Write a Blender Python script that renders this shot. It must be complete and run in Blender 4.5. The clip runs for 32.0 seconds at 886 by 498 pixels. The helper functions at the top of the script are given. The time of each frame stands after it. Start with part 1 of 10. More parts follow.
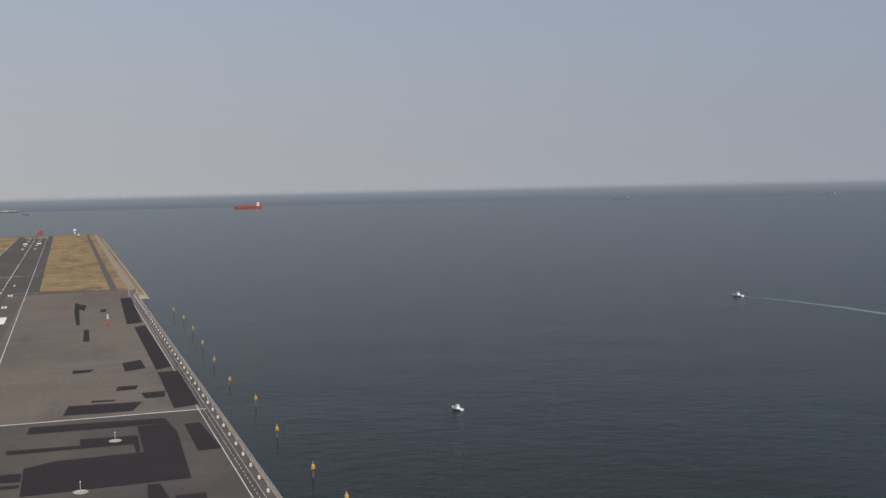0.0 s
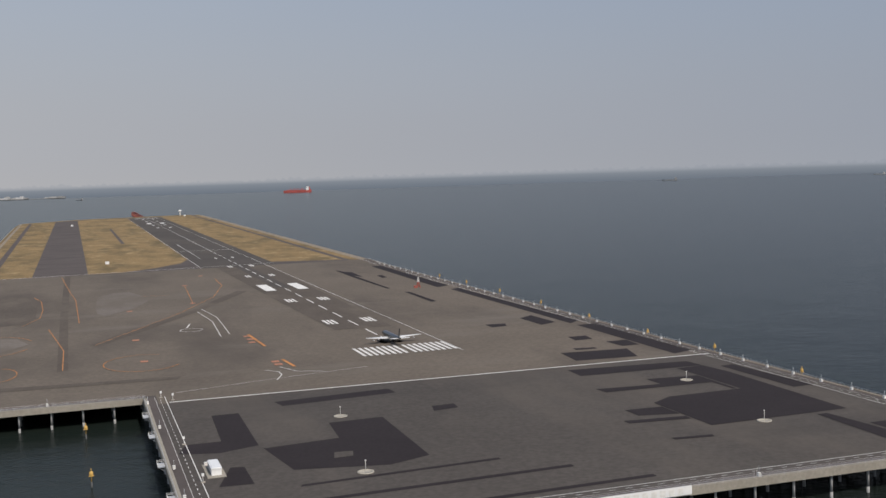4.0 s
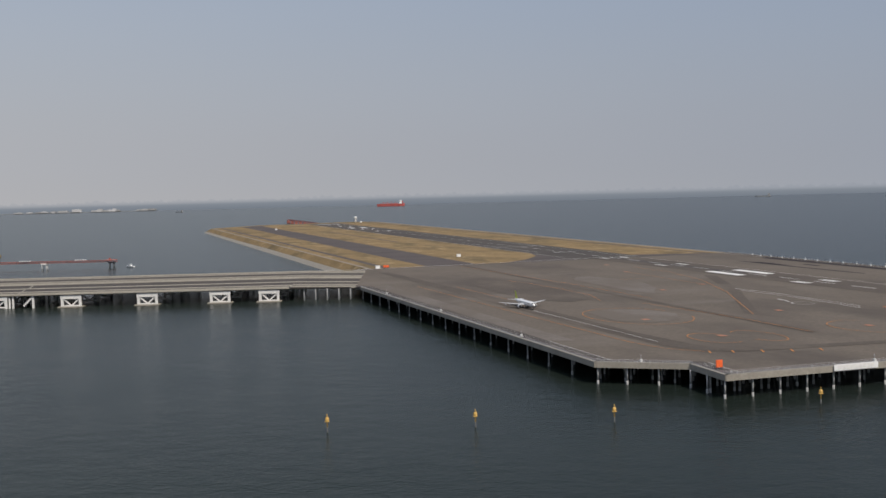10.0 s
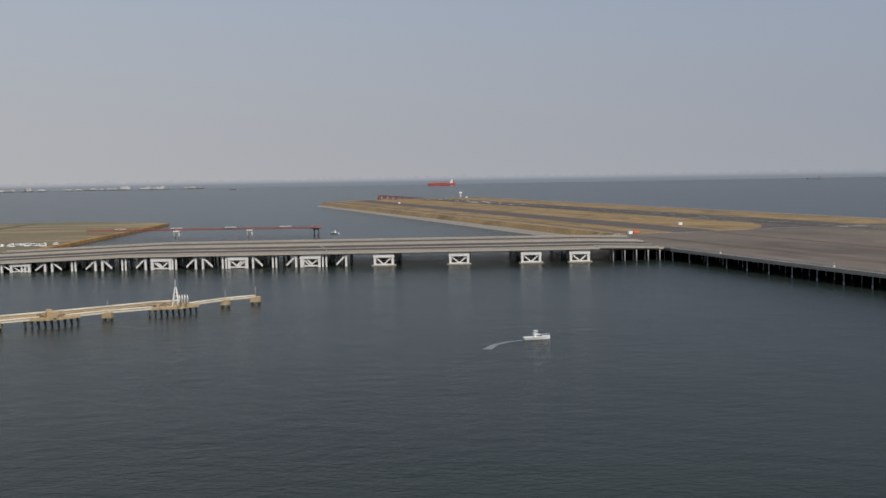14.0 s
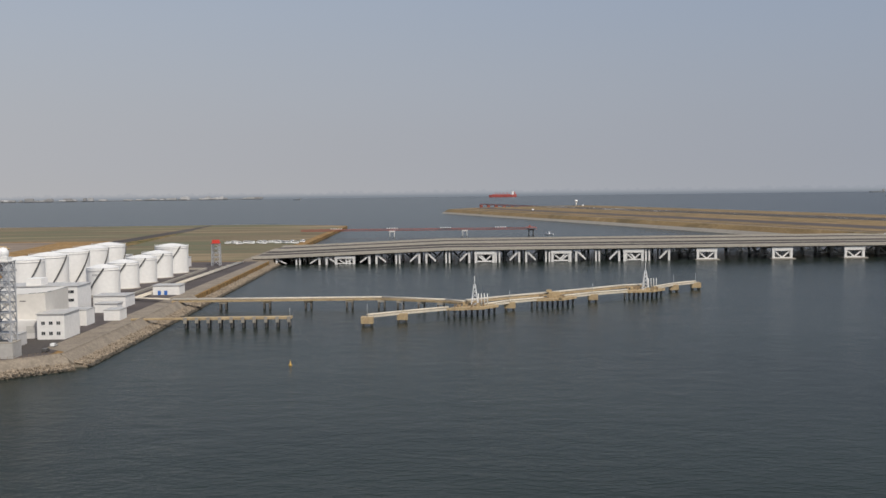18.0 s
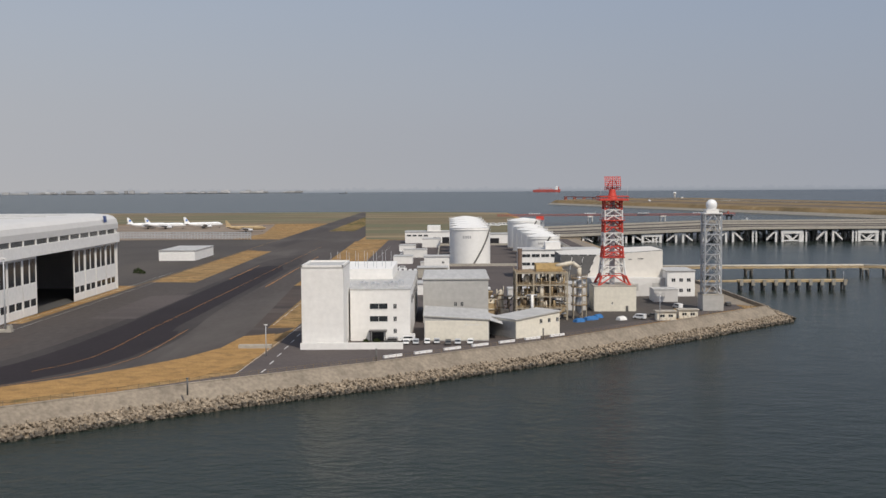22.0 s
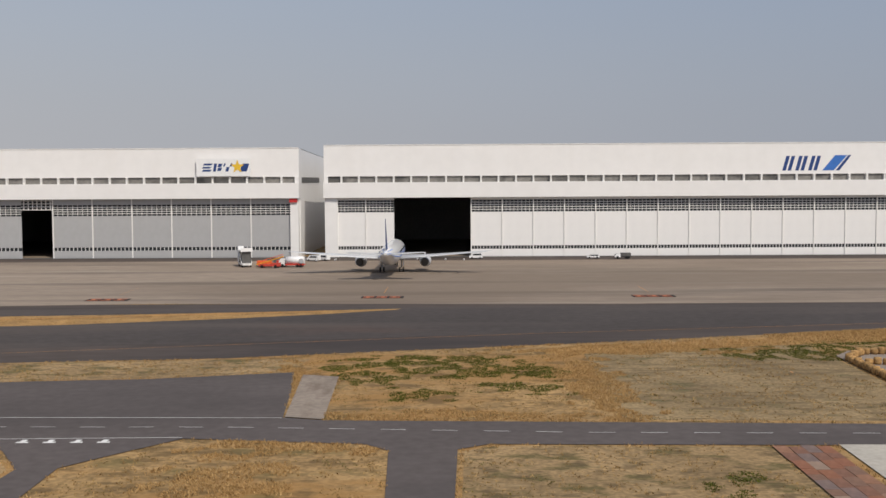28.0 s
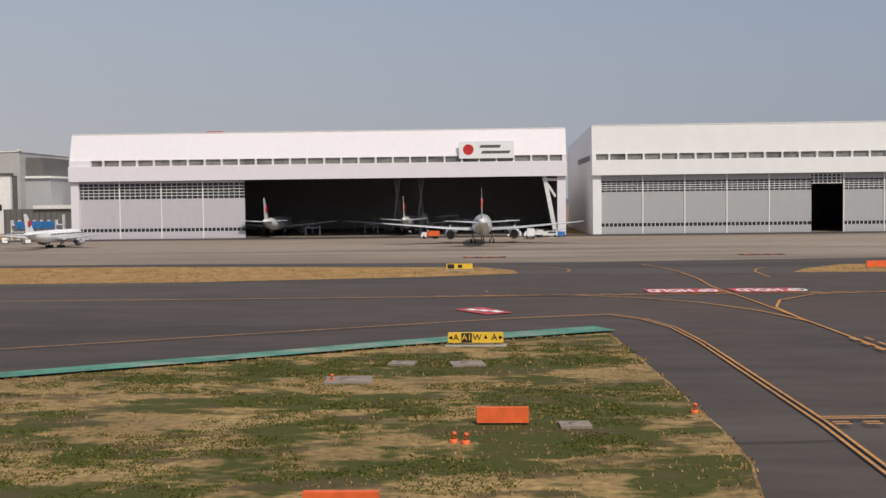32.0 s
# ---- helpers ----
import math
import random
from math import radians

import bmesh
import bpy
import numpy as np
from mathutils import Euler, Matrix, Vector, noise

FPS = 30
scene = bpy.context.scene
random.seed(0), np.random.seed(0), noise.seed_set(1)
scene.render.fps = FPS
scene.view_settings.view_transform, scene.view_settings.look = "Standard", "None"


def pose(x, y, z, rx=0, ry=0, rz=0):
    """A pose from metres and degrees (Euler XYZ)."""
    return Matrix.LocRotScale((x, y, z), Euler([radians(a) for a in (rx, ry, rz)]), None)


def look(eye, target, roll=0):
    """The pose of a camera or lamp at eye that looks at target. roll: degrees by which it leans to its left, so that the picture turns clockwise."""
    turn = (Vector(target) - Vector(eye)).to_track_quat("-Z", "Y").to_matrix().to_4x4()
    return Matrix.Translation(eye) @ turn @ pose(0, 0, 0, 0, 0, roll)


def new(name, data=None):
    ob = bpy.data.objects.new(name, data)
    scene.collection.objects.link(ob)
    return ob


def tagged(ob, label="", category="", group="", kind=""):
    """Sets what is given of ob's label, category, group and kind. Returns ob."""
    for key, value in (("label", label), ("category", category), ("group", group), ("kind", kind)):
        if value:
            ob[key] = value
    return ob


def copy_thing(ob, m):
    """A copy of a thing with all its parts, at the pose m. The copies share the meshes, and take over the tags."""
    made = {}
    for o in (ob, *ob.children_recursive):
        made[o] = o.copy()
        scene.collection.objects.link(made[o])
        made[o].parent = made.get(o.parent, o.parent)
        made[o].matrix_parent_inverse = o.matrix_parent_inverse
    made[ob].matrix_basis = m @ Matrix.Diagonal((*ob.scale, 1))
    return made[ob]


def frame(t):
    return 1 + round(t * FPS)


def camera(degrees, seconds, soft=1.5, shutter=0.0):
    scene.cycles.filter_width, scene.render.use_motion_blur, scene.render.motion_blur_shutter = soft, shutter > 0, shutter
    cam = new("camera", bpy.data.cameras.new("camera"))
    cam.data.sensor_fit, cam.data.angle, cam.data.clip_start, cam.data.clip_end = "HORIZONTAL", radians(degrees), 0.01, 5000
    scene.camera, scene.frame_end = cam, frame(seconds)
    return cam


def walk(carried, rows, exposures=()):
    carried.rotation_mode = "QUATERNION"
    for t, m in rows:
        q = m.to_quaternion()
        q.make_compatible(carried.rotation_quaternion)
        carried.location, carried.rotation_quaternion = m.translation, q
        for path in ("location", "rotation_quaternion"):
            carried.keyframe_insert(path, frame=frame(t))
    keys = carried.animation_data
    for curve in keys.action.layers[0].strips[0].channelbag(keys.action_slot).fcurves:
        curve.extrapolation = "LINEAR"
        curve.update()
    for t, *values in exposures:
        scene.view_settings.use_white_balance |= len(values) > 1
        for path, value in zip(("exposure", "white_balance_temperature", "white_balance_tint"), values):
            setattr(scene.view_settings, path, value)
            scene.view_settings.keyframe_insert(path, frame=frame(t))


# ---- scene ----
# light and exposure
EXPO = 0.0
SKY_GAIN = 0.10
HAZE_LOW = (0.404, 0.402, 0.414)
HAZE_HIGH = (0.298, 0.366, 0.500)
# sea colours of the world backdrop; the far one has haze mixed in
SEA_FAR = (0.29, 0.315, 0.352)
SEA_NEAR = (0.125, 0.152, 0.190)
SUN_POWER = 3.0
# ---- camera: a right-hand cabin window on the approach ----
cam = camera(43.83, 32.0)
PATH = [
    (0.0, pose(0.74, 0.00, 74.47, 86.621, 1.334, -3.449)),
    (0.5, pose(-18.74, 0.54, 73.46, 86.414, 1.524, -3.471)),
    (1.0, pose(-38.20, 1.05, 72.46, 86.201, 1.604, -3.453)),
    (1.5, pose(-57.64, 1.55, 71.47, 86.129, 1.697, -3.445)),
    (2.0, pose(-77.07, 2.03, 70.49, 86.115, 1.591, -3.427)),
    (2.5, pose(-96.49, 2.49, 69.51, 86.006, 1.655, -3.348)),
    (3.0, pose(-115.89, 2.93, 68.54, 85.934, 1.714, -3.257)),
    (3.5, pose(-135.28, 3.36, 67.57, 85.900, 1.755, -3.164)),
    (5.5, pose(-212.78, 4.86, 63.72, 86.221, 1.581, -2.682)),
    (6.0, pose(-232.14, 5.19, 62.76, 86.452, 1.523, -2.555)),
    (6.5, pose(-251.50, 5.50, 61.80, 86.565, 1.591, -2.475)),
    (7.0, pose(-270.86, 5.80, 60.84, 86.635, 1.589, -2.367)),
    (7.5, pose(-290.22, 6.07, 59.88, 86.709, 1.578, -2.180)),
    (8.0, pose(-309.58, 6.33, 58.91, 86.782, 1.553, -2.055)),
    (8.5, pose(-328.94, 6.57, 57.95, 86.828, 1.544, -1.898)),
    (9.0, pose(-348.30, 6.79, 56.98, 86.891, 1.498, -1.742)),
    (9.5, pose(-367.66, 7.00, 56.01, 86.951, 1.444, -1.568)),
    (10.0, pose(-387.03, 7.19, 55.04, 86.941, 1.417, -1.439)),
    (10.5, pose(-406.41, 7.36, 54.07, 86.875, 1.240, -1.493)),
    (11.0, pose(-425.78, 7.51, 53.09, 86.813, 1.281, -1.393)),
    (11.5, pose(-445.17, 7.65, 52.10, 86.652, 1.329, -1.351)),
    (12.0, pose(-464.56, 7.77, 51.11, 86.520, 1.373, -1.309)),
    (12.5, pose(-483.96, 7.87, 50.12, 86.451, 1.376, -1.245)),
    (13.0, pose(-503.36, 7.96, 49.13, 86.318, 1.277, -1.153)),
    (13.5, pose(-522.82, 8.03, 48.13, 86.181, 1.106, -1.063)),
    (15.5, pose(-600.73, 8.15, 44.08, 85.802, 0.741, -0.558)),
    (16.0, pose(-620.23, 8.14, 43.06, 85.810, 0.754, -0.360)),
    (16.5, pose(-639.74, 8.11, 42.03, 86.098, 0.659, -0.188)),
    (17.0, pose(-659.25, 8.07, 41.00, 86.440, 0.677, -0.054)),
    (17.5, pose(-678.78, 8.01, 39.97, 86.700, 0.638, 0.042)),
    (18.0, pose(-698.31, 7.93, 38.93, 86.796, 0.720, 0.098)),
    (18.5, pose(-717.85, 7.84, 37.88, 86.825, 0.681, 0.185)),
    (19.0, pose(-737.40, 7.74, 36.84, 86.772, 0.601, 0.233)),
    (19.5, pose(-756.95, 7.62, 35.79, 86.693, 0.563, 0.245)),
    (20.0, pose(-776.52, 7.48, 34.74, 86.675, 0.611, 0.253)),
    (20.5, pose(-796.13, 7.33, 33.69, 86.692, 0.578, 0.206)),
    (21.0, pose(-815.74, 7.17, 32.63, 86.662, 0.494, 0.257)),
    (21.5, pose(-835.36, 6.99, 31.58, 86.634, 0.395, 0.253)),
    (22.0, pose(-854.99, 6.80, 30.52, 86.651, 0.364, 0.218)),
    (22.5, pose(-874.62, 6.59, 29.46, 86.659, 0.449, 0.246)),
    (23.0, pose(-894.26, 6.36, 28.41, 86.732, 0.485, 0.239)),
    (23.5, pose(-913.90, 6.13, 27.35, 86.846, 0.527, 0.141)),
    (24.0, pose(-933.54, 5.87, 26.30, 86.849, 0.571, 0.183)),
    (24.5, pose(-953.19, 5.61, 25.25, 86.871, 0.469, 0.218)),
    (25.0, pose(-972.83, 5.33, 24.20, 86.916, 0.411, 0.290)),
    (25.5, pose(-992.61, 5.03, 23.15, 86.859, 0.259, 0.293)),
    (27.5, pose(-1071.71, 3.72, 19.02, 86.489, 0.393, 0.477)),
    (28.0, pose(-1091.29, 3.36, 18.01, 86.432, 0.328, 0.570)),
    (28.5, pose(-1110.87, 2.98, 17.00, 86.385, 0.211, 0.631)),
    (29.0, pose(-1130.43, 2.60, 16.00, 86.450, 0.184, 0.708)),
    (29.5, pose(-1149.99, 2.20, 15.02, 86.461, 0.295, 0.828)),
    (30.0, pose(-1169.54, 1.78, 14.04, 86.477, 0.258, 0.968)),
    (30.5, pose(-1189.08, 1.36, 13.08, 86.519, 0.244, 1.233)),
    (31.0, pose(-1208.61, 0.92, 12.13, 86.622, 0.347, 1.804)),
    (31.5, pose(-1228.12, 0.46, 11.20, 86.949, 0.461, 2.102)),
    (32.0, pose(-1247.62, 0.00, 10.28, 87.339, 0.690, 2.227)),
]
walk(cam, PATH, [(0.0, EXPO), (32.0, EXPO)])
# ---- sky, sun ----
SUN_DIR = Vector((0.50, -0.80, 1.12)).normalized()      # towards the sun
world = bpy.data.worlds.new("world")
scene.world = world
world.use_nodes = True
wn, wl = world.node_tree.nodes, world.node_tree.links
wn.clear()
w_out, w_bg = wn.new("ShaderNodeOutputWorld"), wn.new("ShaderNodeBackground")
sky = wn.new("ShaderNodeTexSky")
sky.sky_type, sky.sun_disc = "NISHITA", False
sky.sun_elevation = math.asin(SUN_DIR.z)
sky.sun_rotation = math.atan2(SUN_DIR.x, SUN_DIR.y)
sky.air_density, sky.dust_density, sky.ozone_density = 1.3, 4.0, 1.5
w_co, w_sep = wn.new("ShaderNodeTexCoord"), wn.new("ShaderNodeSeparateXYZ")
wl.new(w_co.outputs["Generated"], w_sep.inputs[0])


def w_math(op, a, b=None, clamp=False):
    n = wn.new("ShaderNodeMath")
    n.operation, n.use_clamp = op, clamp
    for k, v in enumerate((a, b)):
        if isinstance(v, (int, float)):
            n.inputs[k].default_value = v
        elif v is not None:
            wl.new(v, n.inputs[k])
    return n.outputs[0]


def w_mix(fac, a, b, kind="MIX"):
    n = wn.new("ShaderNodeMix")
    n.data_type, n.blend_type = "RGBA", kind
    for k, v in ((0, fac), (6, a), (7, b)):
        if isinstance(v, (int, float)):
            n.inputs[k].default_value = v
        elif isinstance(v, tuple):
            n.inputs[k].default_value = (*v, 1)
        else:
            wl.new(v, n.inputs[k])
    return n.outputs[2]


w_z = w_sep.outputs["Z"]
nishita = w_mix(1.0, sky.outputs[0], (SKY_GAIN, SKY_GAIN, SKY_GAIN), "MULTIPLY")
w_noise = wn.new("ShaderNodeTexNoise")
w_map = wn.new("ShaderNodeMapping")
w_map.inputs["Scale"].default_value = (1.5, 1.5, 9.0)
wl.new(w_co.outputs["Generated"], w_map.inputs[0])
wl.new(w_map.outputs[0], w_noise.inputs["Vector"])
w_noise.inputs["Scale"].default_value = 2.0
haze = w_mix(w_math("MULTIPLY", w_math("ADD", w_z, 0.0), 3.4, True), HAZE_LOW, HAZE_HIGH)
haze = w_mix(w_math("MULTIPLY", w_noise.outputs["Fac"], 0.22), haze, (0.40, 0.43, 0.49))
haze = w_mix(1.0, haze, w_mix(w_math("ADD", w_math("MULTIPLY", w_sep.outputs["X"], 0.9), 0.55, True), (1.22, 1.20, 1.17), (0.85, 0.91, 1.0)), "MULTIPLY")
hazy = w_mix(w_math("SUBTRACT", 0.93, w_math("MULTIPLY", w_z, 0.75), True), nishita, haze)
# the hazy far shore and the sea that goes on past the water sheet
w_sky2 = wn.new("ShaderNodeTexNoise")
w_map2 = wn.new("ShaderNodeMapping")
w_map2.inputs["Scale"].default_value = (190.0, 190.0, 0.0)
wl.new(w_co.outputs["Generated"], w_map2.inputs[0])
wl.new(w_map2.outputs[0], w_sky2.inputs["Vector"])
w_sky2.inputs["Scale"].default_value, w_sky2.inputs["Detail"].default_value = 1.0, 6.0
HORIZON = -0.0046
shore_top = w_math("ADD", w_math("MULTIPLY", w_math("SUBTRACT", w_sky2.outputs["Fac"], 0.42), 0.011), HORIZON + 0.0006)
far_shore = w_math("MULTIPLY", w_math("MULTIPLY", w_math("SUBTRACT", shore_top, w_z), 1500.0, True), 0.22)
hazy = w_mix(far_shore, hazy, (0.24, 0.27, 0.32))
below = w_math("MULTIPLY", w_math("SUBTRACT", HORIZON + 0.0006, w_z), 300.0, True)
# haze painted into the backdrop sea: it pales towards the horizon
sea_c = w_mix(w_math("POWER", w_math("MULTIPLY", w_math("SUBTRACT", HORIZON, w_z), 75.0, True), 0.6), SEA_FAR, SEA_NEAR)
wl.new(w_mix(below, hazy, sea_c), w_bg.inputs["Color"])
w_bg.inputs["Strength"].default_value = 1.0
wl.new(w_bg.outputs[0], w_out.inputs[0])
sun_data = bpy.data.lights.new("sun", "SUN")
sun_data.energy, sun_data.angle, sun_data.color = SUN_POWER, radians(0.6), (1.0, 0.93, 0.82)
sun = new("sun", sun_data)
sun.matrix_basis = look(SUN_DIR * 900, (0, 0, 0))


# ---- materials ----
def mat(name, col, rough=0.8, metal=0.0, var=0.18, big=0.03, fine=0.9, bump=0.15, col2=None, stretch=(1, 1, 1), coat=0.0, islands=0.0, sharp=0.25):
    """A painted or mineral surface: two scales of mottling and a fine relief, in metres."""
    m = bpy.data.materials.new(name)
    m.use_nodes = True
    nt = m.node_tree
    b = nt.nodes["Principled BSDF"]
    co, mp = nt.nodes.new("ShaderNodeTexCoord"), nt.nodes.new("ShaderNodeMapping")
    mp.inputs["Scale"].default_value = stretch
    nt.links.new(co.outputs["Object"], mp.inputs[0])
    n1, n2 = nt.nodes.new("ShaderNodeTexNoise"), nt.nodes.new("ShaderNodeTexNoise")
    for n, s, d in ((n1, big, 5.0), (n2, fine, 6.0)):
        nt.links.new(mp.outputs[0], n.inputs["Vector"])
        n.inputs["Scale"].default_value, n.inputs["Detail"].default_value = s, d
    ramp = nt.nodes.new("ShaderNodeMapRange")
    ramp.inputs["From Min"].default_value, ramp.inputs["From Max"].default_value = 0.5 - sharp, 0.5 + sharp
    nt.links.new(n1.outputs["Fac"], ramp.inputs["Value"])
    c2 = col2 or tuple(c * (1 - var) for c in col)
    m1 = nt.nodes.new("ShaderNodeMix")
    m1.data_type = "RGBA"
    m1.inputs[6].default_value, m1.inputs[7].default_value = (*c2, 1), (*[min(1, c * (1 + (0 if col2 else var * 0.5))) for c in col], 1)
    nt.links.new(ramp.outputs[0], m1.inputs[0])
    hs = nt.nodes.new("ShaderNodeHueSaturation")
    nt.links.new(m1.outputs[2], hs.inputs["Color"])
    mr = nt.nodes.new("ShaderNodeMapRange")
    mr.inputs["From Min"].default_value, mr.inputs["From Max"].default_value = 0.3, 0.7
    mr.inputs["To Min"].default_value, mr.inputs["To Max"].default_value = 1 - var, 1 + var
    nt.links.new(n2.outputs["Fac"], mr.inputs["Value"])
    src = mr.outputs[0]
    if islands:
        g, a, mu = nt.nodes.new("ShaderNodeObjectInfo"), nt.nodes.new("ShaderNodeMapRange"), nt.nodes.new("ShaderNodeMath")
        a.inputs["To Min"].default_value, a.inputs["To Max"].default_value = 1 - islands, 1 + islands
        nt.links.new(g.outputs["Random"], a.inputs["Value"])
        mu.operation = "MULTIPLY"
        nt.links.new(src, mu.inputs[0]), nt.links.new(a.outputs[0], mu.inputs[1])
        src = mu.outputs[0]
    nt.links.new(src, hs.inputs["Value"])
    nt.links.new(hs.outputs[0], b.inputs["Base Color"])
    b.inputs["Roughness"].default_value, b.inputs["Metallic"].default_value = rough, metal
    b.inputs["Coat Weight"].default_value = coat
    if rough >= 0.85:
        b.inputs["Specular IOR Level"].default_value = 0.2   # loose, porous surfaces have little sheen
    if bump:
        bp = nt.nodes.new("ShaderNodeBump")
        bp.inputs["Strength"].default_value, bp.inputs["Distance"].default_value = bump, 0.05
        nt.links.new(n2.outputs["Fac"], bp.inputs["Height"])
        nt.links.new(bp.outputs[0], b.inputs["Normal"])
    return m


def layered(m, col, scale, lo, hi, stretch=(1, 1, 1), amount=1.0, detail=6.0, seed=0.0):
    """Lays patches of another colour over a material, where a noise passes from lo to hi."""
    nt = m.node_tree
    b = nt.nodes["Principled BSDF"]
    old = b.inputs["Base Color"].links[0].from_socket
    co, mp, n, r, mx = (nt.nodes.new(k) for k in ("ShaderNodeTexCoord", "ShaderNodeMapping", "ShaderNodeTexNoise", "ShaderNodeMapRange", "ShaderNodeMix"))
    mp.inputs["Scale"].default_value, mp.inputs["Location"].default_value = stretch, (seed, seed * 1.7, 0)
    nt.links.new(co.outputs["Object"], mp.inputs[0]), nt.links.new(mp.outputs[0], n.inputs["Vector"])
    n.inputs["Scale"].default_value, n.inputs["Detail"].default_value, n.inputs["Roughness"].default_value = scale, detail, 0.6
    r.inputs["From Min"].default_value, r.inputs["From Max"].default_value, r.inputs["To Max"].default_value = lo, hi, amount
    nt.links.new(n.outputs["Fac"], r.inputs["Value"])
    mx.data_type = "RGBA"
    mx.inputs[7].default_value = (*col, 1)
    nt.links.new(r.outputs[0], mx.inputs[0]), nt.links.new(old, mx.inputs[6]), nt.links.new(mx.outputs[2], b.inputs["Base Color"])
    return m


def hued(m, cols, amount):
    """Gives each piece one of several tones, under the mottling that the material has."""
    nt = m.node_tree
    b = nt.nodes["Principled BSDF"]
    old = b.inputs["Base Color"].links[0].from_socket
    g, r, mx = nt.nodes.new("ShaderNodeObjectInfo"), nt.nodes.new("ShaderNodeValToRGB"), nt.nodes.new("ShaderNodeMix")
    r.color_ramp.interpolation = "CONSTANT"
    while len(r.color_ramp.elements) < len(cols):
        r.color_ramp.elements.new(0.5)
    for i, c in enumerate(cols):
        r.color_ramp.elements[i].position, r.color_ramp.elements[i].color = i / len(cols), (*c, 1)
    nt.links.new(g.outputs["Random"], r.inputs[0])
    mx.data_type = "RGBA"
    mx.inputs[0].default_value = amount
    nt.links.new(old, mx.inputs[6]), nt.links.new(r.outputs[0], mx.inputs[7]), nt.links.new(mx.outputs[2], b.inputs["Base Color"])
    return m


def blade_mat(name, cols):
    """Grass blades, each clump of its own tone."""
    m = bpy.data.materials.new(name)
    m.use_nodes = True
    nt = m.node_tree
    b = nt.nodes["Principled BSDF"]
    g, r = nt.nodes.new("ShaderNodeNewGeometry"), nt.nodes.new("ShaderNodeValToRGB")
    nt.links.new(g.outputs["Random Per Island"], r.inputs[0])
    while len(r.color_ramp.elements) < len(cols):
        r.color_ramp.elements.new(0.5)
    for i, c in enumerate(cols):
        r.color_ramp.elements[i].position, r.color_ramp.elements[i].color = i / (len(cols) - 1), (*c, 1)
    nt.links.new(r.outputs[0], b.inputs["Base Color"])
    b.inputs["Roughness"].default_value, b.inputs["Specular IOR Level"].default_value = 0.85, 0.12
    return m


def water_mat():
    m = bpy.data.materials.new("sea_water")
    m.use_nodes = True
    nt = m.node_tree
    b = nt.nodes["Principled BSDF"]
    co = nt.nodes.new("ShaderNodeTexCoord")
    b.inputs["Roughness"].default_value, b.inputs["IOR"].default_value = 0.20, 1.33
    b.inputs["Specular IOR Level"].default_value = 0.088
    prev = None
    for scale, stretch, dist, k in ((0.010, (1, 1, 1), 2.6, 0.35), (0.07, (1.0, 1.6, 1), 0.8, 0.35), (0.30, (1.0, 1.7, 1), 0.34, 0.5), (0.9, (1.0, 1.5, 1), 0.12, 0.5)):
        mp, n, bp = nt.nodes.new("ShaderNodeMapping"), nt.nodes.new("ShaderNodeTexNoise"), nt.nodes.new("ShaderNodeBump")
        mp.inputs["Scale"].default_value, mp.inputs["Rotation"].default_value = stretch, (0, 0, 0.5)
        nt.links.new(co.outputs["Object"], mp.inputs[0]), nt.links.new(mp.outputs[0], n.inputs["Vector"])
        n.inputs["Scale"].default_value, n.inputs["Detail"].default_value = scale, 4.0
        bp.inputs["Strength"].default_value, bp.inputs["Distance"].default_value = k, dist
        nt.links.new(n.outputs["Fac"], bp.inputs["Height"])
        if prev:
            nt.links.new(prev, bp.inputs["Normal"])
        prev = bp.outputs[0]
    nt.links.new(prev, b.inputs["Normal"])
    n, r = nt.nodes.new("ShaderNodeTexNoise"), nt.nodes.new("ShaderNodeMix")
    nt.links.new(co.outputs["Object"], n.inputs["Vector"])
    n.inputs["Scale"].default_value, n.inputs["Detail"].default_value = 0.006, 3.0
    r.data_type = "RGBA"
    r.inputs[6].default_value, r.inputs[7].default_value = (0.0080, 0.0116, 0.0102, 1), (0.0112, 0.0158, 0.0136, 1)
    nt.links.new(n.outputs["Fac"], r.inputs[0])
    # paler, greener water towards -x than in the open bay, in uneven patches
    sx, mr, blotch, mu, w = nt.nodes.new("ShaderNodeSeparateXYZ"), nt.nodes.new("ShaderNodeMapRange"), nt.nodes.new("ShaderNodeTexNoise"), nt.nodes.new("ShaderNodeMath"), nt.nodes.new("ShaderNodeMix")
    nt.links.new(co.outputs["Object"], sx.inputs[0]), nt.links.new(sx.outputs["X"], mr.inputs["Value"])
    mr.inputs["From Min"].default_value, mr.inputs["From Max"].default_value = 0.0, -1300.0
    nt.links.new(co.outputs["Object"], blotch.inputs["Vector"])
    blotch.inputs["Scale"].default_value, blotch.inputs["Detail"].default_value = 0.004, 5.0
    mu.operation = "MULTIPLY"
    nt.links.new(mr.outputs[0], mu.inputs[0]), nt.links.new(blotch.outputs["Fac"], mu.inputs[1])
    w.data_type = "RGBA"
    w.inputs[7].default_value = (0.0275, 0.0375, 0.0310, 1)
    nt.links.new(mu.outputs[0], w.inputs[0]), nt.links.new(r.outputs[2], w.inputs[6]), nt.links.new(w.outputs[2], b.inputs["Base Color"])
    return m


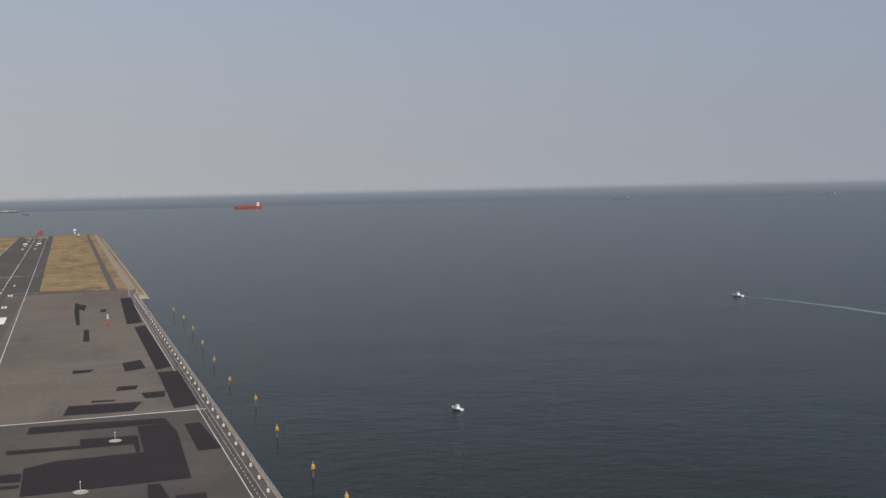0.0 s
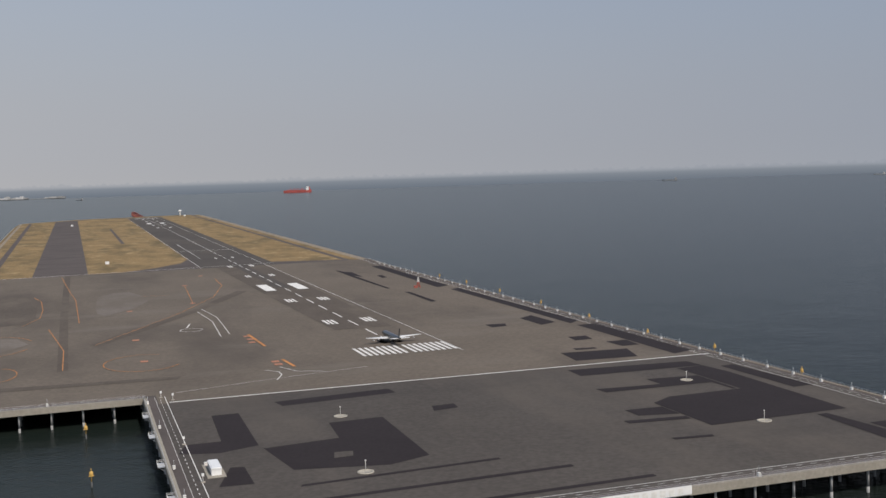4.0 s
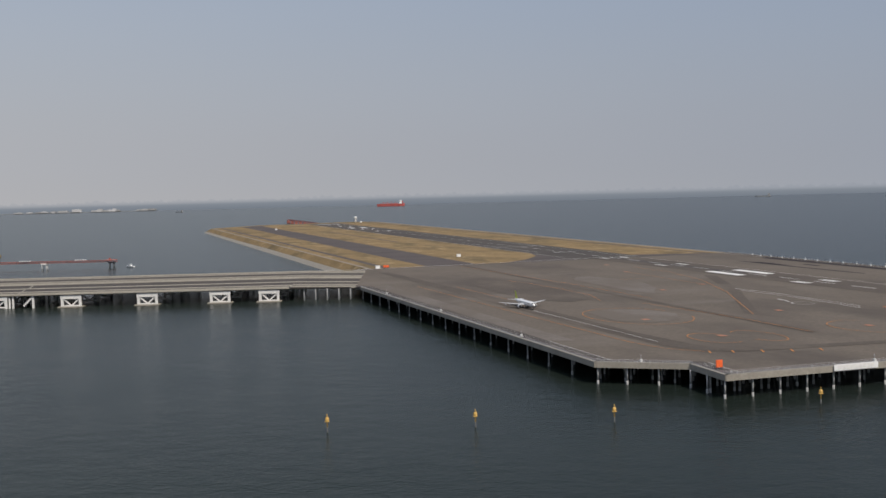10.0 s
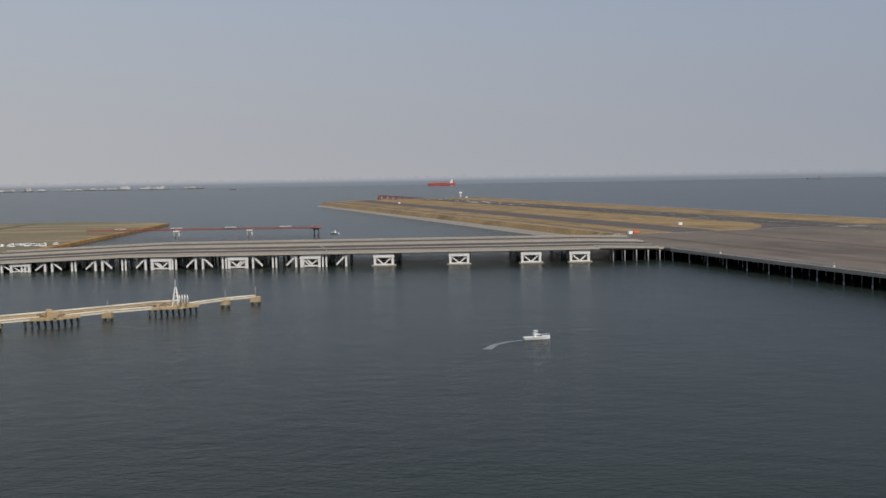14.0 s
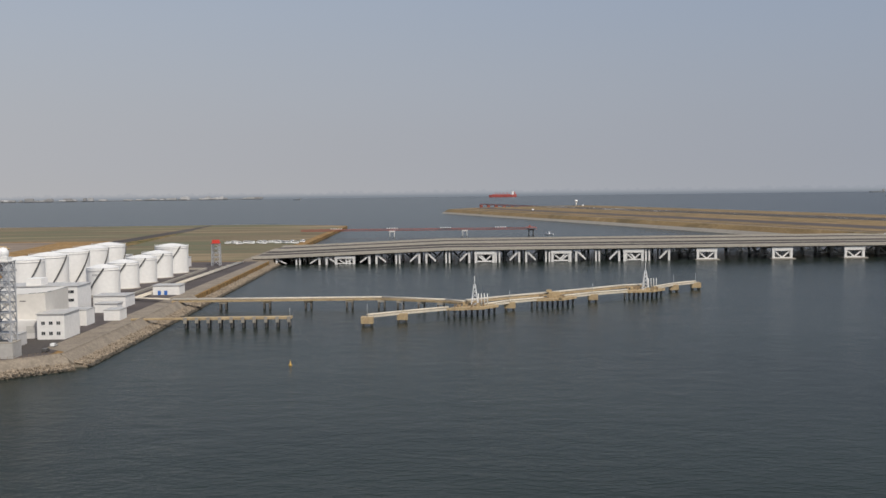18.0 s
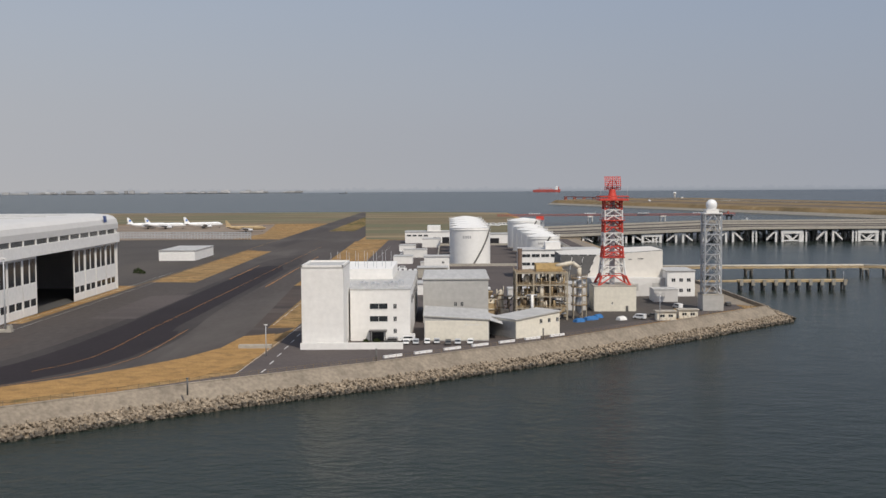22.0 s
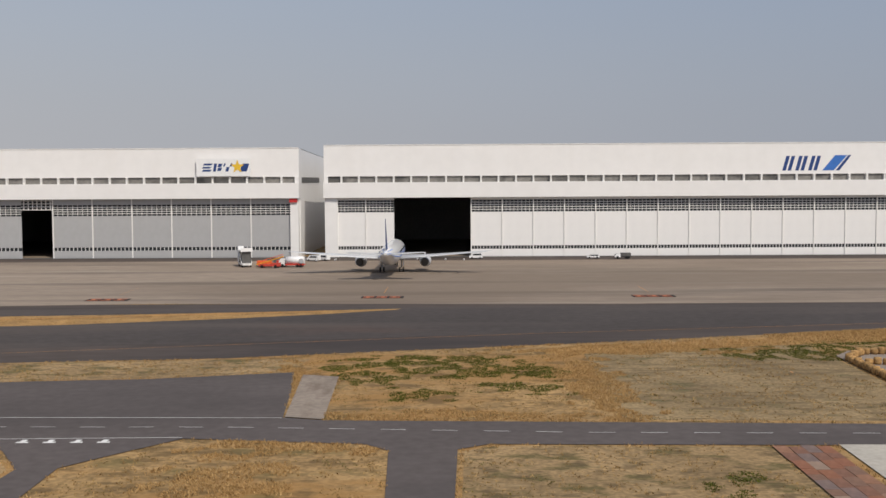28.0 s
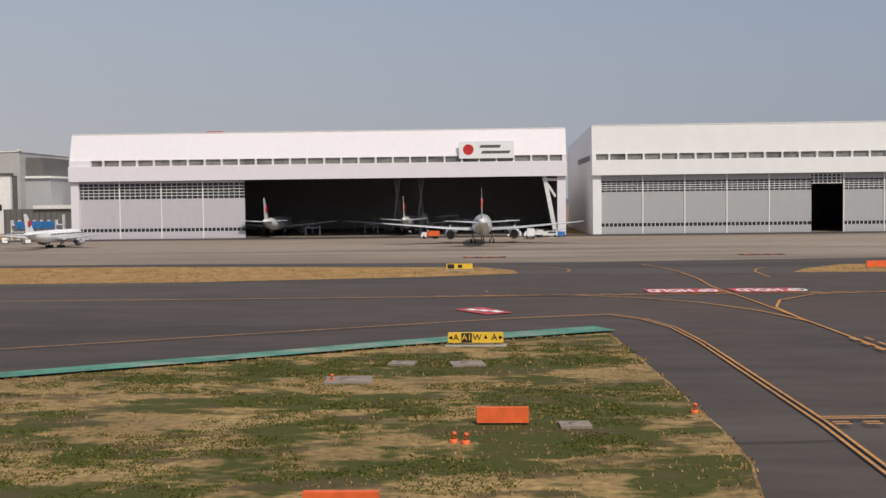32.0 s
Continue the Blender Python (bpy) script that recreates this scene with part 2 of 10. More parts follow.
M_WATER = water_mat()
M_ASPH = layered(layered(mat("worn_asphalt", (0.078, 0.069, 0.063), 0.9, var=0.16, big=0.012, fine=0.5), (0.105, 0.090, 0.078), 0.02, 0.5, 0.7, (1, 0.25, 1), 0.7), (0.045, 0.041, 0.040), 0.015, 0.56, 0.75, (0.3, 1, 1), 0.6, seed=40)
M_BROWNASPH = layered(layered(mat("brown_taxi_asphalt", (0.136, 0.114, 0.094), 0.9, var=0.14, big=0.012, fine=0.5), (0.082, 0.069, 0.060), 0.010, 0.50, 0.66, (1, 0.35, 1), 0.8, seed=12), (0.160, 0.140, 0.122), 0.016, 0.55, 0.70, (0.35, 1, 1), 0.7, seed=52)
M_DARKSTREAK = layered(layered(mat("streaked_dark_asphalt", (0.064, 0.054, 0.050), 0.9, var=0.15, big=0.03, fine=0.5), (0.098, 0.080, 0.070), 0.02, 0.48, 0.62, (0.2, 1.6, 1), 0.8), (0.10, 0.064, 0.05), 0.03, 0.60, 0.70, (0.3, 1.2, 1), 0.6, seed=77)
M_NORTH = layered(layered(layered(mat("north_taxiway_asphalt", (0.074, 0.064, 0.059), 0.9, var=0.14, big=0.02, fine=0.5, stretch=(1, 0.4, 1)), (0.105, 0.094, 0.086), 0.012, 0.50, 0.60, (1, 0.35, 1), 0.75, seed=18), (0.047, 0.041, 0.040), 0.016, 0.54, 0.66, (1.6, 0.2, 1), 0.7, seed=29), (0.088, 0.066, 0.054), 0.03, 0.58, 0.70, (1.4, 0.3, 1), 0.5, seed=3)
M_WORN = layered(mat("tyre_worn_asphalt", (0.046, 0.040, 0.039), 0.9, var=0.15, big=0.03, fine=0.6), (0.066, 0.058, 0.054), 0.03, 0.48, 0.62, (1, 0.3, 1), 0.8, seed=37)
M_LANE = layered(mat("tyre_darkened_brown_asphalt", (0.098, 0.082, 0.069), 0.9, var=0.16, big=0.02, fine=0.5), (0.136, 0.114, 0.094), 0.025, 0.50, 0.66, (1, 0.5, 1), 0.7, seed=63)
M_PALEASPH = layered(mat("bleached_grey_asphalt", (0.158, 0.138, 0.122), 0.9, var=0.14, big=0.02, fine=0.5), (0.130, 0.110, 0.092), 0.02, 0.46, 0.60, (1, 0.6, 1), 0.9, seed=46)
M_SOIL = layered(mat("bare_red_brown_soil", (0.20, 0.092, 0.048), 0.95, var=0.3, big=0.2, fine=1.6, bump=0.6), (0.30, 0.19, 0.09), 0.25, 0.52, 0.62, (1, 1, 1), 0.8, seed=15)
M_STAND = mat("rust_red_ground_paint", (0.40, 0.115, 0.045), 0.8, var=0.25, big=0.3, fine=2)
M_DARK = mat("fresh_asphalt", (0.026, 0.0208, 0.0225), 0.88, var=0.15, big=0.05, fine=0.7)
M_ROAD = layered(mat("road_asphalt", (0.098, 0.083, 0.079), 0.9, var=0.12, big=0.04, fine=0.8), (0.060, 0.052, 0.050), 0.03, 0.5, 0.66, (0.4, 1, 1), 0.6)
M_TAXI = layered(layered(layered(mat("taxiway_asphalt", (0.079, 0.063, 0.055), 0.9, var=0.16, big=0.02, fine=0.4, stretch=(0.35, 1, 1)), (0.034, 0.029, 0.029), 0.02, 0.51, 0.67, (0.22, 1.6, 1), 0.75), (0.112, 0.096, 0.085), 0.03, 0.55, 0.68, (0.18, 1.3, 1), 0.7, seed=23), (0.092, 0.060, 0.048), 0.025, 0.57, 0.70, (0.35, 1.4, 1), 0.5, seed=61)
M_APRON = layered(layered(layered(mat("apron_concrete", (0.275, 0.220, 0.172), 0.9, var=0.12, big=0.03, fine=0.5, stretch=(0.4, 1, 1)), (0.105, 0.086, 0.072), 0.02, 0.50, 0.68, (0.25, 2.6, 1), 0.85), (0.36, 0.315, 0.265), 0.05, 0.58, 0.7, (0.25, 1.8, 1), 0.6, seed=9), (0.16, 0.122, 0.09), 0.008, 0.48, 0.62, (0.6, 1.4, 1), 0.6, seed=70)
M_PARKING = layered(layered(mat("purple_brown_asphalt", (0.047, 0.0375, 0.0375), 0.9, var=0.14, big=0.05, fine=0.8), (0.036, 0.029, 0.030), 0.03, 0.5, 0.66, (0.3, 1.2, 1), 0.7), (0.062, 0.048, 0.046), 0.05, 0.58, 0.70, (0.3, 1.4, 1), 0.6, seed=8)
M_PENFLOOR = layered(layered(mat("brownish_pen_concrete", (0.235, 0.195, 0.165), 0.9, var=0.12, big=0.06, fine=1.2), (0.17, 0.135, 0.108), 0.1, 0.5, 0.66, (0.5, 1, 1), 0.7), (0.31, 0.255, 0.20), 0.12, 0.58, 0.68, (1, 1, 1), 0.6, seed=4)
M_CONC = layered(mat("pale_concrete", (0.40, 0.37, 0.32), 0.88, var=0.12, big=0.1, fine=1.2), (0.25, 0.23, 0.2), 0.3, 0.55, 0.75, (1, 1, 0.3), 0.5)
M_SEAWALL = layered(mat("weathered_seawall_concrete", (0.262, 0.222, 0.175), 0.92, var=0.2, big=0.1, fine=1.0), (0.13, 0.11, 0.09), 0.2, 0.5, 0.72, (1, 1, 0.2), 0.6)
M_ROCK = mat("armour_block_concrete", (0.37, 0.305, 0.232), 0.95, var=0.32, big=0.4, fine=1.5, col2=(0.15, 0.120, 0.088))
M_DRY = layered(layered(layered(mat("dry_grass", (0.330, 0.212, 0.094), 0.95, var=0.34, big=0.06, fine=1.6, bump=0.6), (0.30, 0.165, 0.056), 0.045, 0.49, 0.58, (0.6, 1.5, 1), 0.75), (0.105, 0.068, 0.030), 0.3, 0.51, 0.61, (0.6, 1, 1), 0.72, seed=5), (0.105, 0.092, 0.034), 0.11, 0.58, 0.67, (0.7, 1.3, 1), 0.55, detail=9.0, seed=17)
M_FIELD = layered(layered(mat("island_dry_grass", (0.238, 0.166, 0.082), 0.95, var=0.2, big=0.015, fine=0.4, bump=0.5), (0.12, 0.092, 0.05), 0.03, 0.47, 0.62, (1, 0.35, 1), 0.8), (0.36, 0.27, 0.15), 0.06, 0.55, 0.66, (1, 0.6, 1), 0.6, seed=31)
M_STRAW = layered(mat("tall_straw", (0.36, 0.215, 0.082), 0.95, var=0.25, big=0.2, fine=2.0, bump=0.6), (0.21, 0.125, 0.055), 0.3, 0.50, 0.66, (1, 1, 1), 0.7)
# lower armour blocks: damp and the shade low on the bank, both in the colour
M_ROCKWETSHADE = mat("wet_shaded_armour_block_concrete", (0.13, 0.103, 0.075), 0.8, var=0.35, big=0.15, fine=1.5, col2=(0.05, 0.047, 0.04))
M_SAND = mat("pale_waterline_sand", (0.28, 0.23, 0.17), 0.95, var=0.15, big=0.1, fine=1.0)
M_GREENISH = layered(layered(layered(mat("patchy_grass", (0.285, 0.190, 0.080), 0.95, var=0.34, big=0.1, fine=1.8, bump=0.6), (0.042, 0.052, 0.007), 0.13, 0.475, 0.525, (0.7, 1.2, 1), 0.92, detail=10.0), (0.085, 0.060, 0.030), 0.34, 0.53, 0.61, (0.6, 1.2, 1), 0.78, seed=3), (0.27, 0.19, 0.095), 0.2, 0.60, 0.68, (0.6, 1.2, 1), 0.7, seed=44)
M_FARFIELD = layered(layered(mat("far_field_grass", (0.175, 0.140, 0.088), 0.95, var=0.2, big=0.01, fine=0.2), (0.125, 0.128, 0.076), 0.006, 0.45, 0.55, (0.3, 1.4, 1), 0.9), (0.27, 0.205, 0.125), 0.010, 0.53, 0.60, (0.25, 1.8, 1), 0.85, seed=11)
M_GREENPAINT = layered(mat("green_shoulder_paint", (0.08, 0.235, 0.165), 0.8, var=0.3, big=0.3, fine=2), (0.26, 0.28, 0.22), 0.35, 0.47, 0.58, (0.4, 1, 1), 0.8)
M_LINE = layered(mat("white_road_paint", (0.72, 0.71, 0.69), 0.8, var=0.12, big=0.2, fine=2), (0.35, 0.34, 0.33), 0.35, 0.58, 0.72, (1, 1, 1), 0.6)
M_YLINE = layered(mat("orange_taxi_paint", (0.52, 0.235, 0.06), 0.8, var=0.2, big=0.2, fine=2), (0.2, 0.14, 0.1), 0.3, 0.55, 0.72, (1, 1, 1), 0.7)
M_RPAINT = layered(mat("red_ground_paint", (0.45, 0.06, 0.07), 0.8, var=0.2, big=0.3, fine=2), (0.2, 0.12, 0.12), 0.5, 0.6, 0.75, (1, 1, 1), 0.5)
M_WHITE = mat("white_cladding", (0.80, 0.785, 0.76), 0.6, var=0.05, big=0.08, fine=0.6, bump=0.03)
M_WHITE2 = layered(mat("hangar_cladding", (0.80, 0.787, 0.775), 0.55, var=0.02, big=0.03, fine=0.3, bump=0.01), (0.70, 0.675, 0.645), 0.05, 0.5, 0.8, (1.5, 1, 0.12), 0.3)
M_EAVE = mat("pale_grey_eave_sheet", (0.60, 0.585, 0.565), 0.55, var=0.03, big=0.05, fine=0.4, bump=0.02)
M_PINKISH = mat("pale_lilac_cladding", (0.76, 0.715, 0.745), 0.6, var=0.02, big=0.04, fine=0.6, bump=0.03)
M_DOORLILAC = mat("lilac_hangar_door", (0.53, 0.49, 0.525), 0.55, var=0.03, big=0.06, fine=0.5, bump=0.03)
M_DOORGREY = mat("grey_hangar_door", (0.40, 0.40, 0.405), 0.55, var=0.03, big=0.06, fine=0.5, bump=0.03)
# opaque grey holds the lit interior that would show through the glass
M_CLEREST = layered(mat("clerestory_glazing", (0.21, 0.20, 0.185), 0.3, var=0.15, big=0.2, fine=0.8, bump=0.0), (0.07, 0.068, 0.065), 0.12, 0.5, 0.62, (1, 1, 1), 0.8)
M_GREYCLAD = mat("grey_cladding", (0.44, 0.43, 0.41), 0.6, var=0.08, big=0.07, fine=0.6, bump=0.05)
M_BEIGE = mat("cream_render", (0.72, 0.68, 0.585), 0.75, var=0.07, big=0.15, fine=0.8, bump=0.05)
M_ROOF = mat("pale_metal_roof", (0.48, 0.47, 0.45), 0.5, var=0.12, big=0.06, fine=0.7, stretch=(1, 0.2, 1))
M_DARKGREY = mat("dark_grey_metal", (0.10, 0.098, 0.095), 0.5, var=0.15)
M_STEEL = mat("galvanised_steel", (0.50, 0.51, 0.53), 0.5, 0.3, var=0.12, big=0.2, fine=1.0)
M_PALE_STEEL = mat("white_painted_steel", (0.72, 0.71, 0.69), 0.55, var=0.1, big=0.15, fine=1.0)
M_RED = mat("red_tower_paint", (0.56, 0.06, 0.04), 0.55, var=0.12, big=0.2, fine=1.0)
M_ORANGE = mat("orange_paint", (0.80, 0.13, 0.03), 0.6, var=0.12, big=0.2, fine=1.5)
M_ALSRED = mat("approach_light_red_lead", (0.36, 0.11, 0.085), 0.7, var=0.2, big=0.05, fine=0.5)
M_TANK = layered(mat("tank_white", (0.80, 0.79, 0.765), 0.55, var=0.04, big=0.08, fine=0.5, bump=0.03), (0.62, 0.58, 0.52), 0.06, 0.55, 0.8, (2.2, 2.2, 0.12), 0.35)
# near-black painted for unlit depth in openings; also black plinth and sign legends
M_BLACK = mat("dark_interior", (0.03, 0.03, 0.034), 0.9, var=0.2)
M_GLASS = mat("dark_glazing", (0.03, 0.035, 0.04), 0.12, var=0.3, big=0.3, fine=1.0, bump=0.0)
M_TYRE = mat("black_rubber", (0.02, 0.02, 0.02), 0.85, var=0.2)
M_PIERCONC = layered(mat("pier_edge_concrete", (0.31, 0.285, 0.245), 0.88, var=0.12, big=0.08, fine=0.9), (0.21, 0.19, 0.165), 0.2, 0.5, 0.75, (1, 1, 0.3), 0.5)
M_PILE = layered(mat("pile_concrete", (0.36, 0.36, 0.36), 0.8, var=0.15, big=0.2, fine=1.2), (0.12, 0.12, 0.11), 0.15, 0.55, 0.75, (1, 1, 0.3), 0.6)
M_PILEDARK = mat("weed_dark_pile", (0.11, 0.10, 0.088), 0.85, var=0.3, big=0.3, fine=1.0)
# shade below the decks is put into this darker concrete grey
M_UNDER = mat("shade_darkened_concrete", (0.20, 0.195, 0.19), 0.9, var=0.15)
M_JETTY = layered(mat("jetty_ochre", (0.44, 0.335, 0.20), 0.85, var=0.2, big=0.15, fine=1.0), (0.22, 0.15, 0.09), 0.2, 0.52, 0.7, (1, 1, 1), 0.6)
M_PIPE = mat("pale_pipework", (0.60, 0.54, 0.44), 0.6, var=0.15, big=0.2, fine=1.0)
M_YELLOW = mat("yellow_marker_paint", (0.62, 0.38, 0.10), 0.6, var=0.15, big=0.3, fine=1.5)
M_RUSTPIPE = mat("rusty_plant_steel", (0.30, 0.215, 0.12), 0.7, 0.1, var=0.3, big=0.2, fine=1.0, col2=(0.20, 0.15, 0.10))
M_STACK = mat("rust_brown_stack", (0.115, 0.075, 0.055), 0.8, var=0.3, big=0.3, fine=1.0)
M_OCHRE = mat("ochre_sheet_metal", (0.42, 0.28, 0.10), 0.7, var=0.25, big=0.3, fine=1.0, col2=(0.28, 0.19, 0.09))
M_SLATE = mat("slate_grey_panels", (0.135, 0.13, 0.125), 0.7, var=0.12, big=0.1, fine=0.6)
M_HALL = mat("pale_hall_cladding", (0.66, 0.63, 0.58), 0.65, var=0.04, big=0.08, fine=0.5, bump=0.03)
M_PLANT = mat("plant_frame_steel", (0.40, 0.345, 0.26), 0.6, 0.1, var=0.15, big=0.2, fine=1.0)
M_AIRWHITE = mat("aircraft_white_paint", (0.82, 0.82, 0.82), 0.25, var=0.03, big=0.2, fine=1.0, bump=0.0, coat=0.4)
M_AIRGREY = mat("aircraft_grey_paint", (0.55, 0.56, 0.58), 0.3, var=0.05, big=0.2, fine=1.0, bump=0.0)
M_AIRBLACK = mat("aircraft_black_paint", (0.012, 0.012, 0.013), 0.3, var=0.1, bump=0.0, coat=0.4)
M_BLUE = mat("mid_blue_paint", (0.045, 0.16, 0.50), 0.4, var=0.08, bump=0.0)
M_NAVY = mat("navy_paint", (0.02, 0.055, 0.20), 0.4, var=0.08, bump=0.0)
M_CRIMSON = mat("crimson_paint", (0.52, 0.03, 0.03), 0.45, var=0.08, bump=0.0)
M_GOLD = mat("gold_yellow_paint", (0.78, 0.50, 0.04), 0.5, var=0.08, bump=0.0)
M_LIME = mat("lime_green_paint", (0.50, 0.55, 0.08), 0.5, var=0.08, bump=0.0)
M_HULLRED = mat("ship_red_hull", (0.40, 0.085, 0.075), 0.6, var=0.1, big=0.02, fine=0.1)
M_TARP = mat("blue_tarpaulin", (0.03, 0.15, 0.38), 0.6, var=0.25, big=0.4, fine=2.0, bump=0.5)
M_PAD = layered(mat("brown_weathered_slab", (0.26, 0.215, 0.175), 0.9, var=0.15, big=0.2, fine=1.2), (0.15, 0.11, 0.085), 0.3, 0.5, 0.65, (1, 0.3, 1), 0.7)
M_PUDDLE = mat("still_puddle", (0.03, 0.03, 0.03), 0.04, var=0.05, big=0.2, fine=0.6, bump=0.0)
M_BALE = mat("straw_bale", (0.36, 0.215, 0.088), 0.95, var=0.3, big=0.5, fine=3.0, bump=0.8, islands=0.25)
M_PLATE = hued(mat("rusted_steel_plate", (0.21, 0.12, 0.085), 0.8, 0.1, var=0.3, big=0.3, fine=1.5, islands=0.2), ((0.30, 0.095, 0.030), (0.20, 0.105, 0.060), (0.15, 0.125, 0.120), (0.33, 0.25, 0.18), (0.17, 0.060, 0.024), (0.26, 0.16, 0.10), (0.13, 0.10, 0.10), (0.27, 0.115, 0.045)), 0.5)
M_MIXER = mat("orange_yellow_machine_paint", (0.72, 0.31, 0.03), 0.55, var=0.2, big=0.5, fine=2.0)
M_FOAM = mat("wake_foam", (0.17, 0.20, 0.215), 0.7, var=0.3, big=0.1, fine=0.6)
M_FADED = layered(mat("faded_orange_paint", (0.50, 0.225, 0.085), 0.85, var=0.2, big=0.1, fine=1.5), (0.15, 0.108, 0.080), 0.06, 0.52, 0.64, (1, 1, 1), 0.55)
M_SALMON = layered(mat("faded_salmon_paint", (0.42, 0.20, 0.13), 0.85, var=0.2, big=0.2, fine=1.5), (0.15, 0.11, 0.09), 0.3, 0.5, 0.62, (1, 1, 1), 0.6)
M_MOWN = layered(layered(layered(mat("mown_pale_grass", (0.385, 0.268, 0.122), 0.95, var=0.22, big=0.05, fine=1.6, bump=0.5), (0.27, 0.170, 0.064), 0.10, 0.47, 0.58, (0.45, 1.5, 1), 0.75, seed=2), (0.125, 0.125, 0.034), 0.085, 0.55, 0.63, (0.6, 1.6, 1), 0.65, detail=9.0, seed=14), (0.44, 0.33, 0.18), 0.16, 0.55, 0.66, (0.4, 1.8, 1), 0.5, seed=33)
M_WEEDY = layered(layered(layered(mat("weedy_brown_grass", (0.290, 0.197, 0.098), 0.95, var=0.32, big=0.08, fine=1.8, bump=0.7), (0.055, 0.056, 0.016), 0.20, 0.53, 0.61, (0.8, 1.3, 1), 0.65, detail=9.0, seed=6), (0.10, 0.070, 0.036), 0.5, 0.52, 0.62, (0.7, 1.1, 1), 0.7, detail=8.0, seed=21), (0.32, 0.235, 0.13), 0.22, 0.58, 0.68, (0.6, 1.2, 1), 0.6, seed=27)
M_ROUGH = layered(layered(mat("rough_brown_grass", (0.25, 0.18, 0.095), 0.95, var=0.34, big=0.08, fine=1.8, bump=0.8), (0.125, 0.090, 0.048), 0.35, 0.50, 0.62, (0.5, 1.6, 1), 0.75, detail=8.0, seed=9), (0.085, 0.080, 0.034), 0.22, 0.58, 0.66, (0.7, 1.3, 1), 0.55, seed=26)
M_NEWROAD = layered(mat("dark_service_asphalt", (0.054, 0.047, 0.047), 0.9, var=0.12, big=0.04, fine=0.8), (0.040, 0.035, 0.036), 0.06, 0.5, 0.66, (1, 0.3, 1), 0.7)
# distance haze is mixed into the next two base colours
M_FARCITY = mat("haze_tinted_far_building", (0.40, 0.40, 0.405), 0.9, var=0.12, big=0.01, fine=0.05, bump=0.0, islands=0.35)
M_FARLAND = mat("haze_tinted_far_shore", (0.24, 0.26, 0.28), 0.95, var=0.15, big=0.004, fine=0.03, bump=0.0)
M_BLADE_DRY = blade_mat("dry_grass_blades", ((0.34, 0.225, 0.098), (0.24, 0.148, 0.060), (0.41, 0.27, 0.110), (0.125, 0.076, 0.032)))
M_BLADE_GREEN = blade_mat("green_grass_blades", ((0.038, 0.055, 0.007), (0.075, 0.085, 0.012), (0.13, 0.115, 0.028)))
M_BLADE_WEED = blade_mat("weed_blades", ((0.10, 0.095, 0.032), (0.18, 0.14, 0.05), (0.24, 0.175, 0.075)))
M_BLADE_STRAW = blade_mat("tall_straw_blades", ((0.42, 0.265, 0.11), (0.31, 0.185, 0.072), (0.48, 0.32, 0.15)))
M_BUSH = mat("dark_shrub", (0.05, 0.07, 0.025), 0.9, var=0.4, big=0.4, fine=2.5, bump=0.6)


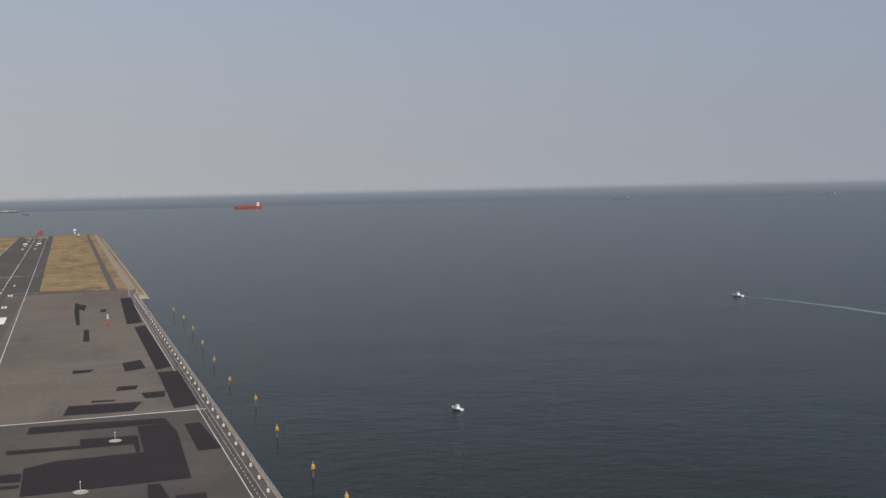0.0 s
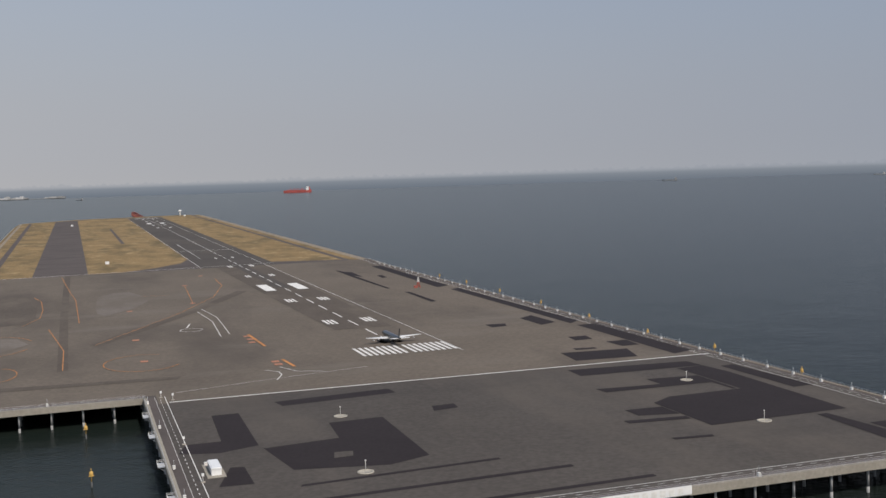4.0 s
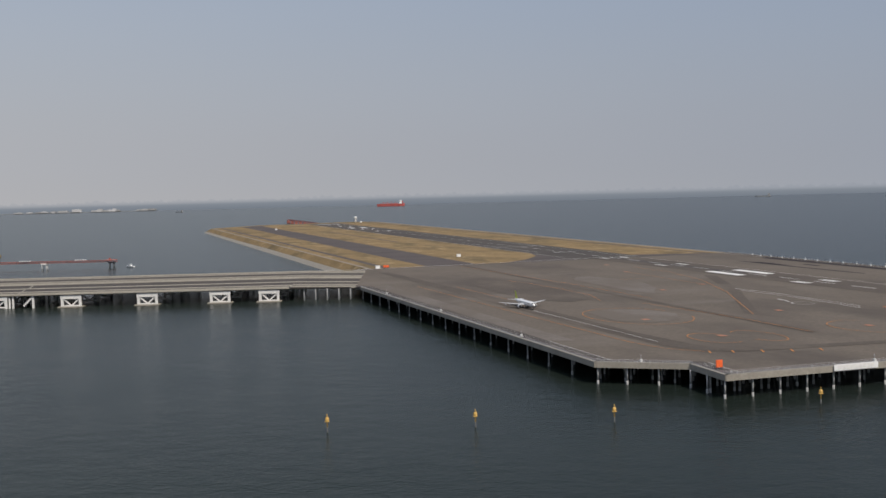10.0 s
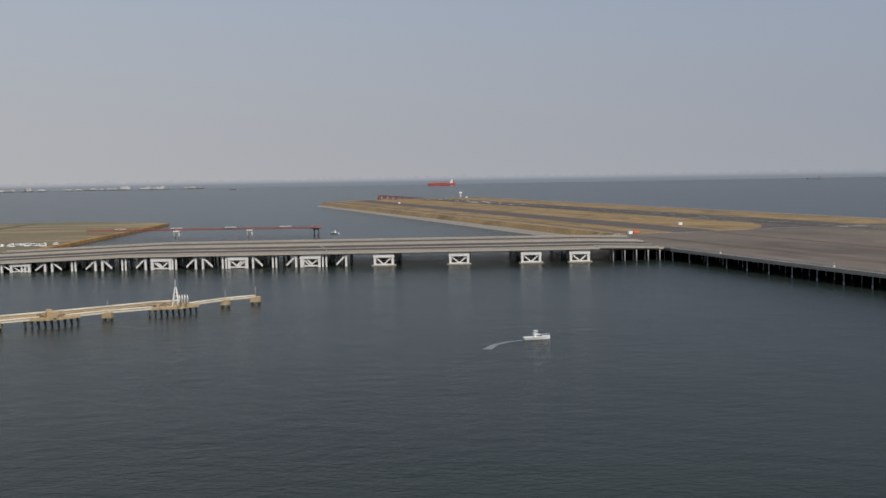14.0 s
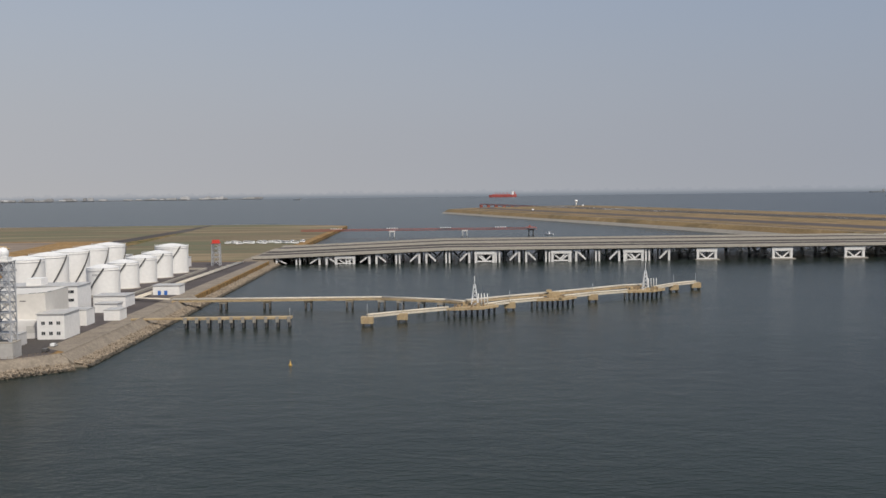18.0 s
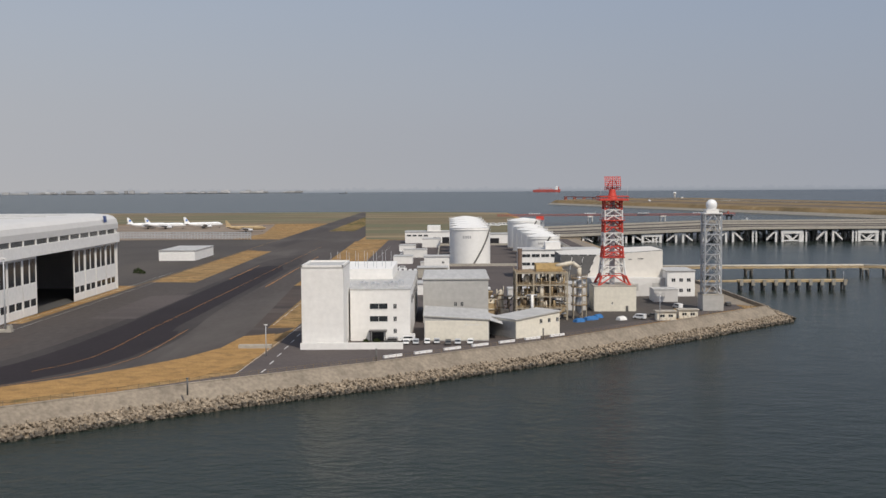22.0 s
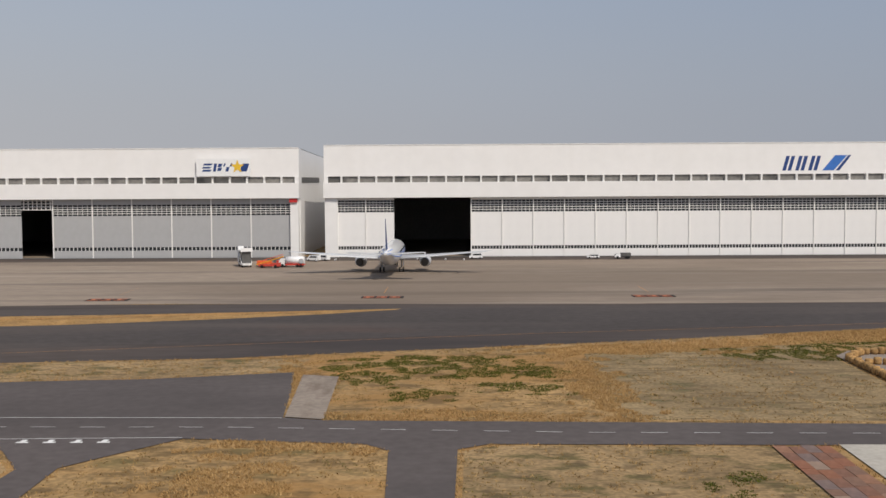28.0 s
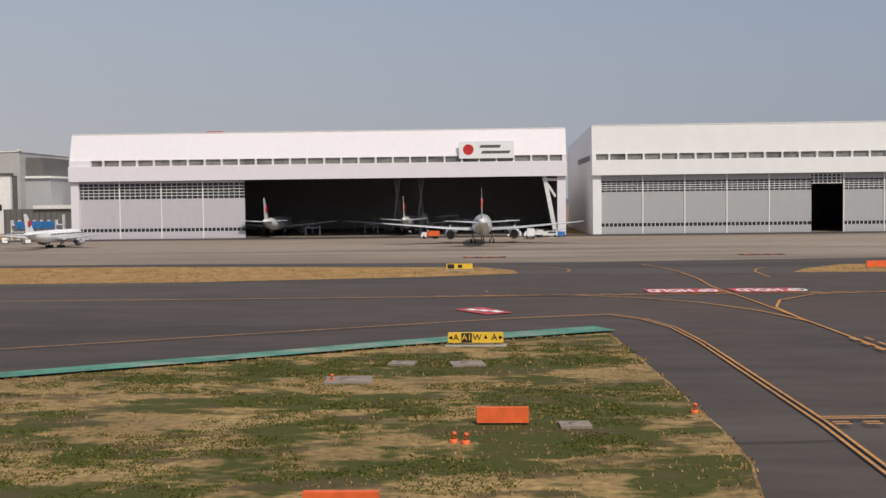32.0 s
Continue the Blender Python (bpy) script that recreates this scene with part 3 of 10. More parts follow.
# ---- building helpers ----
class Geo:
    """Collects boxes, prisms, tubes and lofts into one mesh."""

    def __init__(self):
        self.v, self.f, self.s, self.lift = [], [], [], 0.0

    def add(self, verts, faces, smooth=False):
        o = len(self.v)
        self.v += [tuple(p) for p in verts]
        self.f += [tuple(o + i for i in q) for q in faces]
        self.s += [smooth] * len(faces)
        return self

    def box(self, x0, x1, y0, y1, z0, z1):
        p = [(x, y, z) for z in (z0, z1) for y in (y0, y1) for x in (x0, x1)]
        return self.add(p, [(0, 2, 3, 1), (4, 5, 7, 6), (0, 1, 5, 4), (1, 3, 7, 5), (3, 2, 6, 7), (2, 0, 4, 6)])

    def at(self, c, sx, sy, sz):
        return self.box(c[0] - sx / 2, c[0] + sx / 2, c[1] - sy / 2, c[1] + sy / 2, c[2], c[2] + sz)

    def prism(self, pts, z0, z1):
        n = len(pts)
        a = sum(pts[i][0] * pts[(i + 1) % n][1] - pts[(i + 1) % n][0] * pts[i][1] for i in range(n))
        if a < 0:
            pts = pts[::-1]
        zs = (lambda p: z0), (lambda p: z1)
        v = [(p[0], p[1], zs[k](p)) for k in (0, 1) for p in pts]
        return self.add(v, [tuple(range(n - 1, -1, -1)), tuple(range(n, 2 * n))] + [(i, (i + 1) % n, n + (i + 1) % n, n + i) for i in range(n)])

    def profile(self, pts, x0, x1):
        """An outline in y and z, drawn out along x."""
        n = len(pts)
        a = sum(pts[i][0] * pts[(i + 1) % n][1] - pts[(i + 1) % n][0] * pts[i][1] for i in range(n))
        if a < 0:
            pts = pts[::-1]
        v = [(x, p[0], p[1]) for x in (x0, x1) for p in pts]
        return self.add(v, [tuple(range(n - 1, -1, -1)), tuple(range(n, 2 * n))] + [(i, (i + 1) % n, n + (i + 1) % n, n + i) for i in range(n)])

    def beam(self, a, b, w, h=None):
        """A square bar from a to b."""
        h = h or w
        a, b = Vector(a), Vector(b)
        d = (b - a).normalized()
        s = d.cross(Vector((0, 0, 1)))
        s = s.normalized() if s.length > 1e-4 else Vector((1, 0, 0))
        u = s.cross(d)
        v = [p + s * i * w / 2 + u * j * h / 2 for p in (a, b) for i, j in ((-1, -1), (1, -1), (1, 1), (-1, 1))]
        return self.add(v, [(3, 2, 1, 0), (4, 5, 6, 7), (0, 1, 5, 4), (1, 2, 6, 5), (2, 3, 7, 6), (3, 0, 4, 7)])

    def tube(self, a, b, r0, r1=None, n=10, caps=True):
        r1 = r0 if r1 is None else r1
        a, b = Vector(a), Vector(b)
        d = (b - a).normalized()
        s = d.cross(Vector((0, 0, 1)))
        s = s.normalized() if s.length > 1e-4 else Vector((1, 0, 0))
        u = d.cross(s)
        v = [p + (s * math.cos(2 * math.pi * i / n) + u * math.sin(2 * math.pi * i / n)) * r for p, r in ((a, r0), (b, r1)) for i in range(n)]
        self.add(v, [(i, (i + 1) % n, n + (i + 1) % n, n + i) for i in range(n)], True)
        if caps:
            o = len(self.v) - 2 * n
            self.f += [tuple(o + i for i in range(n - 1, -1, -1)), tuple(o + n + i for i in range(n))]
            self.s += [False, False]
        return self

    def lathe(self, prof, n=32, c=(0, 0)):
        """A round body from (radius, z) pairs."""
        v = [(c[0] + r * math.cos(2 * math.pi * i / n), c[1] + r * math.sin(2 * math.pi * i / n), z) for r, z in prof for i in range(n)]
        f = [(k * n + i, k * n + (i + 1) % n, (k + 1) * n + (i + 1) % n, (k + 1) * n + i) for k in range(len(prof) - 1) for i in range(n)]
        return self.add(v, f, True)

    def rings(self, rs, smooth=True, close=True):
        """A skin through rings of equally many points."""
        n = len(rs[0])
        v = [p for r in rs for p in r]
        f = [(k * n + i, k * n + (i + 1) % n, (k + 1) * n + (i + 1) % n, (k + 1) * n + i) for k in range(len(rs) - 1) for i in range(n)]
        self.add(v, f, smooth)
        if close:
            o = len(self.v) - len(v)
            self.f += [tuple(o + i for i in range(n - 1, -1, -1)), tuple(o + (len(rs) - 1) * n + i for i in range(n))]
            self.s += [False, False]
        return self

    def strip(self, pts, w, z):
        """A flat painted line of width w along points."""
        self.lift += 0.002
        z += self.lift
        for a, b in zip(pts, pts[1:]):
            z += 0.002
            a, b = Vector((*a[:2], z)), Vector((*b[:2], z))
            d = (b - a).normalized()
            s = Vector((-d.y, d.x, 0)) * w / 2
            self.add([a - s, b - s, b + s, a + s], [(0, 1, 2, 3)])
        return self

    def mesh(self, name, material):
        me = bpy.data.meshes.new(name)
        me.from_pydata(self.v, [], self.f)
        me.polygons.foreach_set("use_smooth", self.s)
        if material:
            me.materials.append(material)
        return me


K = 0.570      # the place is laid out in metres and stands at this scale, so that the aeroplane's speed stays in bounds


def put(x, y, z, turn=0.0):
    return pose(x * K, y * K, z * K, 0, 0, turn) @ Matrix.Scale(K, 4)


def again(ob, x, y, z, turn=0.0):
    """Another one of a thing, at a place in metres."""
    return copy_thing(ob, pose(x * K, y * K, z * K, 0, 0, turn))


STEP = [0]
FLATS = []


def thing(name, label, category, at=(0, 0, 0), turn=0.0, group="", kind=""):
    e = new(name)
    e.matrix_basis = put(*at, turn)
    e.empty_display_size = 0.5
    return tagged(e, label, category, group, kind)


def part(name, geo, material, parent, label=""):
    ob = new(name, geo if isinstance(geo, bpy.types.Mesh) else geo.mesh(name, material))
    ob.parent = parent
    if label:
        tagged(ob, label)
    return ob


def solo(name, geo, material, label, category, at=(0, 0, 0), turn=0.0, group="", kind=""):
    ob = new(name, geo.mesh(name, material))
    ob.matrix_basis = put(*at, turn)
    return tagged(ob, label, category, group, kind)


def flat(name, pts, z, material, parent, label="", rounds=0):
    for _ in range(rounds):                        # cut the corners to smooth a bend
        pts = [(a[0] * u + b[0] * (1 - u), a[1] * u + b[1] * (1 - u)) for a, b in zip(pts, pts[1:] + pts[:1]) for u in (0.75, 0.25)]
    FLATS.append((name, pts))
    STEP[0] += 1                                   # each sheet lies a little over the one before
    z += 0.003 * STEP[0]
    g = Geo().add([(p[0], p[1], z) for p in pts], [tuple(range(len(pts)))])
    if sum(pts[i][0] * pts[(i + 1) % len(pts)][1] - pts[(i + 1) % len(pts)][0] * pts[i][1] for i in range(len(pts))) < 0:
        g.f = [tuple(reversed(g.f[0]))]
    ob = new(name, g.mesh(name, material))
    ob.parent = parent
    if label:
        tagged(ob, label)
    return ob


G = 3.95       # airfield level above the sea
DK = 10.94     # level of the runway on piles
RO = (-257.0, 640.0)      # runway threshold on the pier
RT = 15.5                 # turn of the pier's grid


def arc(cx, cy, r, a0, a1, n=12):
    return [(cx + r * math.cos(radians(a0 + (a1 - a0) * i / n)), cy + r * math.sin(radians(a0 + (a1 - a0) * i / n))) for i in range(n + 1)]
# ---- sea and land ----
sea = Geo()
N = 24
for i in range(N):
    for j in range(N):
        x0, y0, s = -9000 + i * 16000 / N, -5000 + j * 13000 / N, 1
        sea.add([(x0, y0, 0), (x0 + 16000 / N, y0, 0), (x0 + 16000 / N, y0 + 13000 / N, 0), (x0, y0 + 13000 / N, 0)], [(0, 1, 2, 3)])
solo("water", sea, M_WATER, "dark blue-green sea with small wind ripples", "sea", kind="structure")

SHORE = [(-1395, 1925), (-1388, 1200), (-1384, 1010), (-1380, 790), (-1378, 680), (-1375, 545), (-1374, 440), (-1420, 395), (-1467, 350), (-1519, 309), (-1560, 280), (-1605, 243.8),
         (-1645, 210), (-1678, 181), (-1718, 146), (-1768, 104), (-1858, 24), (-1968, -71), (-2108, -191)]
LAND = SHORE + [(-2108, -1500), (-5000, -1500), (-5000, 2040), (-1560, 2040)]
land = solo("ground", Geo().prism(LAND, -3.0, G), M_DRY, "level airfield ground with dry pale grass", "ground", kind="structure")

# paved and planted sheets of the airfield
z1 = z2 = G + 0.01
z4 = G + 0.13
paving = thing("taxiway", "worn dark asphalt taxiways with tyre marks", "taxiway", kind="structure")
flat("taxiway_surface", [(-2900.8, 249.5), (-1657, 254), (-1655, 376), (-1655, 2030), (-1581, 2030), (-1579, 983), (-1576, 555), (-1568, 396), (-1567.5, 372.8), (-1569.6, 347.3), (-1576.3, 328.1), (-1587.1, 310), (-1598, 296), (-1609.9, 284.4), (-1631.2, 266.2), (-1648.6, 251), (-1664, 239),
      (-1683, 232), (-1773.8, 218.4), (-1835, 207.5), (-1891, 191.5), (-1937.5, 180), (-1951, 176.5), (-1985, 173), (-2002, 167.7), (-2032, 165.3), (-2044, 164.5), (-2050, 161), (-2075, 160), (-2088, 158.5), (-2102, 154.5), (-2113, 147), (-2121.5, 137), (-2122.6, 127), (-2125.6, 126.6), (-2125.5, 122.9),
      (-2126.4, 112.2), (-2133.4, 111.2), (-2134.1, 108.5), (-2133.7, 72), (-2133.2, 40), (-2130, 20), (-2129, -60), (-2181, -60), (-2178.5, 30), (-2176.2, 50), (-2174.9, 58), (-2174.7, 66), (-2175.1, 82), (-2176.2, 113.6), (-2197.5, 103.4), (-2211.7, 95.1), (-2228, 86), (-2300.8, 49.7), (-2900, -250)], z1, M_TAXI, paving)
flat("taxi_shoulder", [(-1580, 560), (-1557, 557), (-1553, 541), (-1564, 536), (-1563, 394), (-1553, 394), (-1556, 380), (-1577, 358), (-1582, 340)], z1, M_TAXI, paving)
flat("north_taxiway", [(-1655, 390), (-1655, 2030), (-1581, 2030), (-1579, 983), (-1576, 555), (-1568, 396), (-1567.5, 372.8), (-1569.6, 347.3), (-1576.3, 328.1), (-1587.1, 310), (-1598, 296), (-1609.9, 284.4), (-1631.2, 266.2), (-1648.6, 252), (-1656, 256), (-1656, 300)], z2, M_NORTH, paving)
flat("worn_bend", [(-1700, 246), (-1656, 251), (-1637, 257), (-1616, 274), (-1601, 297), (-1590.5, 319), (-1587.5, 352), (-1588, 392), (-1592, 440), (-1592, 571), (-1593, 760), (-1621, 770), (-1620, 610), (-1620, 510), (-1620.5, 400), (-1625, 332), (-1633, 306), (-1645, 295), (-1666, 280), (-1700, 268)], z2, M_WORN, paving, "", 2)
flat("fresh_bend", [(-1700, 250), (-1656, 253.5), (-1639, 259.5), (-1619, 276), (-1604, 299), (-1593.6, 321), (-1590.5, 354), (-1591, 386.4), (-1595.8, 387), (-1595.6, 437), (-1595.8, 571), (-1597.5, 690), (-1616, 692), (-1616, 610), (-1616, 510), (-1616, 438), (-1616.5, 370), (-1620, 326), (-1628, 301), (-1640, 290), (-1660, 275), (-1700, 262)], z2, M_DARK, paving, "fresh black asphalt bend", 1)
flat("pale_patch", [(-1634.5, 509), (-1617, 514), (-1617.5, 423), (-1634.7, 424)], z2, M_ROAD, paving)
flat("dark_side", [(-2600.8, 236.8), (-2000.8, 185.6), (-1800.8, 220.2), (-1700.8, 238), (-1657, 250), (-1800.8, 248.2), (-2000.8, 243.4), (-2600.8, 247.4)], z2, M_DARKSTREAK, paving)


def turf():
    """Level for a grass sheet that lies just over the bare ground."""
    return G + 0.006 - 0.003 * (STEP[0] + 1)


apron = thing("apron", "stained beige concrete apron with tyre marks", "apron", kind="structure")
flat("apron_slab", [(-2900.8, 248.4), (-2263.8, 242.1), (-2172.8, 235.7), (-2083.8, 244.2), (-1983.8, 253.9), (-1880.8, 250), (-1657, 254), (-1655, 384), (-1655, 386), (-2900, 386)], z2, M_APRON, apron)
flat("hangar_front_strip", [(-2900, 386), (-1655, 386), (-1655, 410), (-2900, 410)], z2, M_TAXI, apron)
flat("service_apron", [(-1655.5, 560), (-1655.5, 1028), (-2100, 1028), (-2100, 560)], z1, M_ASPH, apron)
flat("far_stand", [(-2100, 1030), (-1700, 1030), (-1690, 1150), (-1720, 1420), (-2100, 1420)], z2, M_APRON, apron)
grass = thing("grass_area", "dry straw-coloured grass with green patches", "grass", kind="structure")
for nm, m, pts in (
    ("grass_island", M_STRAW, [(-2133.8, 199.2), (-2128.8, 209.5), (-2118.8, 220), (-2090.8, 224.2), (-1983.8, 233.6), (-1950, 238.4), (-1926, 242.2), (-1927, 240.6), (-1942, 233), (-1962, 225.6), (-1990.8, 217.5), (-2063.8, 207.5), (-2110.8, 198.1)]),
    ("grass_island", M_STRAW, [(-2182.8, 202.3), (-2183.8, 211.6), (-2189.8, 221), (-2259.8, 232.6), (-2600.8, 236.8), (-2600.8, 179.6), (-2240.8, 187.8), (-2200.8, 195)]),
    ("taxiway_verge", M_GREENISH, [(-2176.6, 113), (-2197.5, 102.8), (-2211.7, 94.5), (-2228, 85.4), (-2300.8, 46.8), (-2700, -150), (-2700, -190), (-2181.2, -60), (-2178.7, 30), (-2176.4, 50), (-2175.1, 58), (-2174.9, 66), (-2175.3, 82)]),
    ("taxiway_verge", M_DRY, [(-1654, 580), (-1630, 577), (-1633, 840), (-1654, 858)]),
    ("taxiway_verge", M_DRY, [(-1576, 555), (-1555, 552), (-1554, 999), (-1581, 983)]),
    ("taxiway_verge", M_GREENISH, [(-1628, 1200), (-1600, 1200), (-1600, 1700), (-1628, 1700)]),
    ("straw_verge", M_STRAW, [(-1900, 184), (-1850, 200), (-1792, 216), (-1739, 224), (-1677, 230.8), (-1664, 239), (-1648.6, 251), (-1631.2, 266.2), (-1609.9, 284.4), (-1598, 296), (-1587.1, 310), (-1576.3, 328.1), (-1569.6, 347.3), (-1567.5, 372.8), (-1558, 379), (-1554, 345), (-1557, 317), (-1566, 294), (-1609, 260), (-1632, 234), (-1679, 218), (-1737, 210), (-1784, 201), (-1850, 190), (-1900, 178)]),
    ("far_field", M_FARFIELD, [(-1402, 1915), (-1560, 2036), (-1650, 2036), (-1575, 1020), (-1550, 1010), (-1400, 1010)]),
    ("far_field", M_FARFIELD, [(-1655, 2036), (-4900, 2036), (-4900, 1440), (-1655, 1440)]),
):
    flat(nm, pts, z2, m, grass)
yard = thing("yard", "grey asphalt works yard behind the seawall", "yard", kind="structure")
flat("yard_surface", [(-1386, 1000), (-1384, 545), (-1383, 445), (-1425, 404), (-1472, 358), (-1524, 317), (-1553, 297), (-1553, 1000)], z1, M_ROAD, yard)
flat("yard_slab", [(-1388, 520), (-1388, 450), (-1424, 414), (-1470, 372), (-1480, 420), (-1455, 520)], z2, M_ASPH, yard)
flat("bank", [(-1384.5, 1000), (-1381.5, 790), (-1377.4, 560), (-1376.6, 452), (-1391, 466), (-1393, 1000)], z2, M_SEAWALL, yard, "bare earth bank beside the seawall")

roads = thing("road", "narrow grey asphalt service road with white dashes", "road", kind="structure")
for pts in ([(-2125.6, 122.8), (-2125.6, 126.6), (-2096, 127.2), (-2086, 131.5), (-2072.5, 133.6), (-2049.4, 130.8), (-2047.2, 133), (-2045.4, 138), (-2047.5, 153), (-2048.5, 161), (-2043.5, 165), (-2042.4, 158), (-2041.4, 140), (-2041.8, 131.8), (-2030.6, 128.9), (-2030.4, 146.5), (-2014, 150.8), (-1973, 157.1), (-1957.8, 158.4),
             (-1937.8, 163.5), (-1936, 148), (-1934.7, 133), (-1929.6, 131.4), (-1866, 128.6), (-1790.8, 128.8), (-1766, 129.3), (-1754, 133.5), (-1741.7, 141.4), (-1726.9, 152.2), (-1711.8, 164.4), (-1698.4, 175), (-1684.9, 186.6), (-1677.7, 192.1), (-1668.7, 199.4), (-1656.4, 209.1), (-1640, 222),
             (-1600, 256), (-1556, 300), (-1550, 420), (-1545, 900), (-1538, 900), (-1541, 420), (-1547, 296), (-1601, 252), (-1640, 218.5), (-1653.2, 206.4), (-1664.8, 194.8), (-1673.8, 187.5), (-1680.7, 181.4), (-1694.2, 169.8), (-1707.6, 159.2), (-1722.7, 147), (-1737.5, 136.2), (-1750, 126.5), (-1764, 122.4), (-1790.8, 120.9), (-1870, 118.6), (-1911, 119.7), (-1914.3, 117.5), (-1914.6, 100), (-1914, -60), (-1922, -60), (-1920.7, 100), (-1921.4, 117), (-1924, 119.8),
             (-1943.8, 122.6), (-1949, 116), (-1953, 110.5), (-1952.7, 93), (-1953, -60), (-1958, -60), (-1957.5, 93), (-1957, 110), (-1961, 117), (-1965, 122), (-1973, 124), (-1987, 123.2), (-2003.2, 120.8), (-2024.2, 116.5), (-2029.8, 114.2), (-2035.7, 108.3), (-2038, 102.3), (-2038.2, 91), (-2038.2, 80), (-2038, -60), (-2047, -60), (-2046.9, 80.6), (-2047.8, 113.3),
             (-2044, 119), (-2041.8, 121), (-2047.9, 123.2), (-2068.6, 124.3), (-2078, 124.3), (-2083, 122), (-2085.2, 117), (-2084.9, 103.4), (-2084.6, -60), (-2095.6, -60), (-2095.6, 73.8), (-2096, 122.4)],
            ):
    flat("road_surface", pts, z2, M_ROAD, roads)
flat("parking_surface", [(-1779.1, 176), (-1752.3, 186), (-1716.1, 195.7), (-1691.4, 201.7), (-1687.4, 202.4), (-1681.5, 195.2), (-1677.7, 192.3), (-1684.9, 186.8), (-1691, 181.6), (-1692.3, 179.7), (-1693.4, 183.4), (-1697.4, 184.6), (-1702, 181.3), (-1715, 170.2), (-1730, 158.8), (-1743.2, 147), (-1756.6, 137.8), (-1768, 130.5), (-1779, 129.2)], z2, M_PARKING, roads, "dark purple-brown asphalt")
flat("verge_island", [(-1756.6, 137.8), (-1743.2, 147), (-1730, 158.8), (-1715, 170.2), (-1702, 181.3), (-1697.4, 184.6), (-1693.4, 183.4), (-1692.3, 179.5), (-1698.4, 175.2), (-1711.8, 164.6), (-1726.9, 152.4), (-1741.7, 141.6), (-1754, 133.7), (-1766, 129.7)], z2, M_STRAW, grass)
flat("verge_island", [(-2009, 126.9), (-2004, 139.3), (-2002.6, 144.8), (-1973.6, 146.9), (-1973.2, 134.6), (-1990, 131.2)], z2, M_DRY, grass, "", 2)
flat("stop_road", [(-2047.9, 113), (-2047.7, 74), (-2047.4, 20), (-2047, -60), (-2038.2, -60), (-2038.6, 20), (-2038.7, 75), (-2038.5, 100), (-2038.1, 105), (-2036.6, 109), (-2033.5, 112.4), (-2029.8, 114.6), (-2024, 116.8), (-2020, 119.4), (-2032, 117.8), (-2040, 116.6)], z2, M_NEWROAD, roads, "dark smooth asphalt of the stop-line road")
flat("weedy_grass", [(-2037.9, -60), (-2038.0, 100), (-2037.5, 105), (-2035.5, 109), (-2032, 112.4), (-2029, 114.2), (-2023.5, 116.2), (-2003, 120.4), (-1987, 122.8), (-1973, 123.6), (-1965.5, 121.6), (-1961.5, 116.6), (-1957.8, 110), (-1958.3, 93), (-1958.3, -60)], turf(), M_WEEDY, grass)
flat("weedy_grass", [(-1913.4, -60), (-1914, 100), (-1913.6, 117), (-1911, 119), (-1876, 118.3), (-1876.4, -60)], turf(), M_WEEDY, grass)
flat("weedy_grass", [(-2029.6, 160), (-2029.8, 148), (-2014, 151.6), (-1973, 157.9), (-1958, 159.2), (-1938.5, 164.2), (-1937, 176), (-1951, 175.6), (-1985, 172.2), (-2002, 166.9), (-2030, 164.4)], turf(), M_WEEDY, grass)
flat("rough_grass", [(-1895, 131.6), (-1894, 182), (-1872, 189), (-1856.2, 190), (-1856.2, 130)], turf(), M_ROUGH, grass)
flat("mown_verge", [(-2125.2, 122), (-2097, 121.8), (-2096.2, 73.8), (-2096.2, -60), (-2129.6, -60), (-2130.6, 20), (-2133.6, 40), (-2134.2, 108), (-2126.6, 111.6)], turf(), M_MOWN, grass)
flat("dark_shoulder", [(-2119.6, 155), (-2129.3, 144.5), (-2136.6, 132), (-2139.4, 120.5), (-2139.9, 108), (-2139.1, 68), (-2138, 20), (-2138, -60), (-2129.2, -60), (-2130, 20), (-2133.2, 40), (-2133.7, 72), (-2134.1, 108.5), (-2133.4, 111.2), (-2126.4, 112.2), (-2125.5, 122.9), (-2125.6, 126.6), (-2122.6, 127), (-2121.5, 137), (-2113, 147)], z2, M_WORN, paving, "dark asphalt shoulder")
flat("bare_soil", [(-2123.4, 128.2), (-2122.6, 133), (-2121, 141), (-2119.6, 146), (-2116, 148.4), (-2113, 150.6), (-2109.4, 153.2), (-2109, 148), (-2111.4, 143), (-2113.6, 138.2), (-2115, 133), (-2118.2, 129.9)], z2, M_SOIL, grass, "bare red-brown soil")
flat("puddle", [(-2046.6, 140.8), (-2047.1, 153), (-2043.4, 157.6), (-2042.6, 150), (-2042.9, 141.7), (-2043.9, 135.2)], z2, M_PUDDLE, roads, "shallow puddle on the asphalt")
flat("brown_strip", [(-1936.2, 161.3), (-1930.9, 159.7), (-1929.8, 131.8), (-1934.5, 133.2)], z2, M_PAD, roads, "brown weathered concrete strip")
pad = thing("concrete_pad", "pale concrete storage pad beside the road", "pad", kind="structure")
flat("pad_slab", [(-1853.8, 129.5), (-1851.8, 179.8), (-1816, 180.5), (-1781, 176.2), (-1779.2, 176), (-1779, 129.4)], z2, M_CONC, pad)
flat("pen_floor", [(-1855.4, 128.6), (-1855.4, 176), (-1851.8, 181), (-1816, 185), (-1812, 160), (-1822, 140), (-1826, 129.2)], z2, M_PENFLOOR, pad, "brownish weathered concrete floor of the straw pen")
flat("pad_slab", [(-1874.8, 118.8), (-1861.2, 118.5), (-1861.2, 59), (-1875.8, 58.9)], z2, M_CONC, pad)
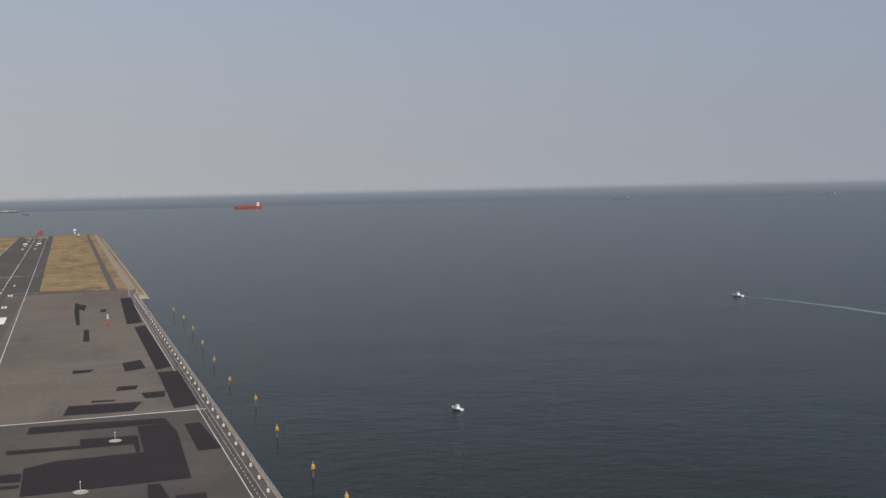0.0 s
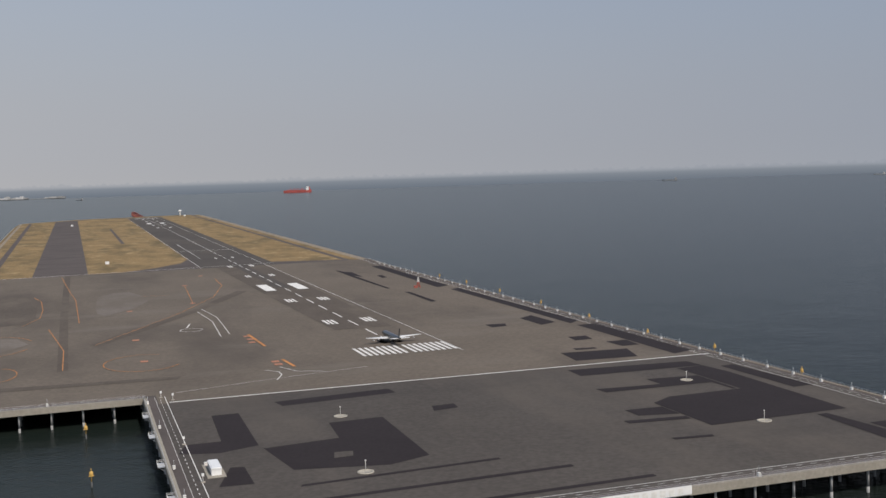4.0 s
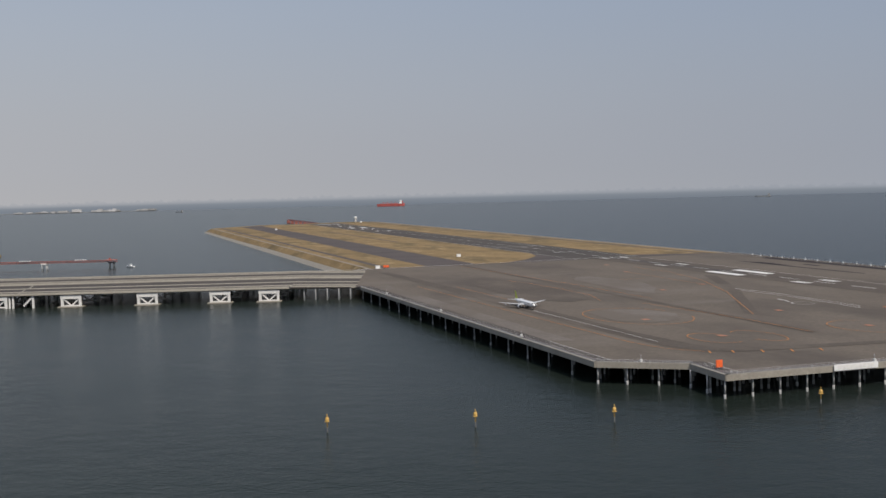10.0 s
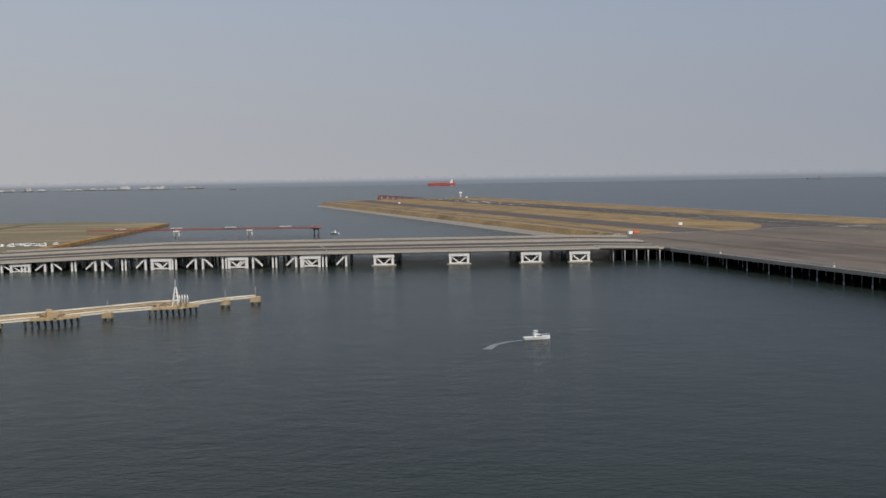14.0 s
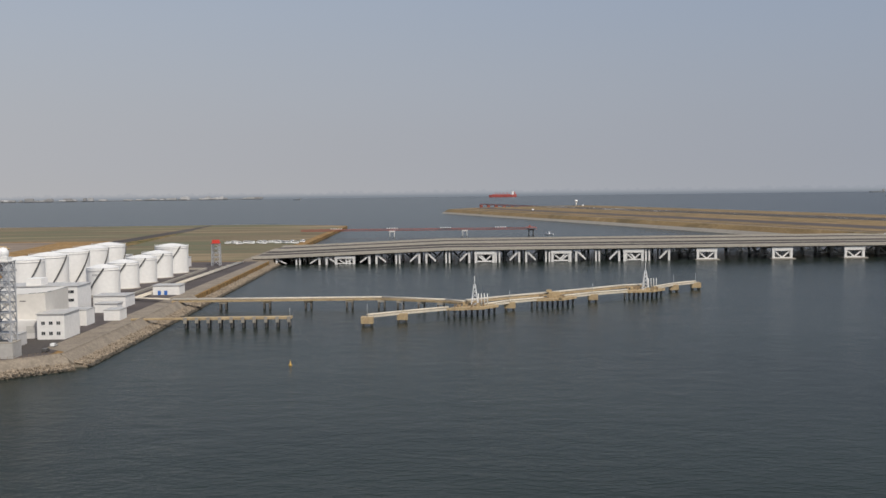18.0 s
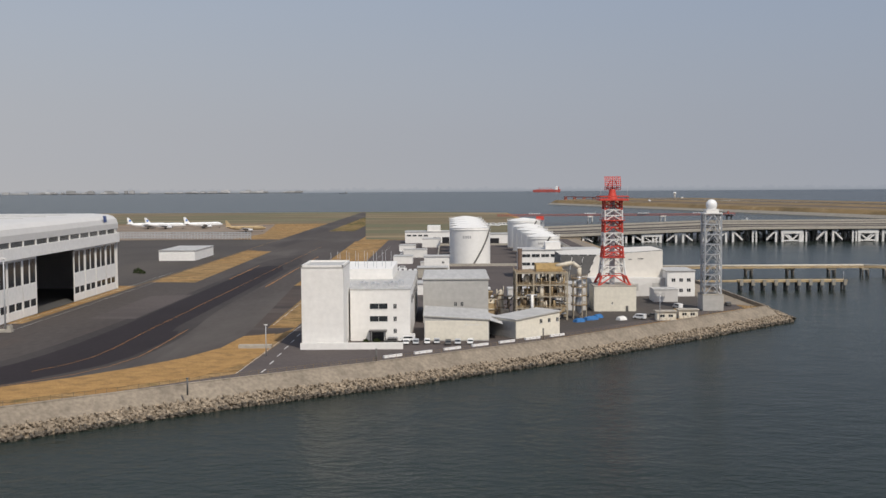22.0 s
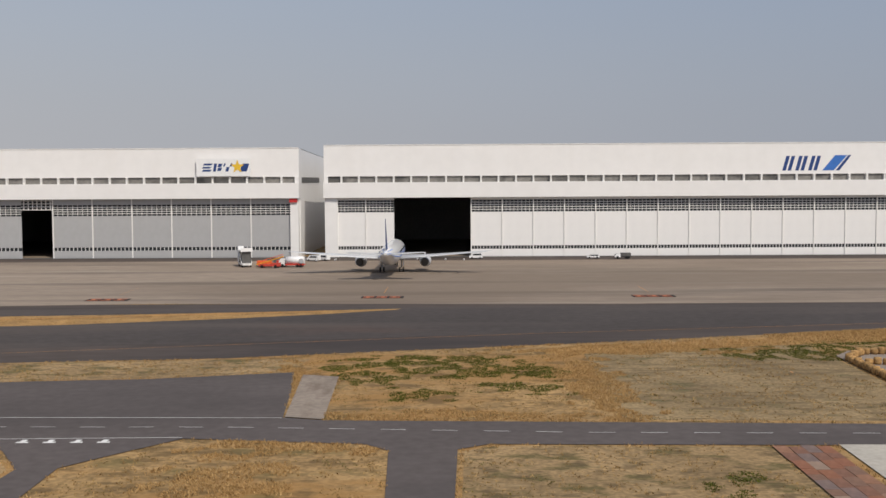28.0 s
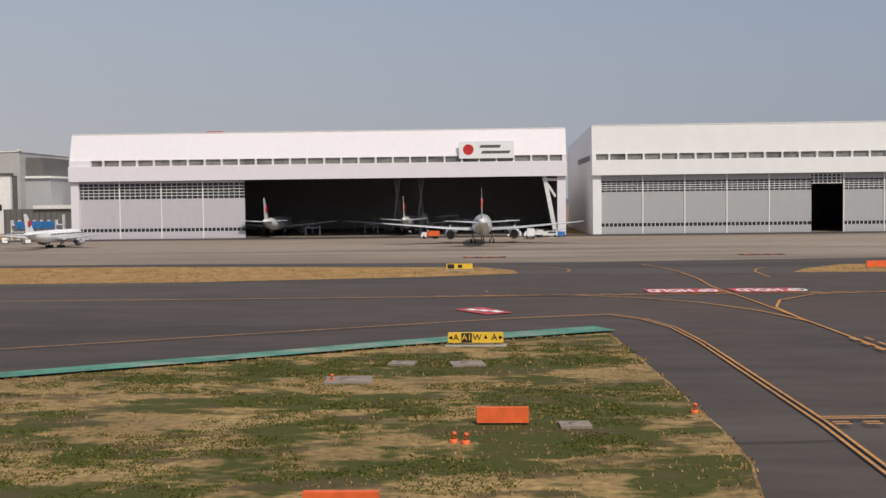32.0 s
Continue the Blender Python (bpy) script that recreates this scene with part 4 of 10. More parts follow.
# painted lines
marks = thing("ground_markings", "worn white and orange painted ground lines", "markings", kind="structure")
g = Geo()
CENTRE = [(-2043.9, 75.2), (-2043.8, 92), (-2043.5, 103), (-2042.9, 107), (-2041.6, 109.9), (-2039.6, 112.7), (-2036.8, 115), (-2031, 117.2), (-2020, 119.8), (-2003, 123.6), (-1985, 126.6), (-1968, 128.2), (-1940, 127.6), (-1900, 124.4), (-1866, 123.4), (-1790, 124.6)]
for (ax, ay), (bx, by) in zip(CENTRE, CENTRE[1:]):
    n = max(1, round(math.hypot(bx - ax, by - ay) / 5.4))
    for k in range(n):
        q = [(ax + (bx - ax) * (k + e) / n, ay + (by - ay) * (k + e) / n) for e in ((0.0, 0.5) if ay > 116 else (0.0, 1.0))]
        g.strip(q, 0.11, z4)
for i in range(14):
    t = i / 14
    g.strip([(-1745 + 112 * t, 134.6 + 90 * t), (-1745 + 112 * (t + 0.03), 134.6 + 90 * (t + 0.03))], 0.22, z4)
for i in range(22):
    g.strip([(-2090.6, 103 - i * 5.2), (-2090.6, 100.6 - i * 5.2)], 0.18, z4)
    g.strip([(-1549.5, 300 + i * 14), (-1549.2, 306 + i * 14)], 0.3, z4)
part("dashes", g, M_LINE, marks)
g = Geo()
for pts in ([(-2047.2, 20), (-2047.5, 74), (-2047.8, 112.8)], [(-2038.9, 20), (-2039, 75), (-2038.8, 100), (-2038.4, 104.6), (-2037, 108.3), (-2034, 111.8), (-2030, 114.3), (-2024, 116.6)],
            [(-1934.8, 132.6), (-1968, 133.3)], [(-1964.8, 122.4), (-1944, 122.9)], [(-1779, 129.4), (-1779.1, 176), (-1752.3, 186), (-1716.1, 195.7), (-1691.4, 201.7), (-1687.4, 202.4), (-1681.5, 195.2), (-1673, 194)], [(-1768, 130.5), (-1756.6, 137.8), (-1743.2, 147), (-1730, 158.8), (-1715, 170.2), (-1702, 181.3), (-1697.4, 184.6), (-1693.4, 183.4), (-1692.3, 179.5)],
            [(-1556, 300), (-1551, 420), (-1546, 900)], [(-1562, 400), (-1562, 537), (-1556, 556)], [(-1658, 392), (-1658, 640)], [(-1651, 392), (-1651, 580)]):
    g.strip(pts, 0.3 if -1800 < pts[0][0] < -1690 else 0.13, z4)
part("edge_lines", g, M_LINE, marks)
g = Geo()
for w, pts in ((0.3, [(-2152.6, 20), (-2152.9, 69.2), (-2153.3, 95), (-2153.6, 121), (-2153.9, 147.3), (-2154.6, 169), (-2153.6, 184), (-2153.7, 200), (-2154.6, 213), (-2157.5, 224.4)]),
               (0.35, [(-2153.7, 124), (-2153.2, 136.7), (-2150.3, 146), (-2143.4, 154.5), (-2132, 157.4)]), (0.35, [(-2153.7, 122), (-2156.2, 133.3), (-2161.1, 143.7), (-2168.3, 151.5), (-2176.5, 155.4), (-2190, 155.6)]),
               (0.3, [(-2141.2, 187), (-2140.4, 200.5), (-2138.6, 207), (-2135.9, 212.3)]), (0.3, [(-2183.9, 220.9), (-2176.8, 218.4), (-2173.4, 213), (-2172.9, 209.6), (-2173.9, 203.7)]),
               (0.4, [(-2700.8, 144.1), (-2225.8, 154.2), (-2096.8, 157.7), (-2040.8, 169.7)]), (0.14, [(-2040.8, 169.7), (-1900.8, 202.2), (-1800.8, 220.2), (-1700.8, 235)]),
               (0.18, [(-1612, 305), (-1606.8, 316), (-1603.6, 328), (-1602.5, 345), (-1603.2, 386), (-1602.9, 480), (-1602.8, 691), (-1602, 900)]),
               (0.22, [(-1690, 246), (-1658, 257.5), (-1643, 268), (-1623, 277.5), (-1609, 286.5), (-1599.4, 299), (-1593.4, 313), (-1590, 329), (-1589.5, 350), (-1590, 390)]), (0.4, [(-1589.2, 548), (-1589.7, 775)]), (0.4, [(-1615.8, 595), (-1616.8, 693)]), (0.4, [(-1657, 313), (-1646, 298)]),
               (0.5, [(-1941.8, 237.5), (-2010.8, 224.6)])):
    g.strip(pts, w, z4)
for dx in (-0.26, 0.26):                            # doubled edge lines of the stub taxiway
    for pts in ([(-2169.6, 20), (-2168.8, 56), (-2168.4, 67), (-2168.5, 104.8), (-2169.2, 116.9), (-2171.1, 124.5), (-2174.4, 129.9), (-2186.8, 126.1), (-2208.8, 115.6), (-2300.8, 71.6)],
                [(-2138, 20), (-2138.5, 56.6), (-2139.1, 68.5), (-2139.9, 108), (-2139.4, 120.8), (-2136.6, 132.1), (-2129.3, 144.9), (-2119.6, 155.6)]):
        g.strip([(px + dx, py + dx * 0.6) for px, py in pts], 0.2, z4)
for i in range(30):
    g.strip([(-2196 + i * 3.3, 155.9 + i * 0.09), (-2194.2 + i * 3.3, 155.95 + i * 0.09)], 0.3, z4)
for i in range(11):                                 # dashes either side of the centre line
    for dx in (-0.75, 0.75):
        g.strip([(-2152.9 + dx - i * 0.04, 70.5 + i * 3.4), (-2152.95 + dx - i * 0.04, 72.6 + i * 3.4)], 0.3, z4)
for k in range(2):
    g.strip([(-2168.3, 68.0 + k * 0.55), (-2139.1, 68.9 + k * 0.55)], 0.22, z4)
for i in range(16):
    for k in range(2):
        g.strip([(-2168.0 + i * 1.85, 66.3 + i * 0.055 + k * 0.6), (-2167.0 + i * 1.85, 66.33 + i * 0.055 + k * 0.6)], 0.24, z4)
for x in (-1739.6, -1803.6, -1867.5, -1931.6, -1995.9, -2060.5, -2125, -2189.3):
    g.strip([(x - 0.1, 272), (x, 288)], 0.14, z4)
    g.strip([(x + 0.5, 160), (x + 0.5, 161)], 0.3, z4)
part("orange_lines", g, M_YLINE, marks)
STANDS = ((-1739.6, 262.2), (-1803.6, 263.7), (-1867.5, 263.7), (-1931.6, 263.7), (-1995.9, 260.7), (-2060.5, 260.7), (-2125, 256.7), (-2189.3, 255.7))
g = Geo()
for x, y in STANDS:
    g.box(x - 5.0, x + 5.0, y - 0.3, y + 3.9, z4 - 0.05, z4 - 0.01)
part("stand_backing", g, M_DARK, marks, "black backing of the stand numbers")
g = Geo()
for x, w, y in ((-1739.6, 9.5, 262.2), (-1803.6, 9.5, 263.7), (-1867.5, 9.5, 263.7), (-1931.6, 9.5, 263.7), (-1995.9, 9.5, 260.7), (-2060.5, 9.5, 260.7), (-2125, 9.5, 256.7), (-2189.3, 9.5, 255.7)):
    for k in range(3):
        g.box(x - 4.6 + k * 3.1, x - 2.0 + k * 3.1, y, y + 0.9, z4, z4 + 0.01).box(x - 4.6 + k * 3.1, x - 2.0 + k * 3.1, y + 2.6, y + 3.6, z4, z4 + 0.01)
        g.box(x - 3.9 + k * 3.1 + 0.5 * (k % 2), x - 3.1 + k * 3.1 + 0.5 * (k % 2), y + 0.9, y + 2.6, z4, z4 + 0.01)
part("stand_numbers", g, M_STAND, marks, "rust-red stand number blocks")
g = Geo()
g.strip([(-1649.4, 281.6), (-1637, 285.2)], 2.0, z4).strip([(-1645.6, 276.8), (-1638, 279.4)], 2.0, z4)
part("route_numbers", g, M_YLINE, marks, "orange route bars")


def lettering(txt, x, y, size, z, material, turn=180.0, sx=1.0, sy=1.0, name="lettering"):
    cu = bpy.data.curves.new(name, "FONT")
    cu.offset = 0.03 * size if size > 4.5 else 0.018 * size if size > 2 else 0.0
    cu.body, cu.size, cu.align_x, cu.align_y, cu.extrude = txt, size, "CENTER", "CENTER", 0.005
    ob = bpy.data.objects.new(name, cu)
    dg = bpy.context.evaluated_depsgraph_get()
    scene.collection.objects.link(ob)
    me = bpy.data.meshes.new_from_object(ob.evaluated_get(bpy.context.evaluated_depsgraph_get()))
    bpy.data.objects.remove(ob)
    me.materials.clear()
    me.materials.append(material)
    o = new(name, me)
    o.matrix_basis = pose(x, y, z, 0, 0, turn) @ Matrix.Diagonal((sx, sy, 1, 1))
    o.parent = marks
    return o


lettering("201", -1641.2, 291.8, 9.0, z4 + 0.02, M_YLINE, 12, 0.72, 1.0)
g = Geo().box(-2159.6, -2154.2, 69.4, 73.9, z4, z4 + 0.01).box(-2151.9, -2146.4, 69.6, 74.1, z4, z4 + 0.01).box(-2165.6, -2154.8, 158.2, 164.8, z4 + 0.02, z4 + 0.03).box(-2153.2, -2143.4, 158.2, 164.8, z4 + 0.02, z4 + 0.03)
g.add([(-2193, 137.4, z4), (-2188.8, 130.8, z4), (-2185.6, 133, z4), (-2189.4, 139.8, z4)], [(0, 1, 2, 3)])
part("red_panels", g, M_RPAINT, marks, "red runway holding panels")
for x in (-2156.9, -2149.15):
    lettering("34L", x, 71.75, 4.0, z4 + 0.03, M_LINE, 180, 0.72, 1.0)
for k in range(3):
    part("panel_legend", Geo().add([(-2191.6 + 1.5 * k + dx, 136.9 - 1.1 * k + dy, z4 + 0.03) for dx, dy in ((0, 0), (1.0, -1.6), (1.9, -0.9), (0.9, 0.8))], [(0, 1, 2, 3)]), M_LINE, marks)
for x in (-2160.3, -2147.5):
    lettering("GP HOLD", x, 161.5, 5.6, z4 + 0.05, M_LINE, 180, 0.42, 1.0)
lettering("STOP", -2088.8, 69.4, 3.2, z4 + 0.02, M_LINE, 180, 0.5, 1.0)
lettering("STOP", -2041.2, 77.0, 3.0, z4 + 0.02, M_LINE, 180, 0.46, 1.0)
part("stop_line", Geo().box(-2043.8, -2039.0, 74.5, 74.9, z4, z4 + 0.012), M_LINE, marks)
flat("path_slab", [(-2054.2, 81.1), (-2049.7, 80), (-2048.2, 71.7), (-2048, 66), (-2053.6, 66)], z2, M_PAD, pad)
g = Geo()
for k in range(4):
    g.box(-1961.2 + k * 2.9, -1959.9 + k * 2.9, 120.6, 121.1, z4, z4 + 0.01).box(-1960.9 + k * 2.9, -1960.3 + k * 2.9, 121.1, 122.0, z4, z4 + 0.01)
part("road_words", g, M_LINE, marks)
g = Geo().strip([(-2154.3, 66), (-2154.5, 40)], 0.4, z4 - 0.02).strip([(-2154.3, 61.6), (-2142, 62.4), (-2133, 62.2)], 0.12, z4 - 0.02).strip([(-2176, 62), (-2168.5, 62.6)], 0.12, z4 - 0.02)
part("tar_seam", g, M_DARK, marks, "black tar seams across the asphalt")
flat("green_edge", [(-2175.5, 113.6), (-2177.5, 117.5), (-2197.8, 106.6), (-2212, 97.6), (-2228.3, 88.4), (-2300.8, 51.8), (-2700, -143), (-2700, -148), (-2300.8, 48.6), (-2228, 85.2), (-2211.7, 94.2), (-2197.5, 102.8)], z4, M_GREENPAINT, marks, "green painted taxiway edge band")

# ---- seawall and armour blocks ----
seawall = thing("seawall", "weathered concrete seawall with a parapet", "seawall", kind="structure")
wall_g, cap_g, toe_g, sand_g = Geo(), Geo(), Geo(), Geo()
for (ax, ay), (bx, by) in zip(SHORE[4:], SHORE[5:]):
    sandy = ax < -1455
    d = Vector((bx - ax, by - ay, 0)).normalized()
    n = Vector((-d.y, d.x, 0))                       # towards the sea
    if n.dot(Vector((1, -1, 0))) < 0:
        n = -n
    a, b = Vector((ax, ay, 0)) - d * 0.3, Vector((bx, by, 0)) + d * 0.3
    for geo, prof in ((wall_g, ((-1.8, 3.9), (-1.8, 5.3), (-1.2, 5.3), (3.4, 1.7), (3.4, -1), (-1.8, -1))), (cap_g, ((-1.9, 5.3), (-1.9, 5.5), (-1.15, 5.5), (-1.0, 5.3))), (sand_g, ((10.6, 0.22), (12.9, 0.16), (13.8, -0.3), (10.6, -0.3)) if ax < -1640 else ((9.6, -0.1), (10.2, -0.15), (10.6, -0.4), (9.6, -0.4))), (toe_g, ((3.0, 1.6), (4.2, 1.6), (11.5, -0.2), (11.5, -2), (3.0, -2)) if ax < -1600 else ((3.0, 1.2), (3.9, 1.2), (10.2, -0.3), (10.2, -2), (3.0, -2)))):
        if geo is sand_g and not sandy:
            continue
        v = [p + n * q[0] + Vector((0, 0, q[1])) for p in (a, b) for q in prof]
        k = len(prof)
        geo.add(v, [tuple(range(k)), tuple(range(2 * k - 1, k - 1, -1))] + [(i, k + i, k + (i + 1) % k, (i + 1) % k) for i in range(k)])
part("wall_face", wall_g, M_SEAWALL, seawall)
part("coping", cap_g, M_SEAWALL, seawall)
part("waterline_sand", sand_g, M_SAND, seawall, "pale strip of sand at the waterline")
part("rubble_toe", toe_g, M_SEAWALL, seawall, "rubble slope at the waterline")


def block_verts(rng):
    """A four-legged concrete armour block, about 1.7 metres across."""
    v, f = [], []
    q = Euler((rng.uniform(0, 6.3), rng.uniform(0, 6.3), rng.uniform(0, 6.3))).to_matrix()
    for d in ((1, 1, 1), (1, -1, -1), (-1, 1, -1), (-1, -1, 1)):
        d = Vector(d).normalized()
        s = d.orthogonal().normalized()
        u = d.cross(s)
        o = len(v)
        for r, h in ((0.52, 0.05), (0.32, 1.02)):
            v += [tuple(q @ (d * h + (s * math.cos(k * 1.2566) + u * math.sin(k * 1.2566)) * r)) for k in range(5)]
        f += [(o + k, o + (k + 1) % 5, o + 5 + (k + 1) % 5, o + 5 + k) for k in range(5)] + [tuple(o + 5 + k for k in range(5))]
    return np.array(v), f


rng = random.Random(4)
BLOCKS = [block_verts(rng) for _ in range(14)]
block_meshes = []
for v, f in BLOCKS:
    me = bpy.data.meshes.new("armour_block")
    me.from_pydata(v.tolist(), [], f)
    me.materials.append(M_ROCK)
    block_meshes.append(me)
bv, bf, bo, singles = {0: [], 1: []}, {0: [], 1: []}, {0: 0, 1: 0}, 0
for (ax, ay), (bx, by) in zip(SHORE[2:], SHORE[3:]):
    d = Vector((bx - ax, by - ay, 0))
    L = d.length
    d.normalize()
    n = Vector((-d.y, d.x, 0))
    if n.dot(Vector((1, -1, 0))) < 0:
        n = -n
    low = ax > -1600                                # the bank is lower along the works
    for row in range(5 if low else 6):
        for k in range(int(L / 1.4)):
            s, w = (k + rng.uniform(0.1, 0.9)) * 1.4, (3.8 if low else 3.5) + row * (1.4 if low else 1.38) + rng.uniform(-0.4, 0.4)
            z = (1.7 - max(0, w - 3.4) * 0.24 if low else 2.05 - max(0, w - 3.4) * 0.25) + rng.uniform(-0.15, 0.3)
            p = Vector((ax, ay, 0)) + d * s + n * w
            i = rng.randrange(14)
            if -1705 < p.x < -1655 and row < 4 and singles < 300 and k % 2 == 0:
                ob = new("armour_block", block_meshes[i])
                ob.parent, ob.location = seawall, (p.x, p.y, z)
                singles += 1
                continue
            v, f = BLOCKS[i]
            # lowest rows take the darker copy, coloured for damp and shade
            wet_shaded = int(row > 3)
            bv[wet_shaded].append(v * rng.uniform(0.8, 1.05) + np.array((p.x, p.y, z)))
            bf[wet_shaded] += [tuple(bo[wet_shaded] + q for q in fc) for fc in f]
            bo[wet_shaded] += len(v)
for wet_shaded in (0, 1):
    me = bpy.data.meshes.new("armour_rubble")
    me.from_pydata(np.concatenate(bv[wet_shaded]).tolist(), [], bf[wet_shaded])
    me.materials.append(M_ROCKWETSHADE if wet_shaded else M_ROCK)
    rub = new("armour_rubble", me)
    rub.parent = seawall
    tagged(rub, "armour blocks at the waterline, coloured dark for damp and shade" if wet_shaded else "heaped grey concrete armour blocks", kind="stuff")

# ---- runway island on piles ----
pier = thing("runway_pier", "runway platform on concrete piles with a pale edge beam", "pier", (*RO, 0), RT, kind="structure")
PIER = [(-155.5, -60), (-155, -295.5), (151.5, -295.5), (152, 600), (156, 705), (-300, 705), (-352, 672), (-366, 640), (-372, 500), (-358, 478), (-349.5, -2), (-311.5, -27), (-313, -61)]
deck_g = Geo().prism(PIER, DK - 0.5, DK)
part("deck", deck_g, M_ASPH, pier)
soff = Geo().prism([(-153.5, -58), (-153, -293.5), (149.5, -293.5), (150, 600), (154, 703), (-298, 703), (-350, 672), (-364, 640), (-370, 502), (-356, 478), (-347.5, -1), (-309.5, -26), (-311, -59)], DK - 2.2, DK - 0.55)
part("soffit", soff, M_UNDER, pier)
beam_pts = [(-352, 505), (-358, 478), (-349.5, -2), (-311.5, -27), (-313, -61), (-155.5, -60), (-155, -295.5), (151.5, -295.5), (152, 600), (156, 705)]
for (ax, ay), (bx, by) in zip(beam_pts[1:], beam_pts[2:]):
    d = Vector((bx - ax, by - ay, 0)).normalized()
    n = Vector((d.y, -d.x, 0))
    a, b = Vector((ax, ay, 0)) - d * 0.6, Vector((bx, by, 0)) + d * 0.6
    ge, gr, gw = Geo(), Geo(), Geo()
    for geo, prof in ((ge, ((-0.4, DK - 2.6), (0.9, DK - 2.6), (0.9, DK + 0.25), (-1.0, DK + 0.25), (-1.0, DK + 0.02), (-0.4, DK + 0.02))), (gw, ((-5.0, DK + 0.02), (-1.0, DK + 0.02), (-1.0, DK + 0.06), (-5.0, DK + 0.06)))):
        v = [p - n * -q[0] * 1 + Vector((0, 0, q[1])) for p in (a, b) for q in prof]
        k = len(prof)
        geo.add(v, [tuple(range(k)), tuple(range(2 * k - 1, k - 1, -1))] + [(i, k + i, k + (i + 1) % k, (i + 1) % k) for i in range(k)])
    part("edge_beam", ge, M_SEAWALL if ax > 100 and bx > 100 else M_PIERCONC, pier)
    part("edge_walkway", gw, M_ROAD, pier, "edge service walkway")
    L = (b - a).length
    for h in (0.75, 1.25):
        gr.beam(a + n * 0.5 + Vector((0, 0, DK + h)), b + n * 0.5 + Vector((0, 0, DK + h)), 0.07)
    for k in range(int(L / 3) + 1):
        p = a + d * min(L, k * 3.0) + n * 0.5
        gr.beam(p + Vector((0, 0, DK + 0.2)), p + Vector((0, 0, DK + 1.3)), 0.09)
    part("guard_rail", gr, M_STEEL, pier)
    gl = Geo()
    gl.strip([(a + n * -9.4)[:2], (b + n * -9.4)[:2]], 0.32, DK + 0.05).strip([(a + n * -4.6)[:2], (b + n * -4.6)[:2]], 0.14, DK + 0.07)
    for k in range(int(L / 6)):
        gl.strip([(a + d * (k * 6.0 + 1) + n * -6.9)[:2], (a + d * (k * 6.0 + 3.4) + n * -6.9)[:2]], 0.26, DK + 0.05)
    part("perimeter_line", gl, M_LINE, pier)
pile_me = Geo().tube((0, 0, -3), (0, 0, 2.0), 0.55, 0.55, 12).tube((0, 0, 2.0), (0, 0, DK - 2.2), 0.44, 0.44, 12).mesh("pile", M_PILE)
piles, seen = 0, set()
for (ax, ay), (bx, by) in zip(beam_pts, beam_pts[1:8]):
    d = Vector((bx - ax, by - ay, 0))
    L = d.length
    d.normalize()
    n = Vector((d.y, -d.x, 0))
    for row in range(4):
        pitch = 29.5 if ax < -340 and bx < -340 else 15
        for k in range(max(1, round(L / pitch)) + 1):
            p = Vector((ax, ay, 0)) + d * min(L, k * L / max(1, round(L / pitch))) - n * (1.2 + row * 15)
            key = (round(p.x / 7), round(p.y / 7))
            if key in seen or piles > 295 or (abs(p.x + 155) < 0.6 and row):
                continue
            if not (p.x > -372 and (p.x < -152 and p.y > -61 or p.x >= -156 and p.y > -296)):
                continue
            seen.add(key)
            ob = new("pile", pile_me)
            ob.parent, ob.location = pier, p
            piles += 1
fill = Geo()
top = [(-300, 705), (156, 705), (160, 2560), (150, 2610), (100, 2640), (-170, 2600), (-318, 2440)]
base = [(-318, 690), (172, 690), (176, 2566), (164, 2624), (106, 2656), (-178, 2617), (-338, 2452)]
k = len(top)
fill.add([(*p, -2) for p in base] + [(*p, 4.0) for p in [((a[0] * 0.6 + b[0] * 0.4), (a[1] * 0.6 + b[1] * 0.4)) for a, b in zip(base, top)]] + [(*p, DK) for p in top],
         [tuple(range(2 * k, 3 * k))] + [(r * k + i, r * k + (i + 1) % k, (r + 1) * k + (i + 1) % k, (r + 1) * k + i) for r in (0, 1) for i in range(k)])
part("island_fill", fill, M_FIELD, pier, "dry grass island with a sloped edge")
rv = Geo()
for (a, b), (c, d2) in zip(zip(base, base[1:] + base[:1]), zip(top, top[1:] + top[:1])):
    rv.add([(*a, -1), (*b, -1), (b[0] * 0.55 + d2[0] * 0.45, b[1] * 0.55 + d2[1] * 0.45, 4.6), (a[0] * 0.55 + c[0] * 0.45, a[1] * 0.55 + c[1] * 0.45, 4.6)], [(0, 1, 2, 3)])
part("revetment", rv, M_PIERCONC, pier, "grey rubble revetment")
STEP[0] = 0
zi = DK + 0.01
flat("brown_area", [(-150, -77), (144, -78), (146, 600), (150, 702), (-298, 702), (-345, 668), (-358, 640), (-364, 505), (-348, 478), (-340, -1), (-302.5, -23), (-304, -55), (-150, -54)], zi, M_BROWNASPH, pier)
